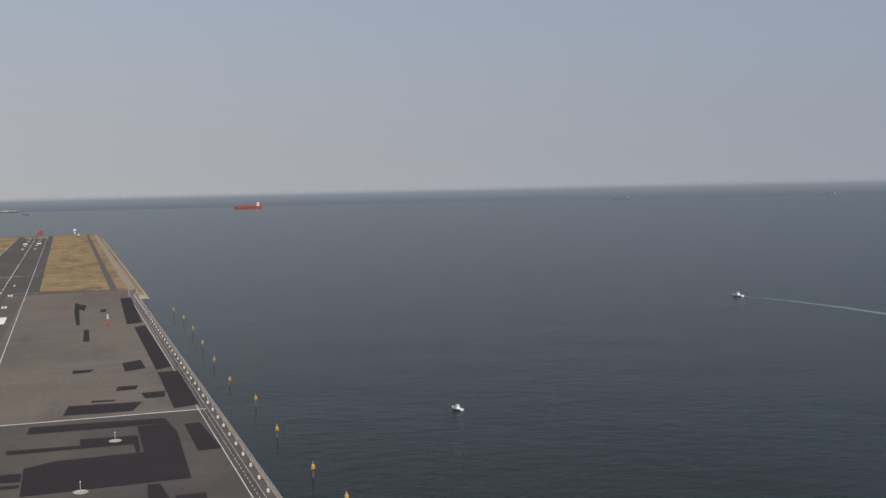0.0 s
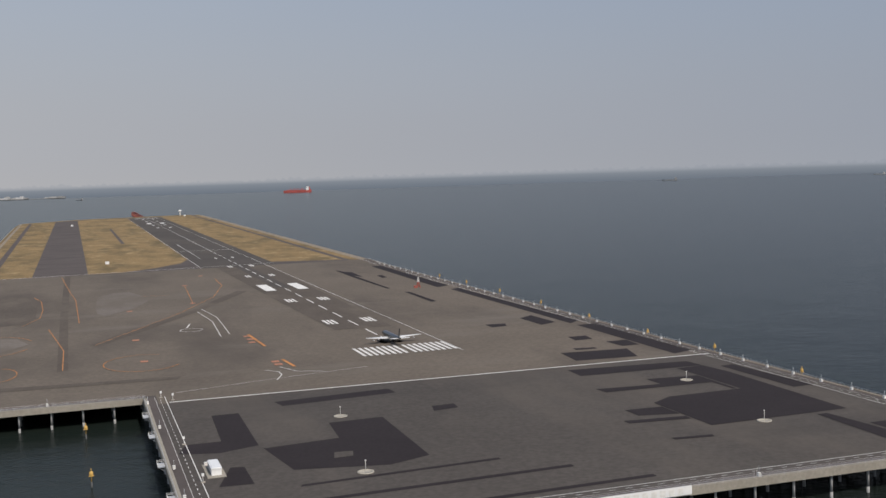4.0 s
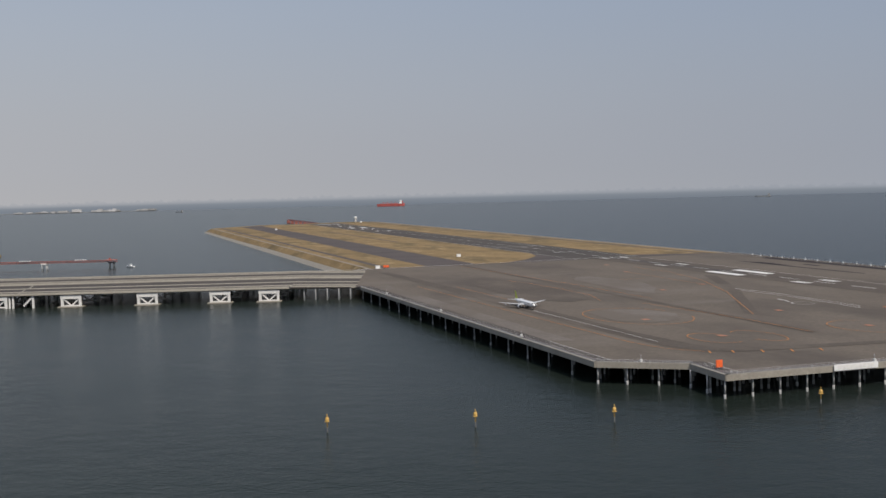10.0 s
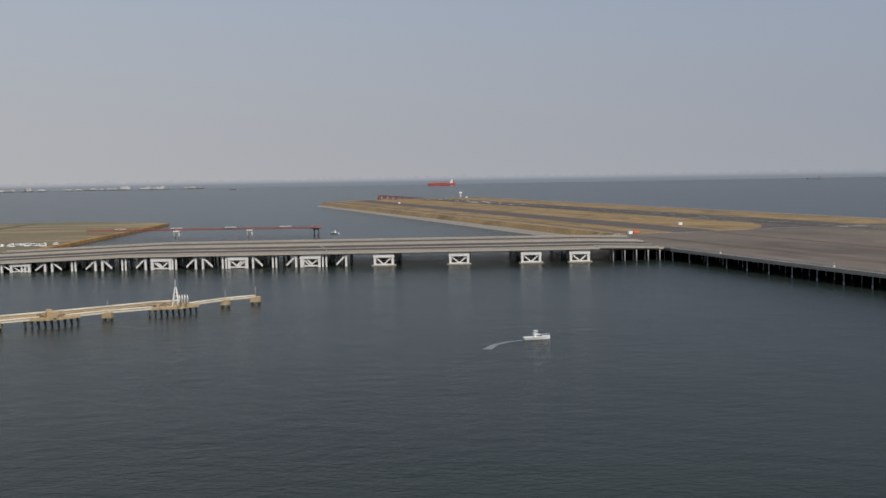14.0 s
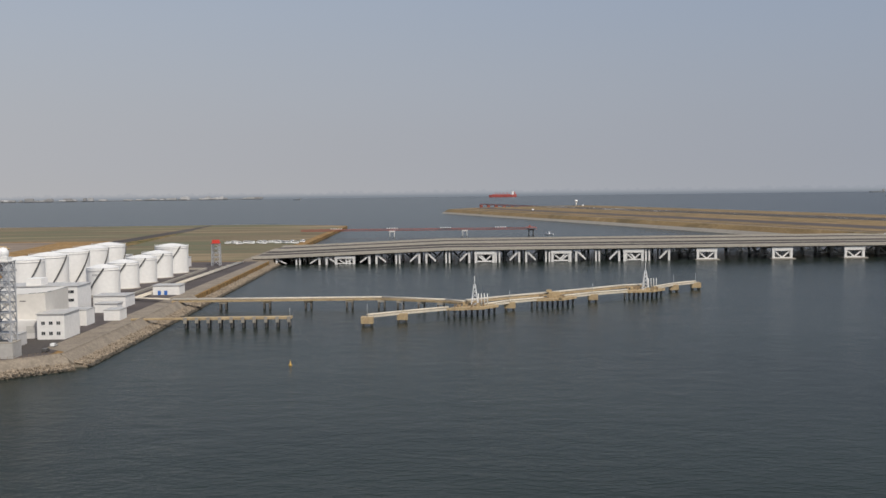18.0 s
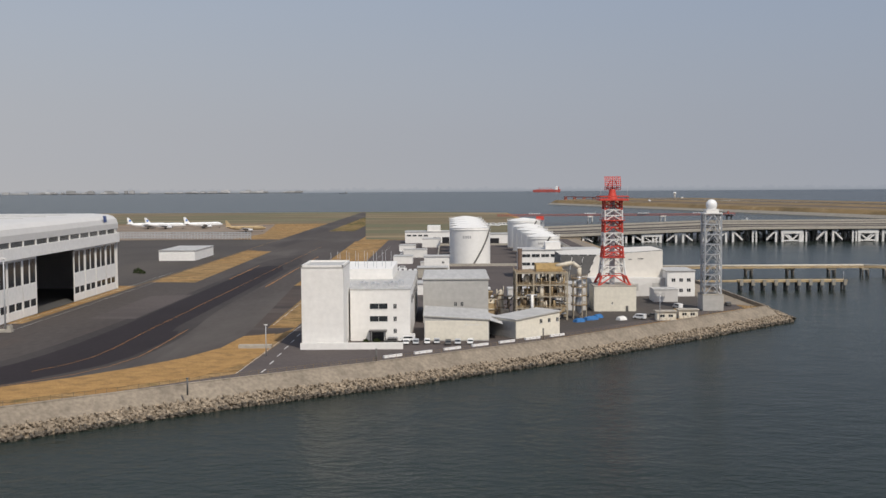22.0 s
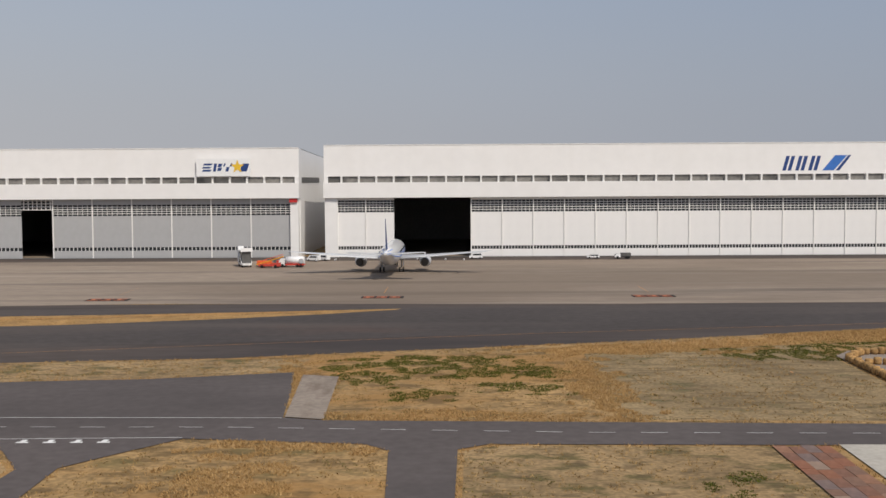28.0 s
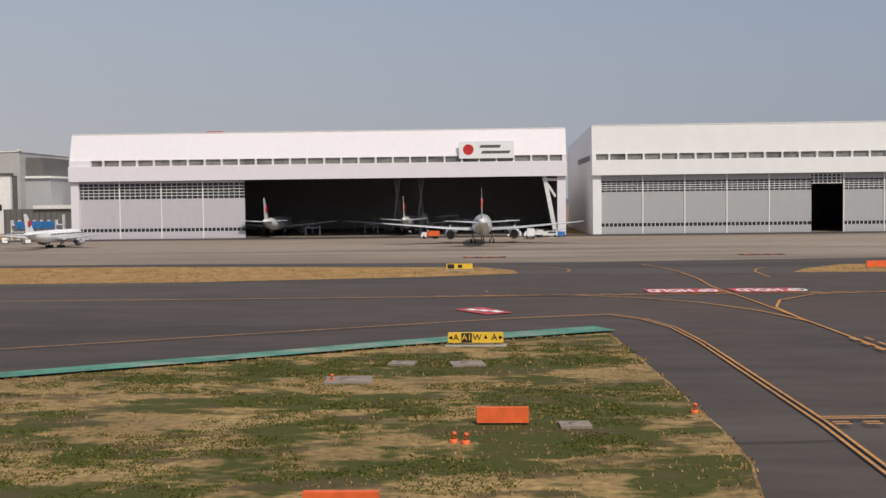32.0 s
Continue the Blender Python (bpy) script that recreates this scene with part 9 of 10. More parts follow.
for k in range(3):
    part("cabinet", Geo().box(-1.0, 0.9, -0.4 + k * 2.1, 1.2 + k * 2.1, 0.18, 1.5 + 0.2 * (k % 2)), M_STEEL, b)
part("red_unit", Geo().box(-1.0, 1.0, 7.8, 9.4, 0.18, 1.7).box(-0.8, 0.8, 8.0, 9.2, 1.7, 2.0), M_RED, b)
part("fuel_box", Geo().box(-2.6, -1.4, 9.2, 10.6, 0.18, 1.2), M_PALE_STEEL, b)
# landings and light masts that hang on the notch edge
for u in (-100, -141, -190, -236):
    b = thing("edge_landing", "steel grating landing with rails hung on the platform edge", "landing", spot(-156.4, u), RT, group="edge landings")
    part("grating", Geo().box(-2.4, 0.6, -3.4, 3.4, -0.5, -0.35), M_STEEL, b)
    g = Geo()
    for h in (0.25, 0.75):
        g.beam((-2.3, -3.3, h), (-2.3, 3.3, h), 0.09).beam((-2.3, -3.3, h), (0.4, -3.3, h), 0.09).beam((-2.3, 3.3, h), (0.4, 3.3, h), 0.09)
    for y in (-3.3, -1.1, 1.1, 3.3):
        g.beam((-2.3, y, -0.4), (-2.3, y, 0.8), 0.09)
    part("rail", g, M_PALE_STEEL, b)
    part("bracket", Geo().beam((-2.2, -2.4, -0.5), (0.5, -2.4, -2.4), 0.2).beam((-2.2, 2.4, -0.5), (0.5, 2.4, -2.4), 0.2), M_STEEL, b)
for v, u in ((-146.5, -163), (-145.5, -222), (-148, -62), (-143, -70)):
    b = thing("signal_post", "short white post with a signal head beside the edge road", "post", spot(v, u), RT, group="edge signal posts")
    part("post", Geo().tube((0, 0, 0), (0, 0, 3.2), 0.13, 0.1, 8), M_PALE_STEEL, b)
    part("head", Geo().box(-0.45, 0.45, -0.2, 0.2, 2.3, 3.3), M_AIRWHITE, b)
    part("foot", Geo().box(-0.7, 0.7, -0.7, 0.7, 0, 0.3), M_CONC, b)
b = thing("corner_light_rack", "red and white equipment rack on the platform corner", "rack", spot(147, -290), RT)
part("frame", Geo().box(-3, 3, -0.2, 0.2, 0, 3.2).box(-3, -2.6, -2, 2, 0, 3.8), M_PALE_STEEL, b)
part("panel", Geo().box(-1.5, 1.5, -0.4, -0.2, 1.4, 3.4), M_RED, b)
rng = random.Random(21)
cab0 = None
for k in range(44):
    u = -280 + k * 21.5
    v = 148.8 if u < 640 else 152
    if cab0 is None:
        cab0 = thing("edge_cabinet", "small white light fitting on the platform edge", "light fitting", spot(v, u), RT, group="edge fittings")
        part("box", Geo().box(-0.5, 0.5, -0.6, 0.6, 0.2, 1.5), M_PALE_STEEL, cab0)
        part("pole", Geo().tube((0, 0, 1.9), (0, 0, 3.6), 0.1, 0.1, 6), M_STEEL, cab0)
    else:
        again(cab0, *spot(v, u), RT)
for v, u in ((-155, -75), (-153.5, -130), (-153.5, -200), (-153.5, -240), (-120, -295), (-60, -295), (30, -295), (90, -295), (-330, -12), (-349, 100), (-352, 250), (-200, -58), (-232, -58), (-354, 400)):
    again(cab0, *spot(v, u), RT)
for v, u, lab in ((-147, 850, "white"), (-190, 2150, "white"), (-289, 703, "white"), (110, 2560, "white")):
    b = thing("equipment_box", "small white equipment cabin on the island", "cabin", on_pier(v, u), RT, group="island cabins")
    part("body", Geo().box(-2.4, 2.4, -1.8, 1.8, 0, 3.0), M_AIRWHITE, b)
    part("roof", Geo().box(-2.6, 2.6, -2.0, 2.0, 3.0, 3.25), M_PALE_STEEL, b)
b = thing("equipment_box", "orange equipment cabin beside the island seam", "cabin", on_pier(-277, 712), RT)
part("body", Geo().box(-3.2, 3.2, -1.2, 1.2, 0.3, 2.6), M_ORANGE, b)
b = thing("observation_tower", "small white lookout at the island's far end", "tower", on_pier(100, 2585), RT)
part("stem", Geo().tube((0, 0, 0), (0, 0, 11), 2.2, 1.8, 10), M_PALE_STEEL, b)
part("cabin", Geo().lathe([(2.5, 11), (4.6, 12.5), (4.6, 15), (3, 16.5), (0.1, 17)], 12), M_AIRWHITE, b)
# ---- grass tufts on the verges ----
GREEN_SPOTS = [(-2022, 109, 5, 4), (-2024, 93, 6, 4), (-2008, 91, 5, 3), (-1991, 116, 5, 4), (-1989, 85, 3, 4), (-2014, 158, 11, 4), (-2071, 149, 3, 7), (-1928, 168, 4, 5), (-1921, 174, 5, 3), (-1912, 164, 8, 4), (-1912, 174, 5, 2.5), (-1919, 147, 3, 3), (-1905, 151, 4, 3), (-1903, 163, 4, 3), (-1926, 158, 3, 3), (-1848, 190, 6, 3), (-1770, 182, 10, 3), (-1684, 205, 4, 3),
               (-1889, 104, 2, 3), (-2009, 159, 6, 3), (-1987, 113, 4, 4), (-1969, 102, 2, 2), (-2131, 66, 2, 5), (-2109, 69, 4, 4), (-2122, 83, 2, 2), (-2122, 104, 7, 3), (-2099, 116, 3, 4), (-2086, 141, 11, 6)]
GREEN_SPOTS += [(-2055, 98, 2, 4), (-2188, 75, 12, 5), (-2180, 98, 5, 6), (-2210, 57, 6, 5), (-2202, 66, 4, 4), (-2192, 56, 5, 3), (-2212, 86, 9, 5), (-2181, 62, 3, 2), (-2196, 93, 8, 4), (-2226, 72, 6, 4), (-2000, 92, 3, 3), (-1975, 110, 3, 2), (-1860, 180, 10, 5)]
STRAW_SPOTS = [(-2056, 142, 8, 9), (-2035.5, 147, 6, 17), (-1989, 138, 13, 6), (-1938, 152, 3, 18), (-1895.5, 155, 4, 25), (-1915, 133, 20, 3.5), (-1745, 143, 5, 4), (-1734, 152, 5, 4), (-1722, 161.5, 5, 4), (-1709, 172, 5, 4), (-1698, 180, 4, 4), (-1932, 119, 9, 3), (-1847, 199, 7, 6), (-1936, 106, 6, 8), (-2103, 139, 18, 10), (-2080, 93, 3, 23), (-2074, 81, 4, 6), (-1885, 184, 20, 5), (-1840, 203, 30, 4)]
BAND = [(-1900, 185), (-1850, 201), (-1792, 217), (-1739, 225), (-1677, 230), (-1648, 251), (-1620, 274), (-1600, 290), (-1608, 256), (-1640, 232), (-1679, 218), (-1737, 210), (-1784, 201), (-1850, 190), (-1900, 178)]


def inside(px, py, poly):
    r = np.zeros(len(px), bool)
    for (ax, ay), (bx, by) in zip(poly, poly[1:] + poly[:1]):
        if ay != by:
            r ^= ((ay > py) != (by > py)) & (px < (bx - ax) * (py - ay) / (by - ay) + ax)
    return r


PAVED = [p for n, p in FLATS if n in ("taxiway_surface", "fresh_bend", "apron_slab", "road_surface", "pad_slab", "yard_surface", "brown_strip", "green_edge")]
ISLANDS = [p for n, p in FLATS if n in ("grass_island", "verge_island")]


def free(px, py):
    """Points on open ground: off the paving, or on a grass island in it."""
    r = np.zeros(len(px), bool)
    for p in PAVED:
        r |= inside(px, py, p)
    for p in ISLANDS:
        r &= ~inside(px, py, p)
    return ~r & inside(px, py, LAND)


nr = np.random.default_rng(7)


def patchy(px, py, s):
    """A soft random field from a few crossed waves."""
    r = np.zeros(len(px))
    for k in range(7):
        a, f, q = nr.uniform(0, 6.28), s * nr.uniform(0.6, 1.9), nr.uniform(0, 6.28)
        r += np.sin((px * np.cos(a) + py * np.sin(a)) * f + q)
    return r / 3.7


def tufts(name, px, py, low, tall, spread, wide, material, parent, label, blades=3):
    """Single blades, broad at the root and pointed, standing about each place."""
    px, py = np.repeat(px, blades), np.repeat(py, blades)
    n = len(px)
    px, py = px + nr.normal(0, 0.16, n), py + nr.normal(0, 0.16, n)
    h, a, b = nr.uniform(low, tall, n), nr.uniform(0, 6.28, n), nr.uniform(0, 6.28, n)
    w, reach = wide * nr.uniform(0.6, 1.3, n), h * spread * nr.uniform(0.3, 1.2, n)
    v = np.zeros((n, 3, 3))
    for k, s in ((0, -1), (1, 1)):
        v[:, k, 0], v[:, k, 1], v[:, k, 2] = px + s * np.cos(a) * w, py + s * np.sin(a) * w, G + 0.015
    v[:, 2, 0], v[:, 2, 1], v[:, 2, 2] = px + np.cos(b) * reach, py + np.sin(b) * reach, G + 0.015 + h
    me = bpy.data.meshes.new(name)
    me.vertices.add(3 * n)
    me.vertices.foreach_set("co", v.reshape(-1))
    me.loops.add(3 * n)
    me.loops.foreach_set("vertex_index", np.arange(3 * n))
    me.polygons.add(n)
    me.polygons.foreach_set("loop_start", np.arange(0, 3 * n, 3))
    me.update(calc_edges=True)
    me.materials.append(material)
    ob = new(name, me)
    ob.parent = parent
    return tagged(ob, label, kind="stuff")


def scatter(spots, density, soft):
    xs, ys = [], []
    for cx, cy, rx, ry in spots:
        m = int(4 * rx * ry * 1.7 * density)
        u, v = nr.uniform(-1.3, 1.3, m), nr.uniform(-1.3, 1.3, m)
        x, y = cx + u * rx, cy + v * ry
        keep = np.hypot(u, v) + soft * patchy(x, y, 0.9) < 0.95
        xs.append(x[keep]), ys.append(y[keep])
    x, y = np.concatenate(xs), np.concatenate(ys)
    k = free(x, y)
    return x[k], y[k]


MOWN = [p for n, p in FLATS if n == "mown_verge"][0]
x, y = scatter([(a, b, c * 1.25, d * 1.25) for a, b, c, d in GREEN_SPOTS], 11.0, 1.1)
k = ~inside(x, y, MOWN) | (np.hypot((x + 2130.2) / 3.4, (y - 67) / 7.5) < 1.0) | (nr.uniform(0, 1, len(x)) < 0.12)
x, y = x[k], y[k]
tufts("green_tuft", x, y, 0.05, 0.16, 1.3, 0.08, M_BLADE_GREEN, grass, "low green grass tufts", 4)
x, y = scatter(STRAW_SPOTS, 13.0, 0.75)
tufts("low_straw_tuft", x, y, 0.08, 0.32, 0.9, 0.05, M_BLADE_STRAW, grass, "low orange straw grass", 4)
xb, yb = nr.uniform(-1900, -1600, 90000), nr.uniform(178, 268, 90000)
k = inside(xb, yb, BAND) & free(xb, yb) & (patchy(xb, yb, 0.25) > -0.5)
xe, ye = [], []
for p in PAVED:                                   # straw fringes along the paving
    for (ax, ay), (bx, by) in zip(p, p[1:] + p[:1]):
        L = math.hypot(bx - ax, by - ay)
        if max(ax, bx) < -2300 or L > 400 or min(ay, by) > 240:
            continue
        m = int(L * 5)
        t, o = nr.uniform(0, 1, m), nr.normal(0, 0.7, m)
        xe.append(ax + (bx - ax) * t - (by - ay) / max(L, 0.1) * o), ye.append(ay + (by - ay) * t + (bx - ax) / max(L, 0.1) * o)
xe, ye = np.concatenate(xe), np.concatenate(ye)
ke = free(xe, ye) & (patchy(xe, ye, 0.35) > -0.3)
tufts("straw_tuft", xb[k], yb[k], 0.2, 0.6, 0.7, 0.055, M_BLADE_STRAW, grass, "tall orange straw grass", 4)
tufts("edge_tuft", xe[ke], ye[ke], 0.10, 0.35, 0.8, 0.06, M_BLADE_STRAW, grass, "straw fringe along the paving")
x, y = nr.uniform(-2300, -1560, 330000), nr.uniform(40, 260, 330000)
k = free(x, y) & (patchy(x, y, 1.1) + 0.6 * patchy(x, y, 0.2) > -0.1) & ((x > -2245) | (y > 170)) & (~inside(x, y, MOWN) | (nr.uniform(0, 1, len(x)) < 0.12))
tufts("dry_tuft", x[k], y[k], 0.05, 0.22, 1.2, 0.07, M_BLADE_DRY, grass, "short dry grass tufts")
x, y = nr.uniform(-2260, -1700, 150000), nr.uniform(40, 215, 150000)
k = free(x, y) & (patchy(x, y, 0.8) + patchy(x, y, 0.15) > 0.75) & ~inside(x, y, MOWN)
tufts("dull_tuft", x[k], y[k], 0.05, 0.16, 1.2, 0.07, M_BLADE_WEED, grass, "dull green weeds among the dry grass")
# ---- vehicles ----
def van(label, x, y, turn, L=4.7, W=1.8, H=2.0, paint=None, bonnet=True, group="vehicles"):
    v = thing("van" if H > 1.7 else "car", label, "van" if H > 1.7 else "car", (x, y, G + 0.14), turn, group=group)
    p = [(-L / 2, 0.35), (-L / 2, H * 0.92), (-L / 2 + 0.3, H), (L * 0.18, H), (L * 0.32, H * 0.58), (L / 2 - 0.1, H * 0.5), (L / 2, H * 0.36), (L / 2, 0.35)] if H < 1.7 or not bonnet else [(-L / 2, 0.35), (-L / 2, H * 0.95), (-L / 2 + 0.2, H), (L * 0.24, H), (L * 0.40, H * 0.6), (L / 2, H * 0.5), (L / 2, 0.35)]
    part("body", Geo().profile(p, -W / 2, W / 2), paint or M_AIRWHITE, v)
    part("glass", Geo().profile([(-L * 0.40, H * 0.60), (-L * 0.40, H * 0.88), (L * 0.17, H * 0.88), (L * 0.28, H * 0.60)], -W / 2 - 0.02, W / 2 + 0.02), M_GLASS, v)
    part("windscreen", Geo().add([(-W * 0.44, L * 0.19, H * 0.96), (W * 0.44, L * 0.19, H * 0.96), (W * 0.46, L * 0.335, H * 0.6), (-W * 0.46, L * 0.335, H * 0.6)], [(0, 1, 2, 3)]), M_GLASS, v)
    for sx in (-1, 1):
        for sy in (-0.31, 0.31):
            part("wheel", Geo().tube((sx * W * 0.5 - 0.1, L * sy, 0.33), (sx * W * 0.5 + 0.1, L * sy, 0.33), 0.33, 0.33, 12), M_TYRE, v)
    return v


def lorry(label, x, y, turn, L=8.0, box=None, cab=None, H=3.0):
    v = thing("truck", label, "truck", (x, y, G + 0.14), turn, group="vehicles")
    part("cab", Geo().profile([(L / 2 - 1.9, 0.5), (L / 2 - 1.9, H * 0.85), (L / 2 - 0.4, H * 0.85), (L / 2, H * 0.5), (L / 2, 0.5)], -1.15, 1.15), cab or M_AIRWHITE, v)
    part("windscreen", Geo().box(-1.0, 1.0, L / 2 - 0.35, L / 2 - 0.1, H * 0.55, H * 0.78), M_GLASS, v)
    part("load_box", Geo().box(-1.2, 1.2, -L / 2, L / 2 - 2.1, 0.9, H), box or M_AIRWHITE, v)
    part("chassis", Geo().box(-0.5, 0.5, -L / 2, L / 2 - 0.3, 0.5, 0.9), M_DARKGREY, v)
    for sx in (-1, 1):
        for yy in (-L * 0.36, -L * 0.22, L * 0.34):
            part("wheel", Geo().tube((sx * 1.05 - 0.15, yy, 0.48), (sx * 1.05 + 0.15, yy, 0.48), 0.48, 0.48, 12), M_TYRE, v)
    return v


v0 = van("white van parked on the apron", -1729, 386, 90)
for x, y, t in ((-1722, 387, 90), (-1716, 387, 95), (-1686.5, 390, 88), (-1750, 388, 80), (-1744, 389, 80), (-1739, 390, 78), (-1963, 384, 60), (-1960, 387, 55), (-2179, 384, 90), (-2166, 386, 70), (-2354, 372, 20), (-2362, 376, 10), (-1907, 392, 90)):
    again(v0, x, y, G + 0.14, t)
c0 = van("white car in front of the hangar doors", -1866, 391, 90, 4.4, 1.75, 1.45)
again(c0, -2345, 368, G + 0.14, 40)
lorry("flat white tow truck in front of the hangar doors", -1856, 389, 90, 5.5, M_DARKGREY, None, 2.0)
lorry("white box truck under the wing", -2174, 370, 0, 6.5, M_AIRWHITE, M_AIRWHITE, 3.4)
cl = thing("cargo_loader", "white container loader with its dark platform raised", "loader", (-1982.6, 362, G + 0.14), 20)
part("chassis", Geo().box(-1.5, 1.5, -4.2, 4.2, 0.6, 1.2), M_PALE_STEEL, cl)
part("platform", Geo().box(-1.9, 1.9, -4.0, 3.2, 5.0, 5.4).box(-1.9, 1.9, -4.0, -3.8, 5.4, 6.2), M_AIRWHITE, cl)
part("container", Geo().prism([(-1.5, -3.2), (1.5, -3.2), (1.5, 2.4), (-1.5, 2.4)], 1.25, 4.8), M_DARKGREY, cl)
part("scissor_arm", Geo().beam((-1.6, -3.6, 1.2), (-1.6, 2.8, 5.0), 0.22).beam((-1.6, 2.8, 1.2), (-1.6, -3.6, 5.0), 0.22).beam((1.6, -3.6, 1.2), (1.6, 2.8, 5.0), 0.22), M_PALE_STEEL, cl)
part("cab", Geo().box(-1.6, 0.2, 3.3, 5.0, 1.2, 6.4), M_AIRWHITE, cl)
for sx in (-1.3, 1.3):
    for yy in (-3.2, 3.2):
        part("wheel", Geo().tube((sx - 0.2, yy, 0.5), (sx + 0.2, yy, 0.5), 0.5, 0.5, 12), M_TYRE, cl)
bl = thing("belt_loader", "orange belt loader with a sloping conveyor and red body", "loader", (-1973.5, 356, G + 0.14), 78)
part("body", Geo().profile([(-3.4, 0.5), (-3.4, 1.6), (-1.2, 1.6), (-0.6, 1.1), (3.4, 1.1), (3.4, 0.5)], -1.1, 1.1), M_RED, bl)
part("conveyor", Geo().beam((0, -4.6, 3.6), (0, 4.4, 0.9), 1.0, 0.35), M_MIXER, bl)
part("rail", Geo().beam((-0.55, -4.6, 4.3), (-0.55, 4.4, 1.7), 0.1).beam((0.55, -4.6, 4.3), (0.55, 4.4, 1.7), 0.1), M_ORANGE, bl)
part("seat", Geo().box(-0.9, -0.3, -2.4, -1.6, 1.6, 2.5), M_DARKGREY, bl)
for sx in (-1.0, 1.0):
    for yy in (-2.3, 2.3):
        part("wheel", Geo().tube((sx - 0.2, yy, 0.5), (sx + 0.2, yy, 0.5), 0.5, 0.5, 12), M_TYRE, bl)
tk = thing("tank_truck", "white tank truck with red side lockers on the apron", "truck", (-1966.5, 359, G + 0.14), 84)
part("tank", Geo().tube((0, -3.8, 2.1), (0, 2.2, 2.1), 1.25, 1.25, 18), M_AIRWHITE, tk)
part("hose_reel", Geo().tube((-1.5, -3.0, 2.0), (-1.25, -3.0, 2.0), 0.8, 0.8, 16), M_STEEL, tk)
part("cab", Geo().profile([(2.5, 0.5), (2.5, 2.7), (3.9, 2.7), (4.4, 1.7), (4.4, 0.5)], -1.15, 1.15), M_AIRWHITE, tk)
part("windscreen", Geo().box(-1.0, 1.0, 4.05, 4.25, 1.7, 2.4), M_GLASS, tk)
part("locker", Geo().box(-1.25, 1.25, -3.8, 2.2, 0.55, 1.1), M_RED, tk)
for sx in (-1.05, 1.05):
    for yy in (-2.8, -1.6, 3.2):
        part("wheel", Geo().tube((sx - 0.2, yy, 0.5), (sx + 0.2, yy, 0.5), 0.5, 0.5, 12), M_TYRE, tk)
lorry("orange service truck on the apron", -2208, 378, 80, 6, M_ORANGE, M_AIRWHITE, 2.6)
lorry("white service truck on the apron", -2172.5, 379, 85, 6.5, M_PALE_STEEL, M_AIRWHITE, 2.6)
s = thing("boarding_stairs", "white mobile boarding stairs truck", "stairs truck", (-1710.5, 366, G + 0.14), 70)
part("stair", Geo().beam((0, -3.4, 0.8), (0, 3.8, 4.6), 2.0, 0.6), M_AIRWHITE, s)
part("cab", Geo().profile([(1.8, 0.5), (1.8, 2.0), (3.4, 2.0), (4.2, 1.2), (4.2, 0.5)], -1.0, 1.0), M_AIRWHITE, s)
part("platform", Geo().box(-1.1, 1.1, 3.4, 5.0, 4.5, 4.7).box(-1.1, -1.0, 3.4, 5, 4.7, 5.8).box(1.0, 1.1, 3.4, 5, 4.7, 5.8), M_AIRWHITE, s)
part("rail", Geo().beam((-1.0, -3.4, 1.8), (-1.0, 3.8, 5.6), 0.12).beam((1.0, -3.4, 1.8), (1.0, 3.8, 5.6), 0.12), M_PALE_STEEL, s)
for sx in (-0.9, 0.9):
    for yy in (-2, 2.8):
        part("wheel", Geo().tube((sx - 0.15, yy, 0.45), (sx + 0.15, yy, 0.45), 0.45, 0.45, 12), M_TYRE, s)
for x, y, w, m, lab in ((-1702, 389, 3.2, M_DOORGREY, "grey equipment container by the hangar wall"), (-1697.5, 389, 4.4, M_WHITE, "white equipment container by the hangar wall"), (-2169, 383, 3, M_PALE_STEEL, "pale wheeled service cart"), (-2163, 380, 2.4, M_BLUE, "blue wheeled service cart"), (-1976, 361, 4.6, M_ORANGE, "orange scissor dolly on the apron"), (-1970.5, 362, 3.4, M_RED, "red tow dolly on the apron")):
    b = thing("service_cart", lab, "cart", (x, y, G + 0.14))
    part("box", Geo().box(-w / 2, w / 2, -1, 1, 0.5, 1.9), m, b)
    part("frame", Geo().box(-w / 2 - 0.2, w / 2 + 0.2, -1.1, 1.1, 0.3, 0.5).beam((-w / 2, 1, 1.9), (w / 2, 1, 2.9), 0.12), M_DARKGREY, b)
    for sx in (-w * 0.35, w * 0.35):
        part("wheel", Geo().tube((sx, -1.1, 0.25), (sx, 1.1, 0.25), 0.25, 0.25, 10), M_TYRE, b)

# cars of the works yard
rng = random.Random(33)
kinds = [van("white parked car in the works yard", -1513, 352.5, 180, 4.3, 1.75, 1.45, group="yard cars"), van("grey parked car in the works yard", -1510, 352.5, 180, 4.3, 1.75, 1.45, M_STEEL, group="yard cars"), van("dark parked car in the works yard", -1500, 350.8, 180, 4.3, 1.75, 1.45, M_DARKGREY, group="yard cars"), van("white parked van in the works yard", -1513, 357.5, 90, 4.6, 1.8, 1.95, group="yard cars")]
spots = [(-1518, 355, 90), (-1518, 358.5, 90), (-1512.8, 361.5, 90), (-1506.5, 353.4, 180), (-1503.5, 353.6, 180), (-1497, 352, 180), (-1493, 352.6, 175), (-1409, 446, 20), (-1389, 470, 0), (-1387, 455, 0), (-1430, 412, 50), (-1424, 418, 60)]
for r in range(7):
    for k in range(8):
        if rng.random() < 0.8:
            spots.append((-1502 + k * 3.0, 470 + r * 14, 180 * (r % 2)))
for k in range(9):
    if rng.random() < 0.8:
        spots.append((-1530 + k * 2.9, 640 + rng.uniform(-1, 1), 0))
for k in range(14):
    spots.append((-1536 + rng.uniform(0, 10), 560 + k * 24, rng.choice((0, 180, 90))))
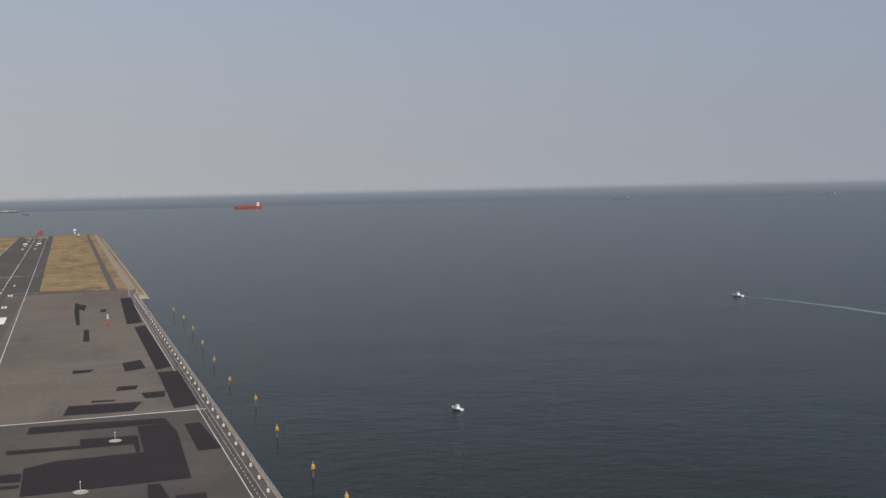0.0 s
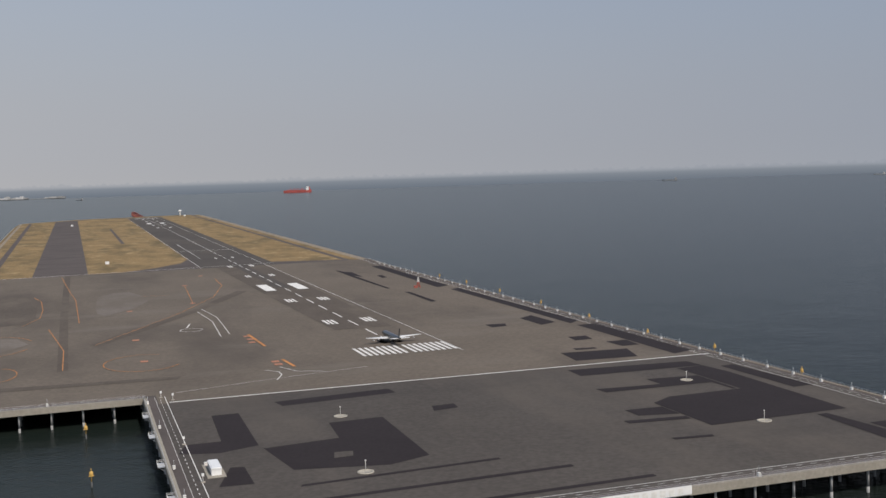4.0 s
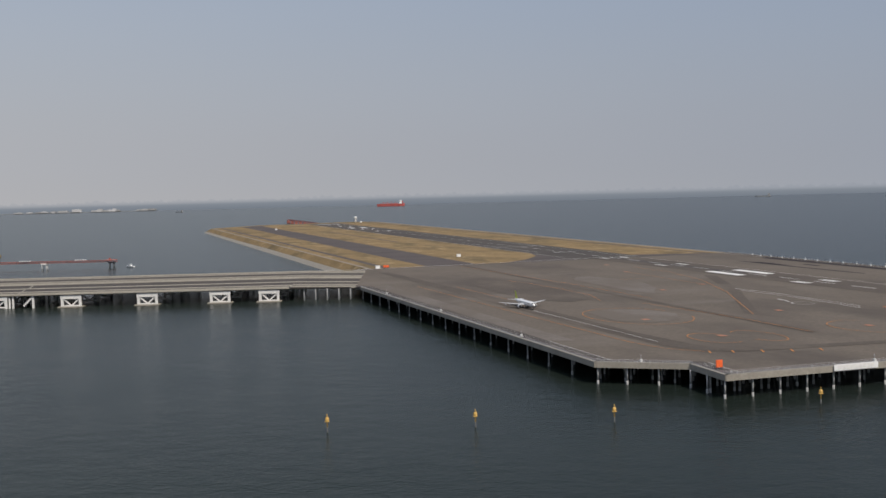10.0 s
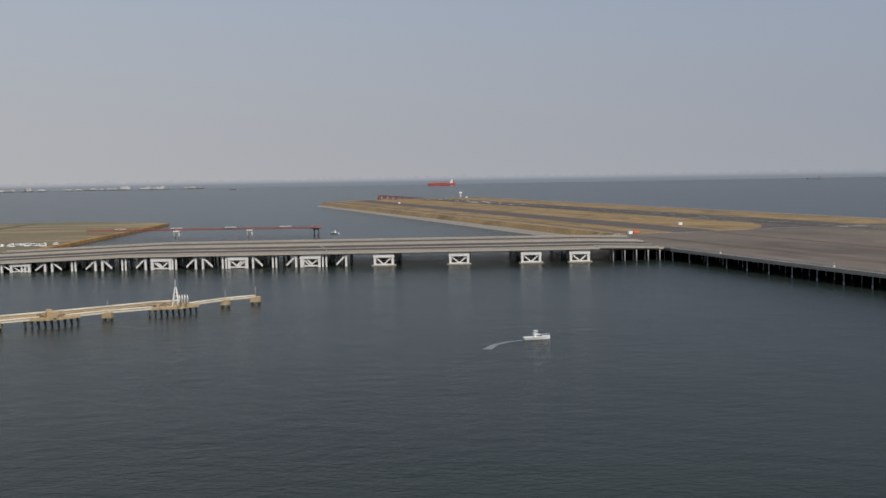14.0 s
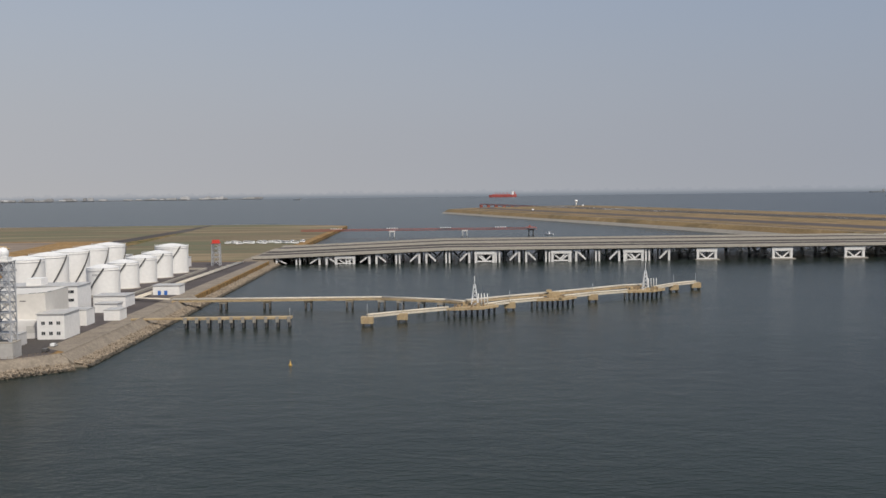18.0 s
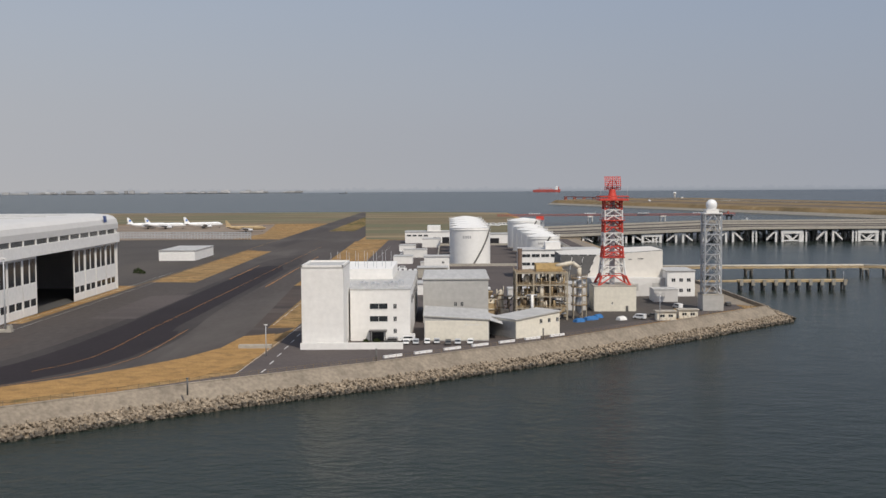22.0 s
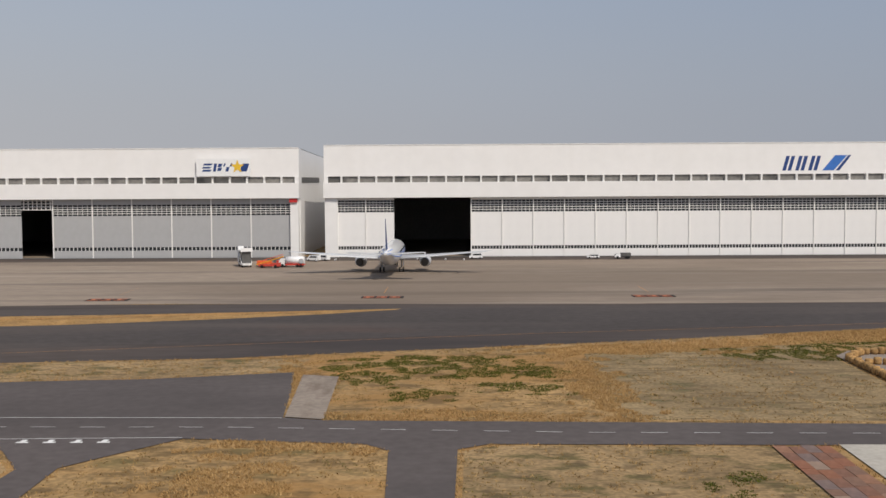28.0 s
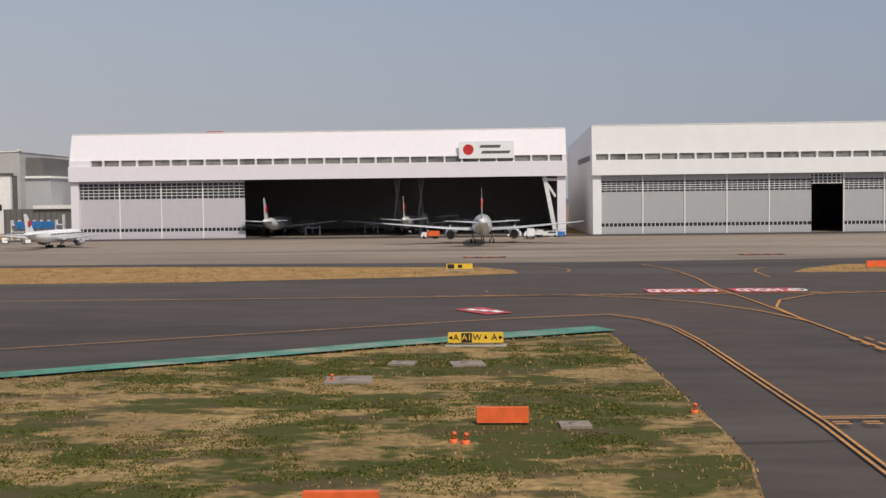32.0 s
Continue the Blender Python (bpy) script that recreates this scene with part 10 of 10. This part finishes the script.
for x, y, t in spots:
    again(rng.choice(kinds[:2] + kinds), x, y, G + 0.14, t)
for k in range(26):
    lab = "distant white works vehicle on the far field"
    if k == 0:
        far0 = van(lab, -1486, 1330, 90, 7, 2.4, 3.0, bonnet=False, group="far works vehicles")
    else:
        again(far0, -1486 + k * 3.6 + rng.uniform(-1, 1), 1325 + rng.uniform(-14, 26), G + 0.14, rng.uniform(0, 360))

# ---- straw-bale pen with machines ----
bale_me = [Geo().lathe([(0.05, 0), (0.55, 0.02), (0.61, 0.3), (0.60, 0.75), (0.54, h), (0.05, h + 0.04)], 11).mesh("bale", M_BALE) for h in (0.9, 1.05, 0.78)]
rows = []
for k in range(35):
    rows.append((-1855.4 + 0.012 * k, 129.4 + k * 1.24))
for k in range(5):
    rows.append((-1854.6 + k * 0.8, 172.6 + k * 1.0))
for k in range(31):
    rows.append((-1851.4 + k * 1.24, 177.4 + 0.12 * k))
    rows.append((-1853.2 + k * 1.24, 168.4 - 0.25 * k))
for k in range(6):
    rows.append((-1854.1 + k * 1.22, 129.3))
for k in range(12):
    rows.append((-1846 + rng.uniform(0, 26), 165.2 + rng.uniform(-1, 0.6)))
for i, (x, y) in enumerate(rows):
    o = new("straw_bale", bale_me[i * 7 % 3])
    o.matrix_basis = put(x + rng.uniform(-0.1, 0.1), y + rng.uniform(-0.1, 0.1), G + 0.1, rng.uniform(0, 360))
    tagged(o, "round straw bale standing in a row", "bale", "straw bales")
t = thing("tractor", "dark open tractor with white wheel rims and a front loader", "tractor", (-1844.2, 140.2, G + 0.12), -270)
part("body", Geo().box(-0.6, 0.6, -1.2, 1.9, 0.9, 1.7), M_DARKGREY, t)
part("seat", Geo().box(-0.35, 0.35, -0.9, -0.3, 1.7, 1.85).box(-0.35, 0.35, -1.0, -0.85, 1.85, 2.3), M_DARKGREY, t)
part("roll_bar", Geo().beam((-0.6, -1.1, 1.6), (-0.6, -1.1, 2.8), 0.1).beam((0.6, -1.1, 1.6), (0.6, -1.1, 2.8), 0.1).beam((-0.6, -1.1, 2.75), (0.6, -1.1, 2.75), 0.1), M_PALE_STEEL, t)
part("bonnet", Geo().box(-0.45, 0.45, 0.2, 2.0, 1.65, 1.95), M_NAVY, t)
for sx in (-1.0, 1.0):
    w = part("wheel", Geo().tube((sx - 0.25, -0.9, 0.85), (sx + 0.25, -0.9, 0.85), 0.85, 0.85, 16), M_TYRE, t)
    part("rim", Geo().tube((sx - 0.27, -0.9, 0.85), (sx + 0.27, -0.9, 0.85), 0.5, 0.5, 14), M_AIRWHITE, w)
    w = part("wheel", Geo().tube((sx - 0.2, 1.5, 0.6), (sx + 0.2, 1.5, 0.6), 0.6, 0.6, 14), M_TYRE, t)
    part("rim", Geo().tube((sx - 0.22, 1.5, 0.6), (sx + 0.22, 1.5, 0.6), 0.34, 0.34, 12), M_AIRWHITE, w)
part("loader_arm", Geo().beam((-0.6, 1.0, 1.5), (-0.6, 4.4, 0.6), 0.25).beam((0.6, 1.0, 1.5), (0.6, 4.4, 0.6), 0.25).box(-1.2, 1.2, 4.2, 5.0, 0.2, 0.9), M_DARKGREY, t)
part("tedder", Geo().beam((-1.6, -2.6, 0.6), (1.6, -2.6, 0.6), 0.3).tube((-1.1, -2.6, 0.5), (-1.1, -2.5, 0.5), 0.7, 0.7, 12).tube((1.1, -2.6, 0.5), (1.1, -2.5, 0.5), 0.7, 0.7, 12), M_RUSTPIPE, t)
t = thing("forklift", "red forklift with a tall black mast", "forklift", (-1848.0, 150.6, G + 0.12), -90)
part("body", Geo().box(-0.7, 0.7, -1.4, 1.0, 0.4, 1.2), M_RED, t)
part("guard", Geo().box(-0.7, 0.7, -1.0, 0.7, 2.1, 2.2).beam((-0.65, -1, 1.2), (-0.65, -1, 2.15), 0.08).beam((0.65, -1, 1.2), (0.65, -1, 2.15), 0.08).beam((-0.65, 0.7, 1.2), (-0.65, 0.7, 2.15), 0.08).beam((0.65, 0.7, 1.2), (0.65, 0.7, 2.15), 0.08), M_DARKGREY, t)
part("mast", Geo().box(-0.6, -0.45, 1.2, 1.4, 0.1, 4.2).box(0.45, 0.6, 1.2, 1.4, 0.1, 4.2).box(-0.6, 0.6, 1.25, 1.35, 3.9, 4.1).box(-0.6, 0.6, 1.4, 1.5, 2.2, 3.0), M_DARKGREY, t)
for sx in (-0.7, 0.7):
    for yy in (-0.9, 0.9):
        part("wheel", Geo().tube((sx - 0.12, yy, 0.35), (sx + 0.12, yy, 0.35), 0.35, 0.35, 12), M_TYRE, t)
t = thing("trailer", "blue tipping trailer heaped with straw", "trailer", (-1844.8, 151.0, G + 0.12), -84)
part("tub", Geo().rings([[(-0.95, -1.8, 0.6), (0.95, -1.8, 0.6), (0.95, 1.8, 0.6), (-0.95, 1.8, 0.6)], [(-1.15, -2.0, 1.8), (1.15, -2.0, 1.8), (1.15, 2.0, 1.8), (-1.15, 2.0, 1.8)]], False), M_BLUE, t)
part("straw_load", Geo().rings([[(-1, -1.8, 1.75), (1, -1.8, 1.75), (1, 1.8, 1.75), (-1, 1.8, 1.75)], [(-0.5, -1.0, 2.2), (0.5, -1.1, 2.15), (0.4, 1.0, 2.25), (-0.5, 0.9, 2.2)]]), M_STRAW, t)
part("tow_bar", Geo().beam((0, 1.8, 0.6), (0, 3.4, 0.6), 0.15), M_DARKGREY, t)
for sx in (-1.0, 1.0):
    part("wheel", Geo().tube((sx - 0.12, -0.3, 0.45), (sx + 0.12, -0.3, 0.45), 0.45, 0.45, 12), M_TYRE, t)
for k in range(3):
    t = thing("concrete_mixer", "orange-yellow tilting drum mixer on a dark frame", "mixer", (-1789.6 + k * 3.4, 132.6, G + 0.12), 8 * k - 6, group="yellow mixers")
    part("drum", Geo().rings([[(x + 0.45 * math.sin(q / 6 * math.pi) * 0, r * math.cos(q / 6 * math.pi), 1.45 + x * 0.35 + r * math.sin(q / 6 * math.pi)) for q in range(12)] for x, r in ((-0.75, 0.42), (-0.3, 0.78), (0.45, 0.82), (0.95, 0.55))], False), M_MIXER if k else M_OCHRE, t)
    part("mouth", Geo().tube((-0.80, 0, 1.17), (-0.66, 0, 1.22), 0.36, 0.36, 12), M_BLACK, t)
    part("frame", Geo().box(-0.9, 0.9, -0.75, 0.75, 0.4, 0.65).beam((-0.2, -0.9, 0.5), (0, -0.9, 1.6), 0.16).beam((-0.2, 0.9, 0.5), (0, 0.9, 1.6), 0.16).beam((0, -0.9, 1.5), (0, 0.9, 1.5), 0.12), M_DARKGREY, t)
    part("engine_box", Geo().box(-1.35, -0.7, -0.5, 0.45, 0.7, 1.9 + 0.15 * k), M_STACK, t)
    part("hand_wheel", Geo().tube((-0.3, -0.98, 1.5), (-0.3, -1.04, 1.5), 0.42, 0.42, 14), M_DARKGREY, t)
    for sx in (-0.9, 0.9):
        part("wheel", Geo().tube((sx - 0.1, 0, 0.35), (sx + 0.1, 0, 0.35), 0.35, 0.35, 12), M_TYRE, t)
# rusty steel plates laid on the grass
pm = [Geo().box(0.015, 1.435, 0.02, d - 0.02, 0.12, 0.16).mesh("plate", M_PLATE) for d in (3.05, 3.05, 2.0)]


def plate_field(label, x0, cols, y0, y1, miss):
    f = thing("plate_yard", label, "steel plates", (0, 0, G), kind="structure")
    for c in range(cols):
        y = y0 - rng.uniform(0, 1.2)
        while y > y1:
            d = (3.05, 3.05, 2.0)[int(rng.random() * 3)]
            if rng.random() > miss:
                part("plate", pm[0 if d > 2.5 else 2], None, f).matrix_basis = pose(x0 + c * 1.46 + rng.uniform(-0.04, 0.04), y - d, 0.004 * rng.randrange(5), 0, 0, rng.uniform(-0.5, 0.5))
            y -= d


plate_field("rust-brown steel road plates laid edge to edge", -1881.9, 4, 118.6, 66, 0.0)
plate_field("brown and grey steel plates scattered over dry grass", -1861.3, 24, 118.2, 92, 0.12)

# ---- posts, lamps, signs ----
def lamp_mast(x, y, h, base):
    m = thing("lamp_mast", "tall grey floodlight mast", "lamp post", (x, y, G + 0.12), group="floodlight masts")
    part("pole", Geo().tube((0, 0, 0), (0, 0, h), 0.32 if h > 15 else 0.16, 0.18 if h > 15 else 0.1, 10), M_STEEL, m)
    part("head", Geo().box(-1.1, 1.1, -0.3, 0.3, h, h + 0.6) if h > 15 else Geo().box(-0.5, 0.5, -0.15, 0.15, h, h + 0.25), M_PALE_STEEL, m)
    if base:
        part("base_block", Geo().box(-2.4, 2.4, -1.2, 1.2, 0, 1.0).box(0.8, 2.2, -0.9, 0.9, 1.0, 2.2), M_CONC, m)
    return m


lamp_mast(-1704, 390, 25, True)
lamp_mast(-1651.5, 386, 25, True)
lamp_mast(-1740, 391, 12, False)
lamp_mast(-1619, 243, 9.5, False)
lamp_mast(-1424, 405, 10, False)
lamp_mast(-1553, 330, 9, False)
for x, y, h in ((-1716.5, 155.2, 3.0), (-1614.5, 240.5, 3.1), (-1646.0, 213.2, 3.0), (-1752, 125.5, 3.0), (-1562, 271, 4), (-1520, 316, 4), (-1470, 357, 4)):
    b = thing("post", "plain black bollard post behind the seawall", "post", (x, y, G), group="seawall posts")
    part("shaft", Geo().tube((0, 0, 0), (0, 0, h), 0.22, 0.22, 10), M_DARKGREY, b)
    part("cap", Geo().box(-0.28, 0.28, -0.28, 0.28, h, h + 0.15), M_DARKGREY, b)
fence = thing("fence", "thin wire fence behind the seawall", "fence", (0, 0, 0), kind="structure")
fp, fw = Geo().beam((0, 0, G), (0, 0, G + 2.5), 0.09).mesh("fence_post", M_RUSTPIPE), Geo()
cnt = 0
for (ax, ay), (bx, by) in zip(SHORE[6:16], SHORE[7:17]):
    d = Vector((bx - ax, by - ay, 0))
    n = Vector((-d.y, d.x, 0)).normalized()
    if n.dot(Vector((1, -1, 0))) > 0:
        n = -n
    q = int(d.length / 2.6)
    for k in range(q):
        p = Vector((ax, ay, 0)) + d * k / q + n * 2.6
        if cnt < 295:
            part("fence_post", fp, None, fence).location = p
            cnt += 1
    for h in (1.0, 1.8, 2.4):
        a, b = Vector((ax, ay, G + h)) + n * 2.6, Vector((bx, by, G + h)) + n * 2.6
        fw.beam(a, b, 0.035)
part("fence_wire", fw, M_RUSTPIPE, fence)
b = thing("obstacle_mast", "short red mast beside a white cabinet", "mast", (-1697.2, 182.4, G + 0.1))
part("pole", Geo().tube((0, 0, 0), (0, 0, 3.5), 0.19, 0.14, 8), M_RED, b)
part("cross_arm", Geo().box(-0.7, 0.7, -0.08, 0.08, 3.2, 3.4), M_RED, b)
for sx in (-0.6, 0.0, 0.6):
    part("obstacle_lamp", Geo().tube((sx, 0, 3.4), (sx, 0, 3.8), 0.16, 0.12, 8), M_RED if sx else M_AIRWHITE, b)
b = thing("cabinet", "white metal roadside cabinet on concrete", "cabinet", (-1695.6, 182.0, G + 0.1))
part("box", Geo().box(-0.42, 0.42, -0.35, 0.35, 0.1, 1.25), M_AIRWHITE, b)
part("plinth", Geo().box(-0.5, 0.5, -0.43, 0.43, 0, 0.1), M_CONC, b)
part("roof", Geo().box(-0.47, 0.47, -0.4, 0.4, 1.25, 1.32), M_PALE_STEEL, b)
b = thing("frame_pit", "open grey steel frame box round a dark pit", "frame", (-1738.5, 157.3, G + 0.1), 46)
for q in ((-3.5, 3.5, -3.7, -3.5), (-3.5, 3.5, 3.5, 3.7), (-3.5, -3.3, -3.5, 3.5), (3.3, 3.5, -3.5, 3.5)):
    w = part("side_panel", Geo().box(*q, 0, 0.8), M_STEEL, b)
    part("top_rail", Geo().box(q[0] - 0.12, q[1] + 0.12, q[2] - 0.12, q[3] + 0.12, 0.8, 0.92), M_STEEL, w)
for k in range(3):
    part("panel_rib", Geo().box(-2.6 + k * 2.6, -2.4 + k * 2.6, -3.82, -3.7, 0, 0.8), M_STEEL, b)
    part("panel_rib", Geo().box(-2.6 + k * 2.6, -2.4 + k * 2.6, 3.38, 3.5, 0, 0.8), M_STEEL, b)
part("pit_floor", Geo().box(-3.3, 3.3, -3.5, 3.5, 0.0, 0.05), M_DARK, b)
part("sediment", Geo().prism([(-3.2, -3.4), (0.6, -3.4), (-0.4, -1.2), (-1.8, 0.4), (-3.2, 0.2)], 0.05, 0.09), M_CONC, b)
solo("concrete_slab", Geo().box(-5, 5, -1.2, 1.2, 0, 1.0), M_CONC, "white concrete slab on the grass", "slab", (-1559, 346.5, G + 0.05))
for k in range(7):
    solo("kerb_block", Geo().box(-3.2, 3.2, -0.35, 0.35, 0, 0.7), M_AIRWHITE, "white kerb block along the seawall road", "kerb", (-1516 + k * 8.6, 327 + k * 7.0, G + 0.05), 39, group="white kerb blocks")


def board_sign(label, x, y, w, h, paint, bars, turn=0.0, z=0.35):
    b = thing("airfield_sign", label, "sign", (x, y, G + 0.08), turn)
    part("panel", Geo().box(-w / 2, w / 2, -0.2, 0.2, z, z + h), paint, b)
    if paint is not M_ORANGE:
        part("foot", Geo().box(-w / 2 - 0.3, w / 2 + 0.3, -0.5, 0.5, 0, 0.12), M_CONC, b)
    for sx in (-w * 0.35, w * 0.35):
        part("leg", Geo().box(sx - 0.08, sx + 0.08, -0.1, 0.1, 0.1, z), M_DARKGREY, b)
    for q in bars:
        part("legend_block", Geo().box(q[0], q[1], -0.225, -0.205, z + h * q[2], z + h * q[3]), M_BLACK, b)
    return b


sg = board_sign("yellow taxiway sign with black location panel", -2189.9, 103.4, 5.2, 0.95, M_GOLD, ((-1.35, -0.35, 0.04, 0.96),))


def sign_text(txt, x, z, size, material, parent, dy=-0.235):
    o = lettering(txt, 0, 0, size, 0, material, 0, 1, 1, "legend")
    o.parent = parent
    o.matrix_basis = pose(x, dy, z, 90, 0, 0)
    return o


sign_text("A", -1.85, 0.83, 0.85, M_BLACK, sg)
sign_text("A1", -0.85, 0.83, 0.8, M_GOLD, sg, -0.24)
sign_text("W", 0.15, 0.83, 0.8, M_BLACK, sg)
sign_text("A", 1.75, 0.83, 0.85, M_BLACK, sg)
for x, pts in ((-2.35, ((0.2, 0), (-0.15, 0.18), (-0.15, -0.18))), (2.35, ((-0.2, 0), (0.15, 0.18), (0.15, -0.18))), (0.95, ((0, 0.28), (-0.16, -0.1), (0.16, -0.1)))):
    s = -1 if abs(x) > 2 else 1
    part("arrow", Geo().add([(x + s * p[0], -0.23, 0.83 + p[1]) for p in pts], [(0, 1, 2), (2, 1, 0)]), M_BLACK, sg)
board_sign("small yellow taxiway sign on the grass island", -2194, 211, 5.0, 1.0, M_GOLD, ((-2.3, -1.0, 0.1, 0.9), (-0.3, 0.5, 0.2, 0.8)))
board_sign("small brown backed taxiway sign", -2102.6, 145, 1.9, 1.2, M_RUSTPIPE, ())
board_sign("small brown backed taxiway sign", -2077, 212, 1.6, 1.4, M_RUSTPIPE, ())
board_sign("plain orange marker board on the grass", -2119.9, 68.2, 3.0, 0.95, M_ORANGE, (), 0, 0.1)
board_sign("plain orange marker board on the grass", -2187.9, 67.6, 3.2, 0.95, M_ORANGE, (), 0, 0.1)
board_sign("plain orange marker board on the grass", -2195.4, 48.3, 3.4, 0.9, M_ORANGE, (), 0, 0.1)
board_sign("long orange marker board on the grass island", -2115.4, 209.6, 4.1, 1.15, M_ORANGE, (), 0, 0.1)
for x, y in ((-2200.8, 83.6), (-2190.8, 62.6), (-2190.1, 62.3), (-2120.8, 63.6), (-2119.8, 64.2), (-2132, 69.9), (-2134.9, 69.2), (-2175.5, 71)):
    b = thing("marker_light", "small orange elevated light fitting in the grass", "light fitting", (x, y, G + 0.05), group="orange marker lights")
    b.scale *= 0.72
    part("base", Geo().lathe([(0.34, 0), (0.34, 0.25), (0.2, 0.3)], 12), M_ORANGE, b)
    part("stem", Geo().tube((0, 0, 0.3), (0, 0, 0.62), 0.1, 0.1, 8).tube((0.0, 0, 0.62), (0.12, 0, 0.85), 0.2, 0.16, 10), M_ORANGE, b)
for x, y, w in ((-2199.5, 84, 3.6), (-2190.5, 92, 2.8), (-2108.8, 81.2, 1.9), (-2118.5, 87.4, 1.5), (-2183.5, 67, 1.9), (-2196, 92.5, 2.2), (-2064, 66, 2.2)):
    solo("manhole_slab", Geo().box(-w / 2, w / 2, -w * 0.45, w * 0.45, 0, 0.16).lathe([(w * 0.2, 0.16), (w * 0.2, 0.22), (0.02, 0.22)], 14), M_PAD, "weathered concrete manhole slab in the grass", "manhole", (x, y, G + 0.05), rng.uniform(-10, 10), group="manhole slabs")
bf = thing("blast_fence", "long grey slatted blast fence on the far stand", "fence", (-1820, 1052, G + 0.1))
for k in range(47):
    part("post", Geo().beam((k * 3.0, -k * 0.5, 0), (k * 3.0, -k * 0.5, 7.0), 0.5), M_STEEL, bf)
for k in range(4):
    part("slat", Geo().beam((0, 0, 1.4 + k * 1.6), (138, -23, 1.4 + k * 1.6), 0.3, 0.9), M_STEEL, bf)
for x, y, w, m in ((-1453, 405, 4, M_TARP), (-1448, 411, 5.5, M_TARP), (-1444.5, 417, 3, M_TARP), (-1437, 410, 3.4, M_PALE_STEEL)):
    b = thing("covered_load", "heap under a creased blue tarpaulin" if m is M_TARP else "upturned pale dinghy in the yard", "tarpaulin" if m is M_TARP else "dinghy", (x, y, G + 0.1), 35)
    part("cover", Geo().rings([[(-w / 2, -1.2, 0), (w / 2, -1.3, 0), (w / 2, 1.3, 0), (-w / 2, 1.2, 0)], [(-w * 0.45, -0.9, 0.9), (w * 0.4, -1.0, 1.1), (w * 0.45, 1.0, 0.8), (-w * 0.42, 0.9, 1.0)], [(-w * 0.2, -0.3, 1.3), (w * 0.2, -0.2, 1.5), (w * 0.2, 0.3, 1.3), (-w * 0.2, 0.2, 1.4)]], False), m, b)
for x, y in ((-1418, 417), (-1413.5, 419)):
    b = thing("excavator", "small yellow digger in the yard", "digger", (x, y, G + 0.1), 60)
    part("body", Geo().box(-0.9, 0.9, -1.2, 1.0, 0.7, 1.9), M_YELLOW, b)
    part("tracks", Geo().box(-1.1, -0.6, -1.4, 1.4, 0, 0.7).box(0.6, 1.1, -1.4, 1.4, 0, 0.7), M_DARKGREY, b)
    part("arm", Geo().beam((0, 0.9, 1.6), (0, 2.6, 2.6), 0.3).beam((0, 2.6, 2.6), (0, 3.4, 0.6), 0.25), M_YELLOW, b)
# pipe racks between tanks and jetty
pr = thing("pipe_rack", "low pale pipe rack beside the tanks", "pipe rack", (0, 0, 0))
for k in range(4):
    part("pipe", Geo().tube((-1412 + k * 1.4, 660, G + 0.9), (-1408 + k * 1.4, 985, G + 0.9), 0.4, 0.4, 8), M_PIPE, pr)
for k in range(3):
    part("pipe", Geo().tube((-1424, 668 + k * 1.2, G + 1.2), (-1384, 642 + k * 1.2, G + 2.2), 0.4, 0.4, 8), M_PIPE, pr)
for k in range(14):
    part("sleeper", Geo().box(-1413, -1406, 668 + k * 22, 669 + k * 22, G, G + 0.6), M_CONC, pr)
for x, y, r in ((-1677.6, 641, 3.0), (-1674, 636, 2.2), (-1522.5, 357.6, 1.2), (-1514.2, 357.8, 1.0), (-1526, 357.5, 1.1)):
    bv, bfs = [], []
    for k in range(260):
        d = Vector((rng.gauss(0, 1), rng.gauss(0, 1), abs(rng.gauss(0, 1)))).normalized() * r * rng.uniform(0.55, 1.0)
        t1, t2 = Vector((rng.uniform(-1, 1), rng.uniform(-1, 1), rng.uniform(-1, 1))) * r * 0.16, Vector((rng.uniform(-1, 1), rng.uniform(-1, 1), rng.uniform(-1, 1))) * r * 0.16
        bv += [d - t1, d + t1, d + t2 + t1 * 0.3, d - t2]
        bfs.append((len(bv) - 4, len(bv) - 3, len(bv) - 2, len(bv) - 1))
    g = Geo()
    g.add(bv, bfs)
    b = thing("shrub", "dark green shrub beside the building", "shrub", (x, y, G + 0.1))
    part("foliage", g, M_BUSH, b)
    part("stem", Geo().tube((0, 0, 0), (0, 0, r * 0.6), 0.14, 0.06, 6), M_RUSTPIPE, b)
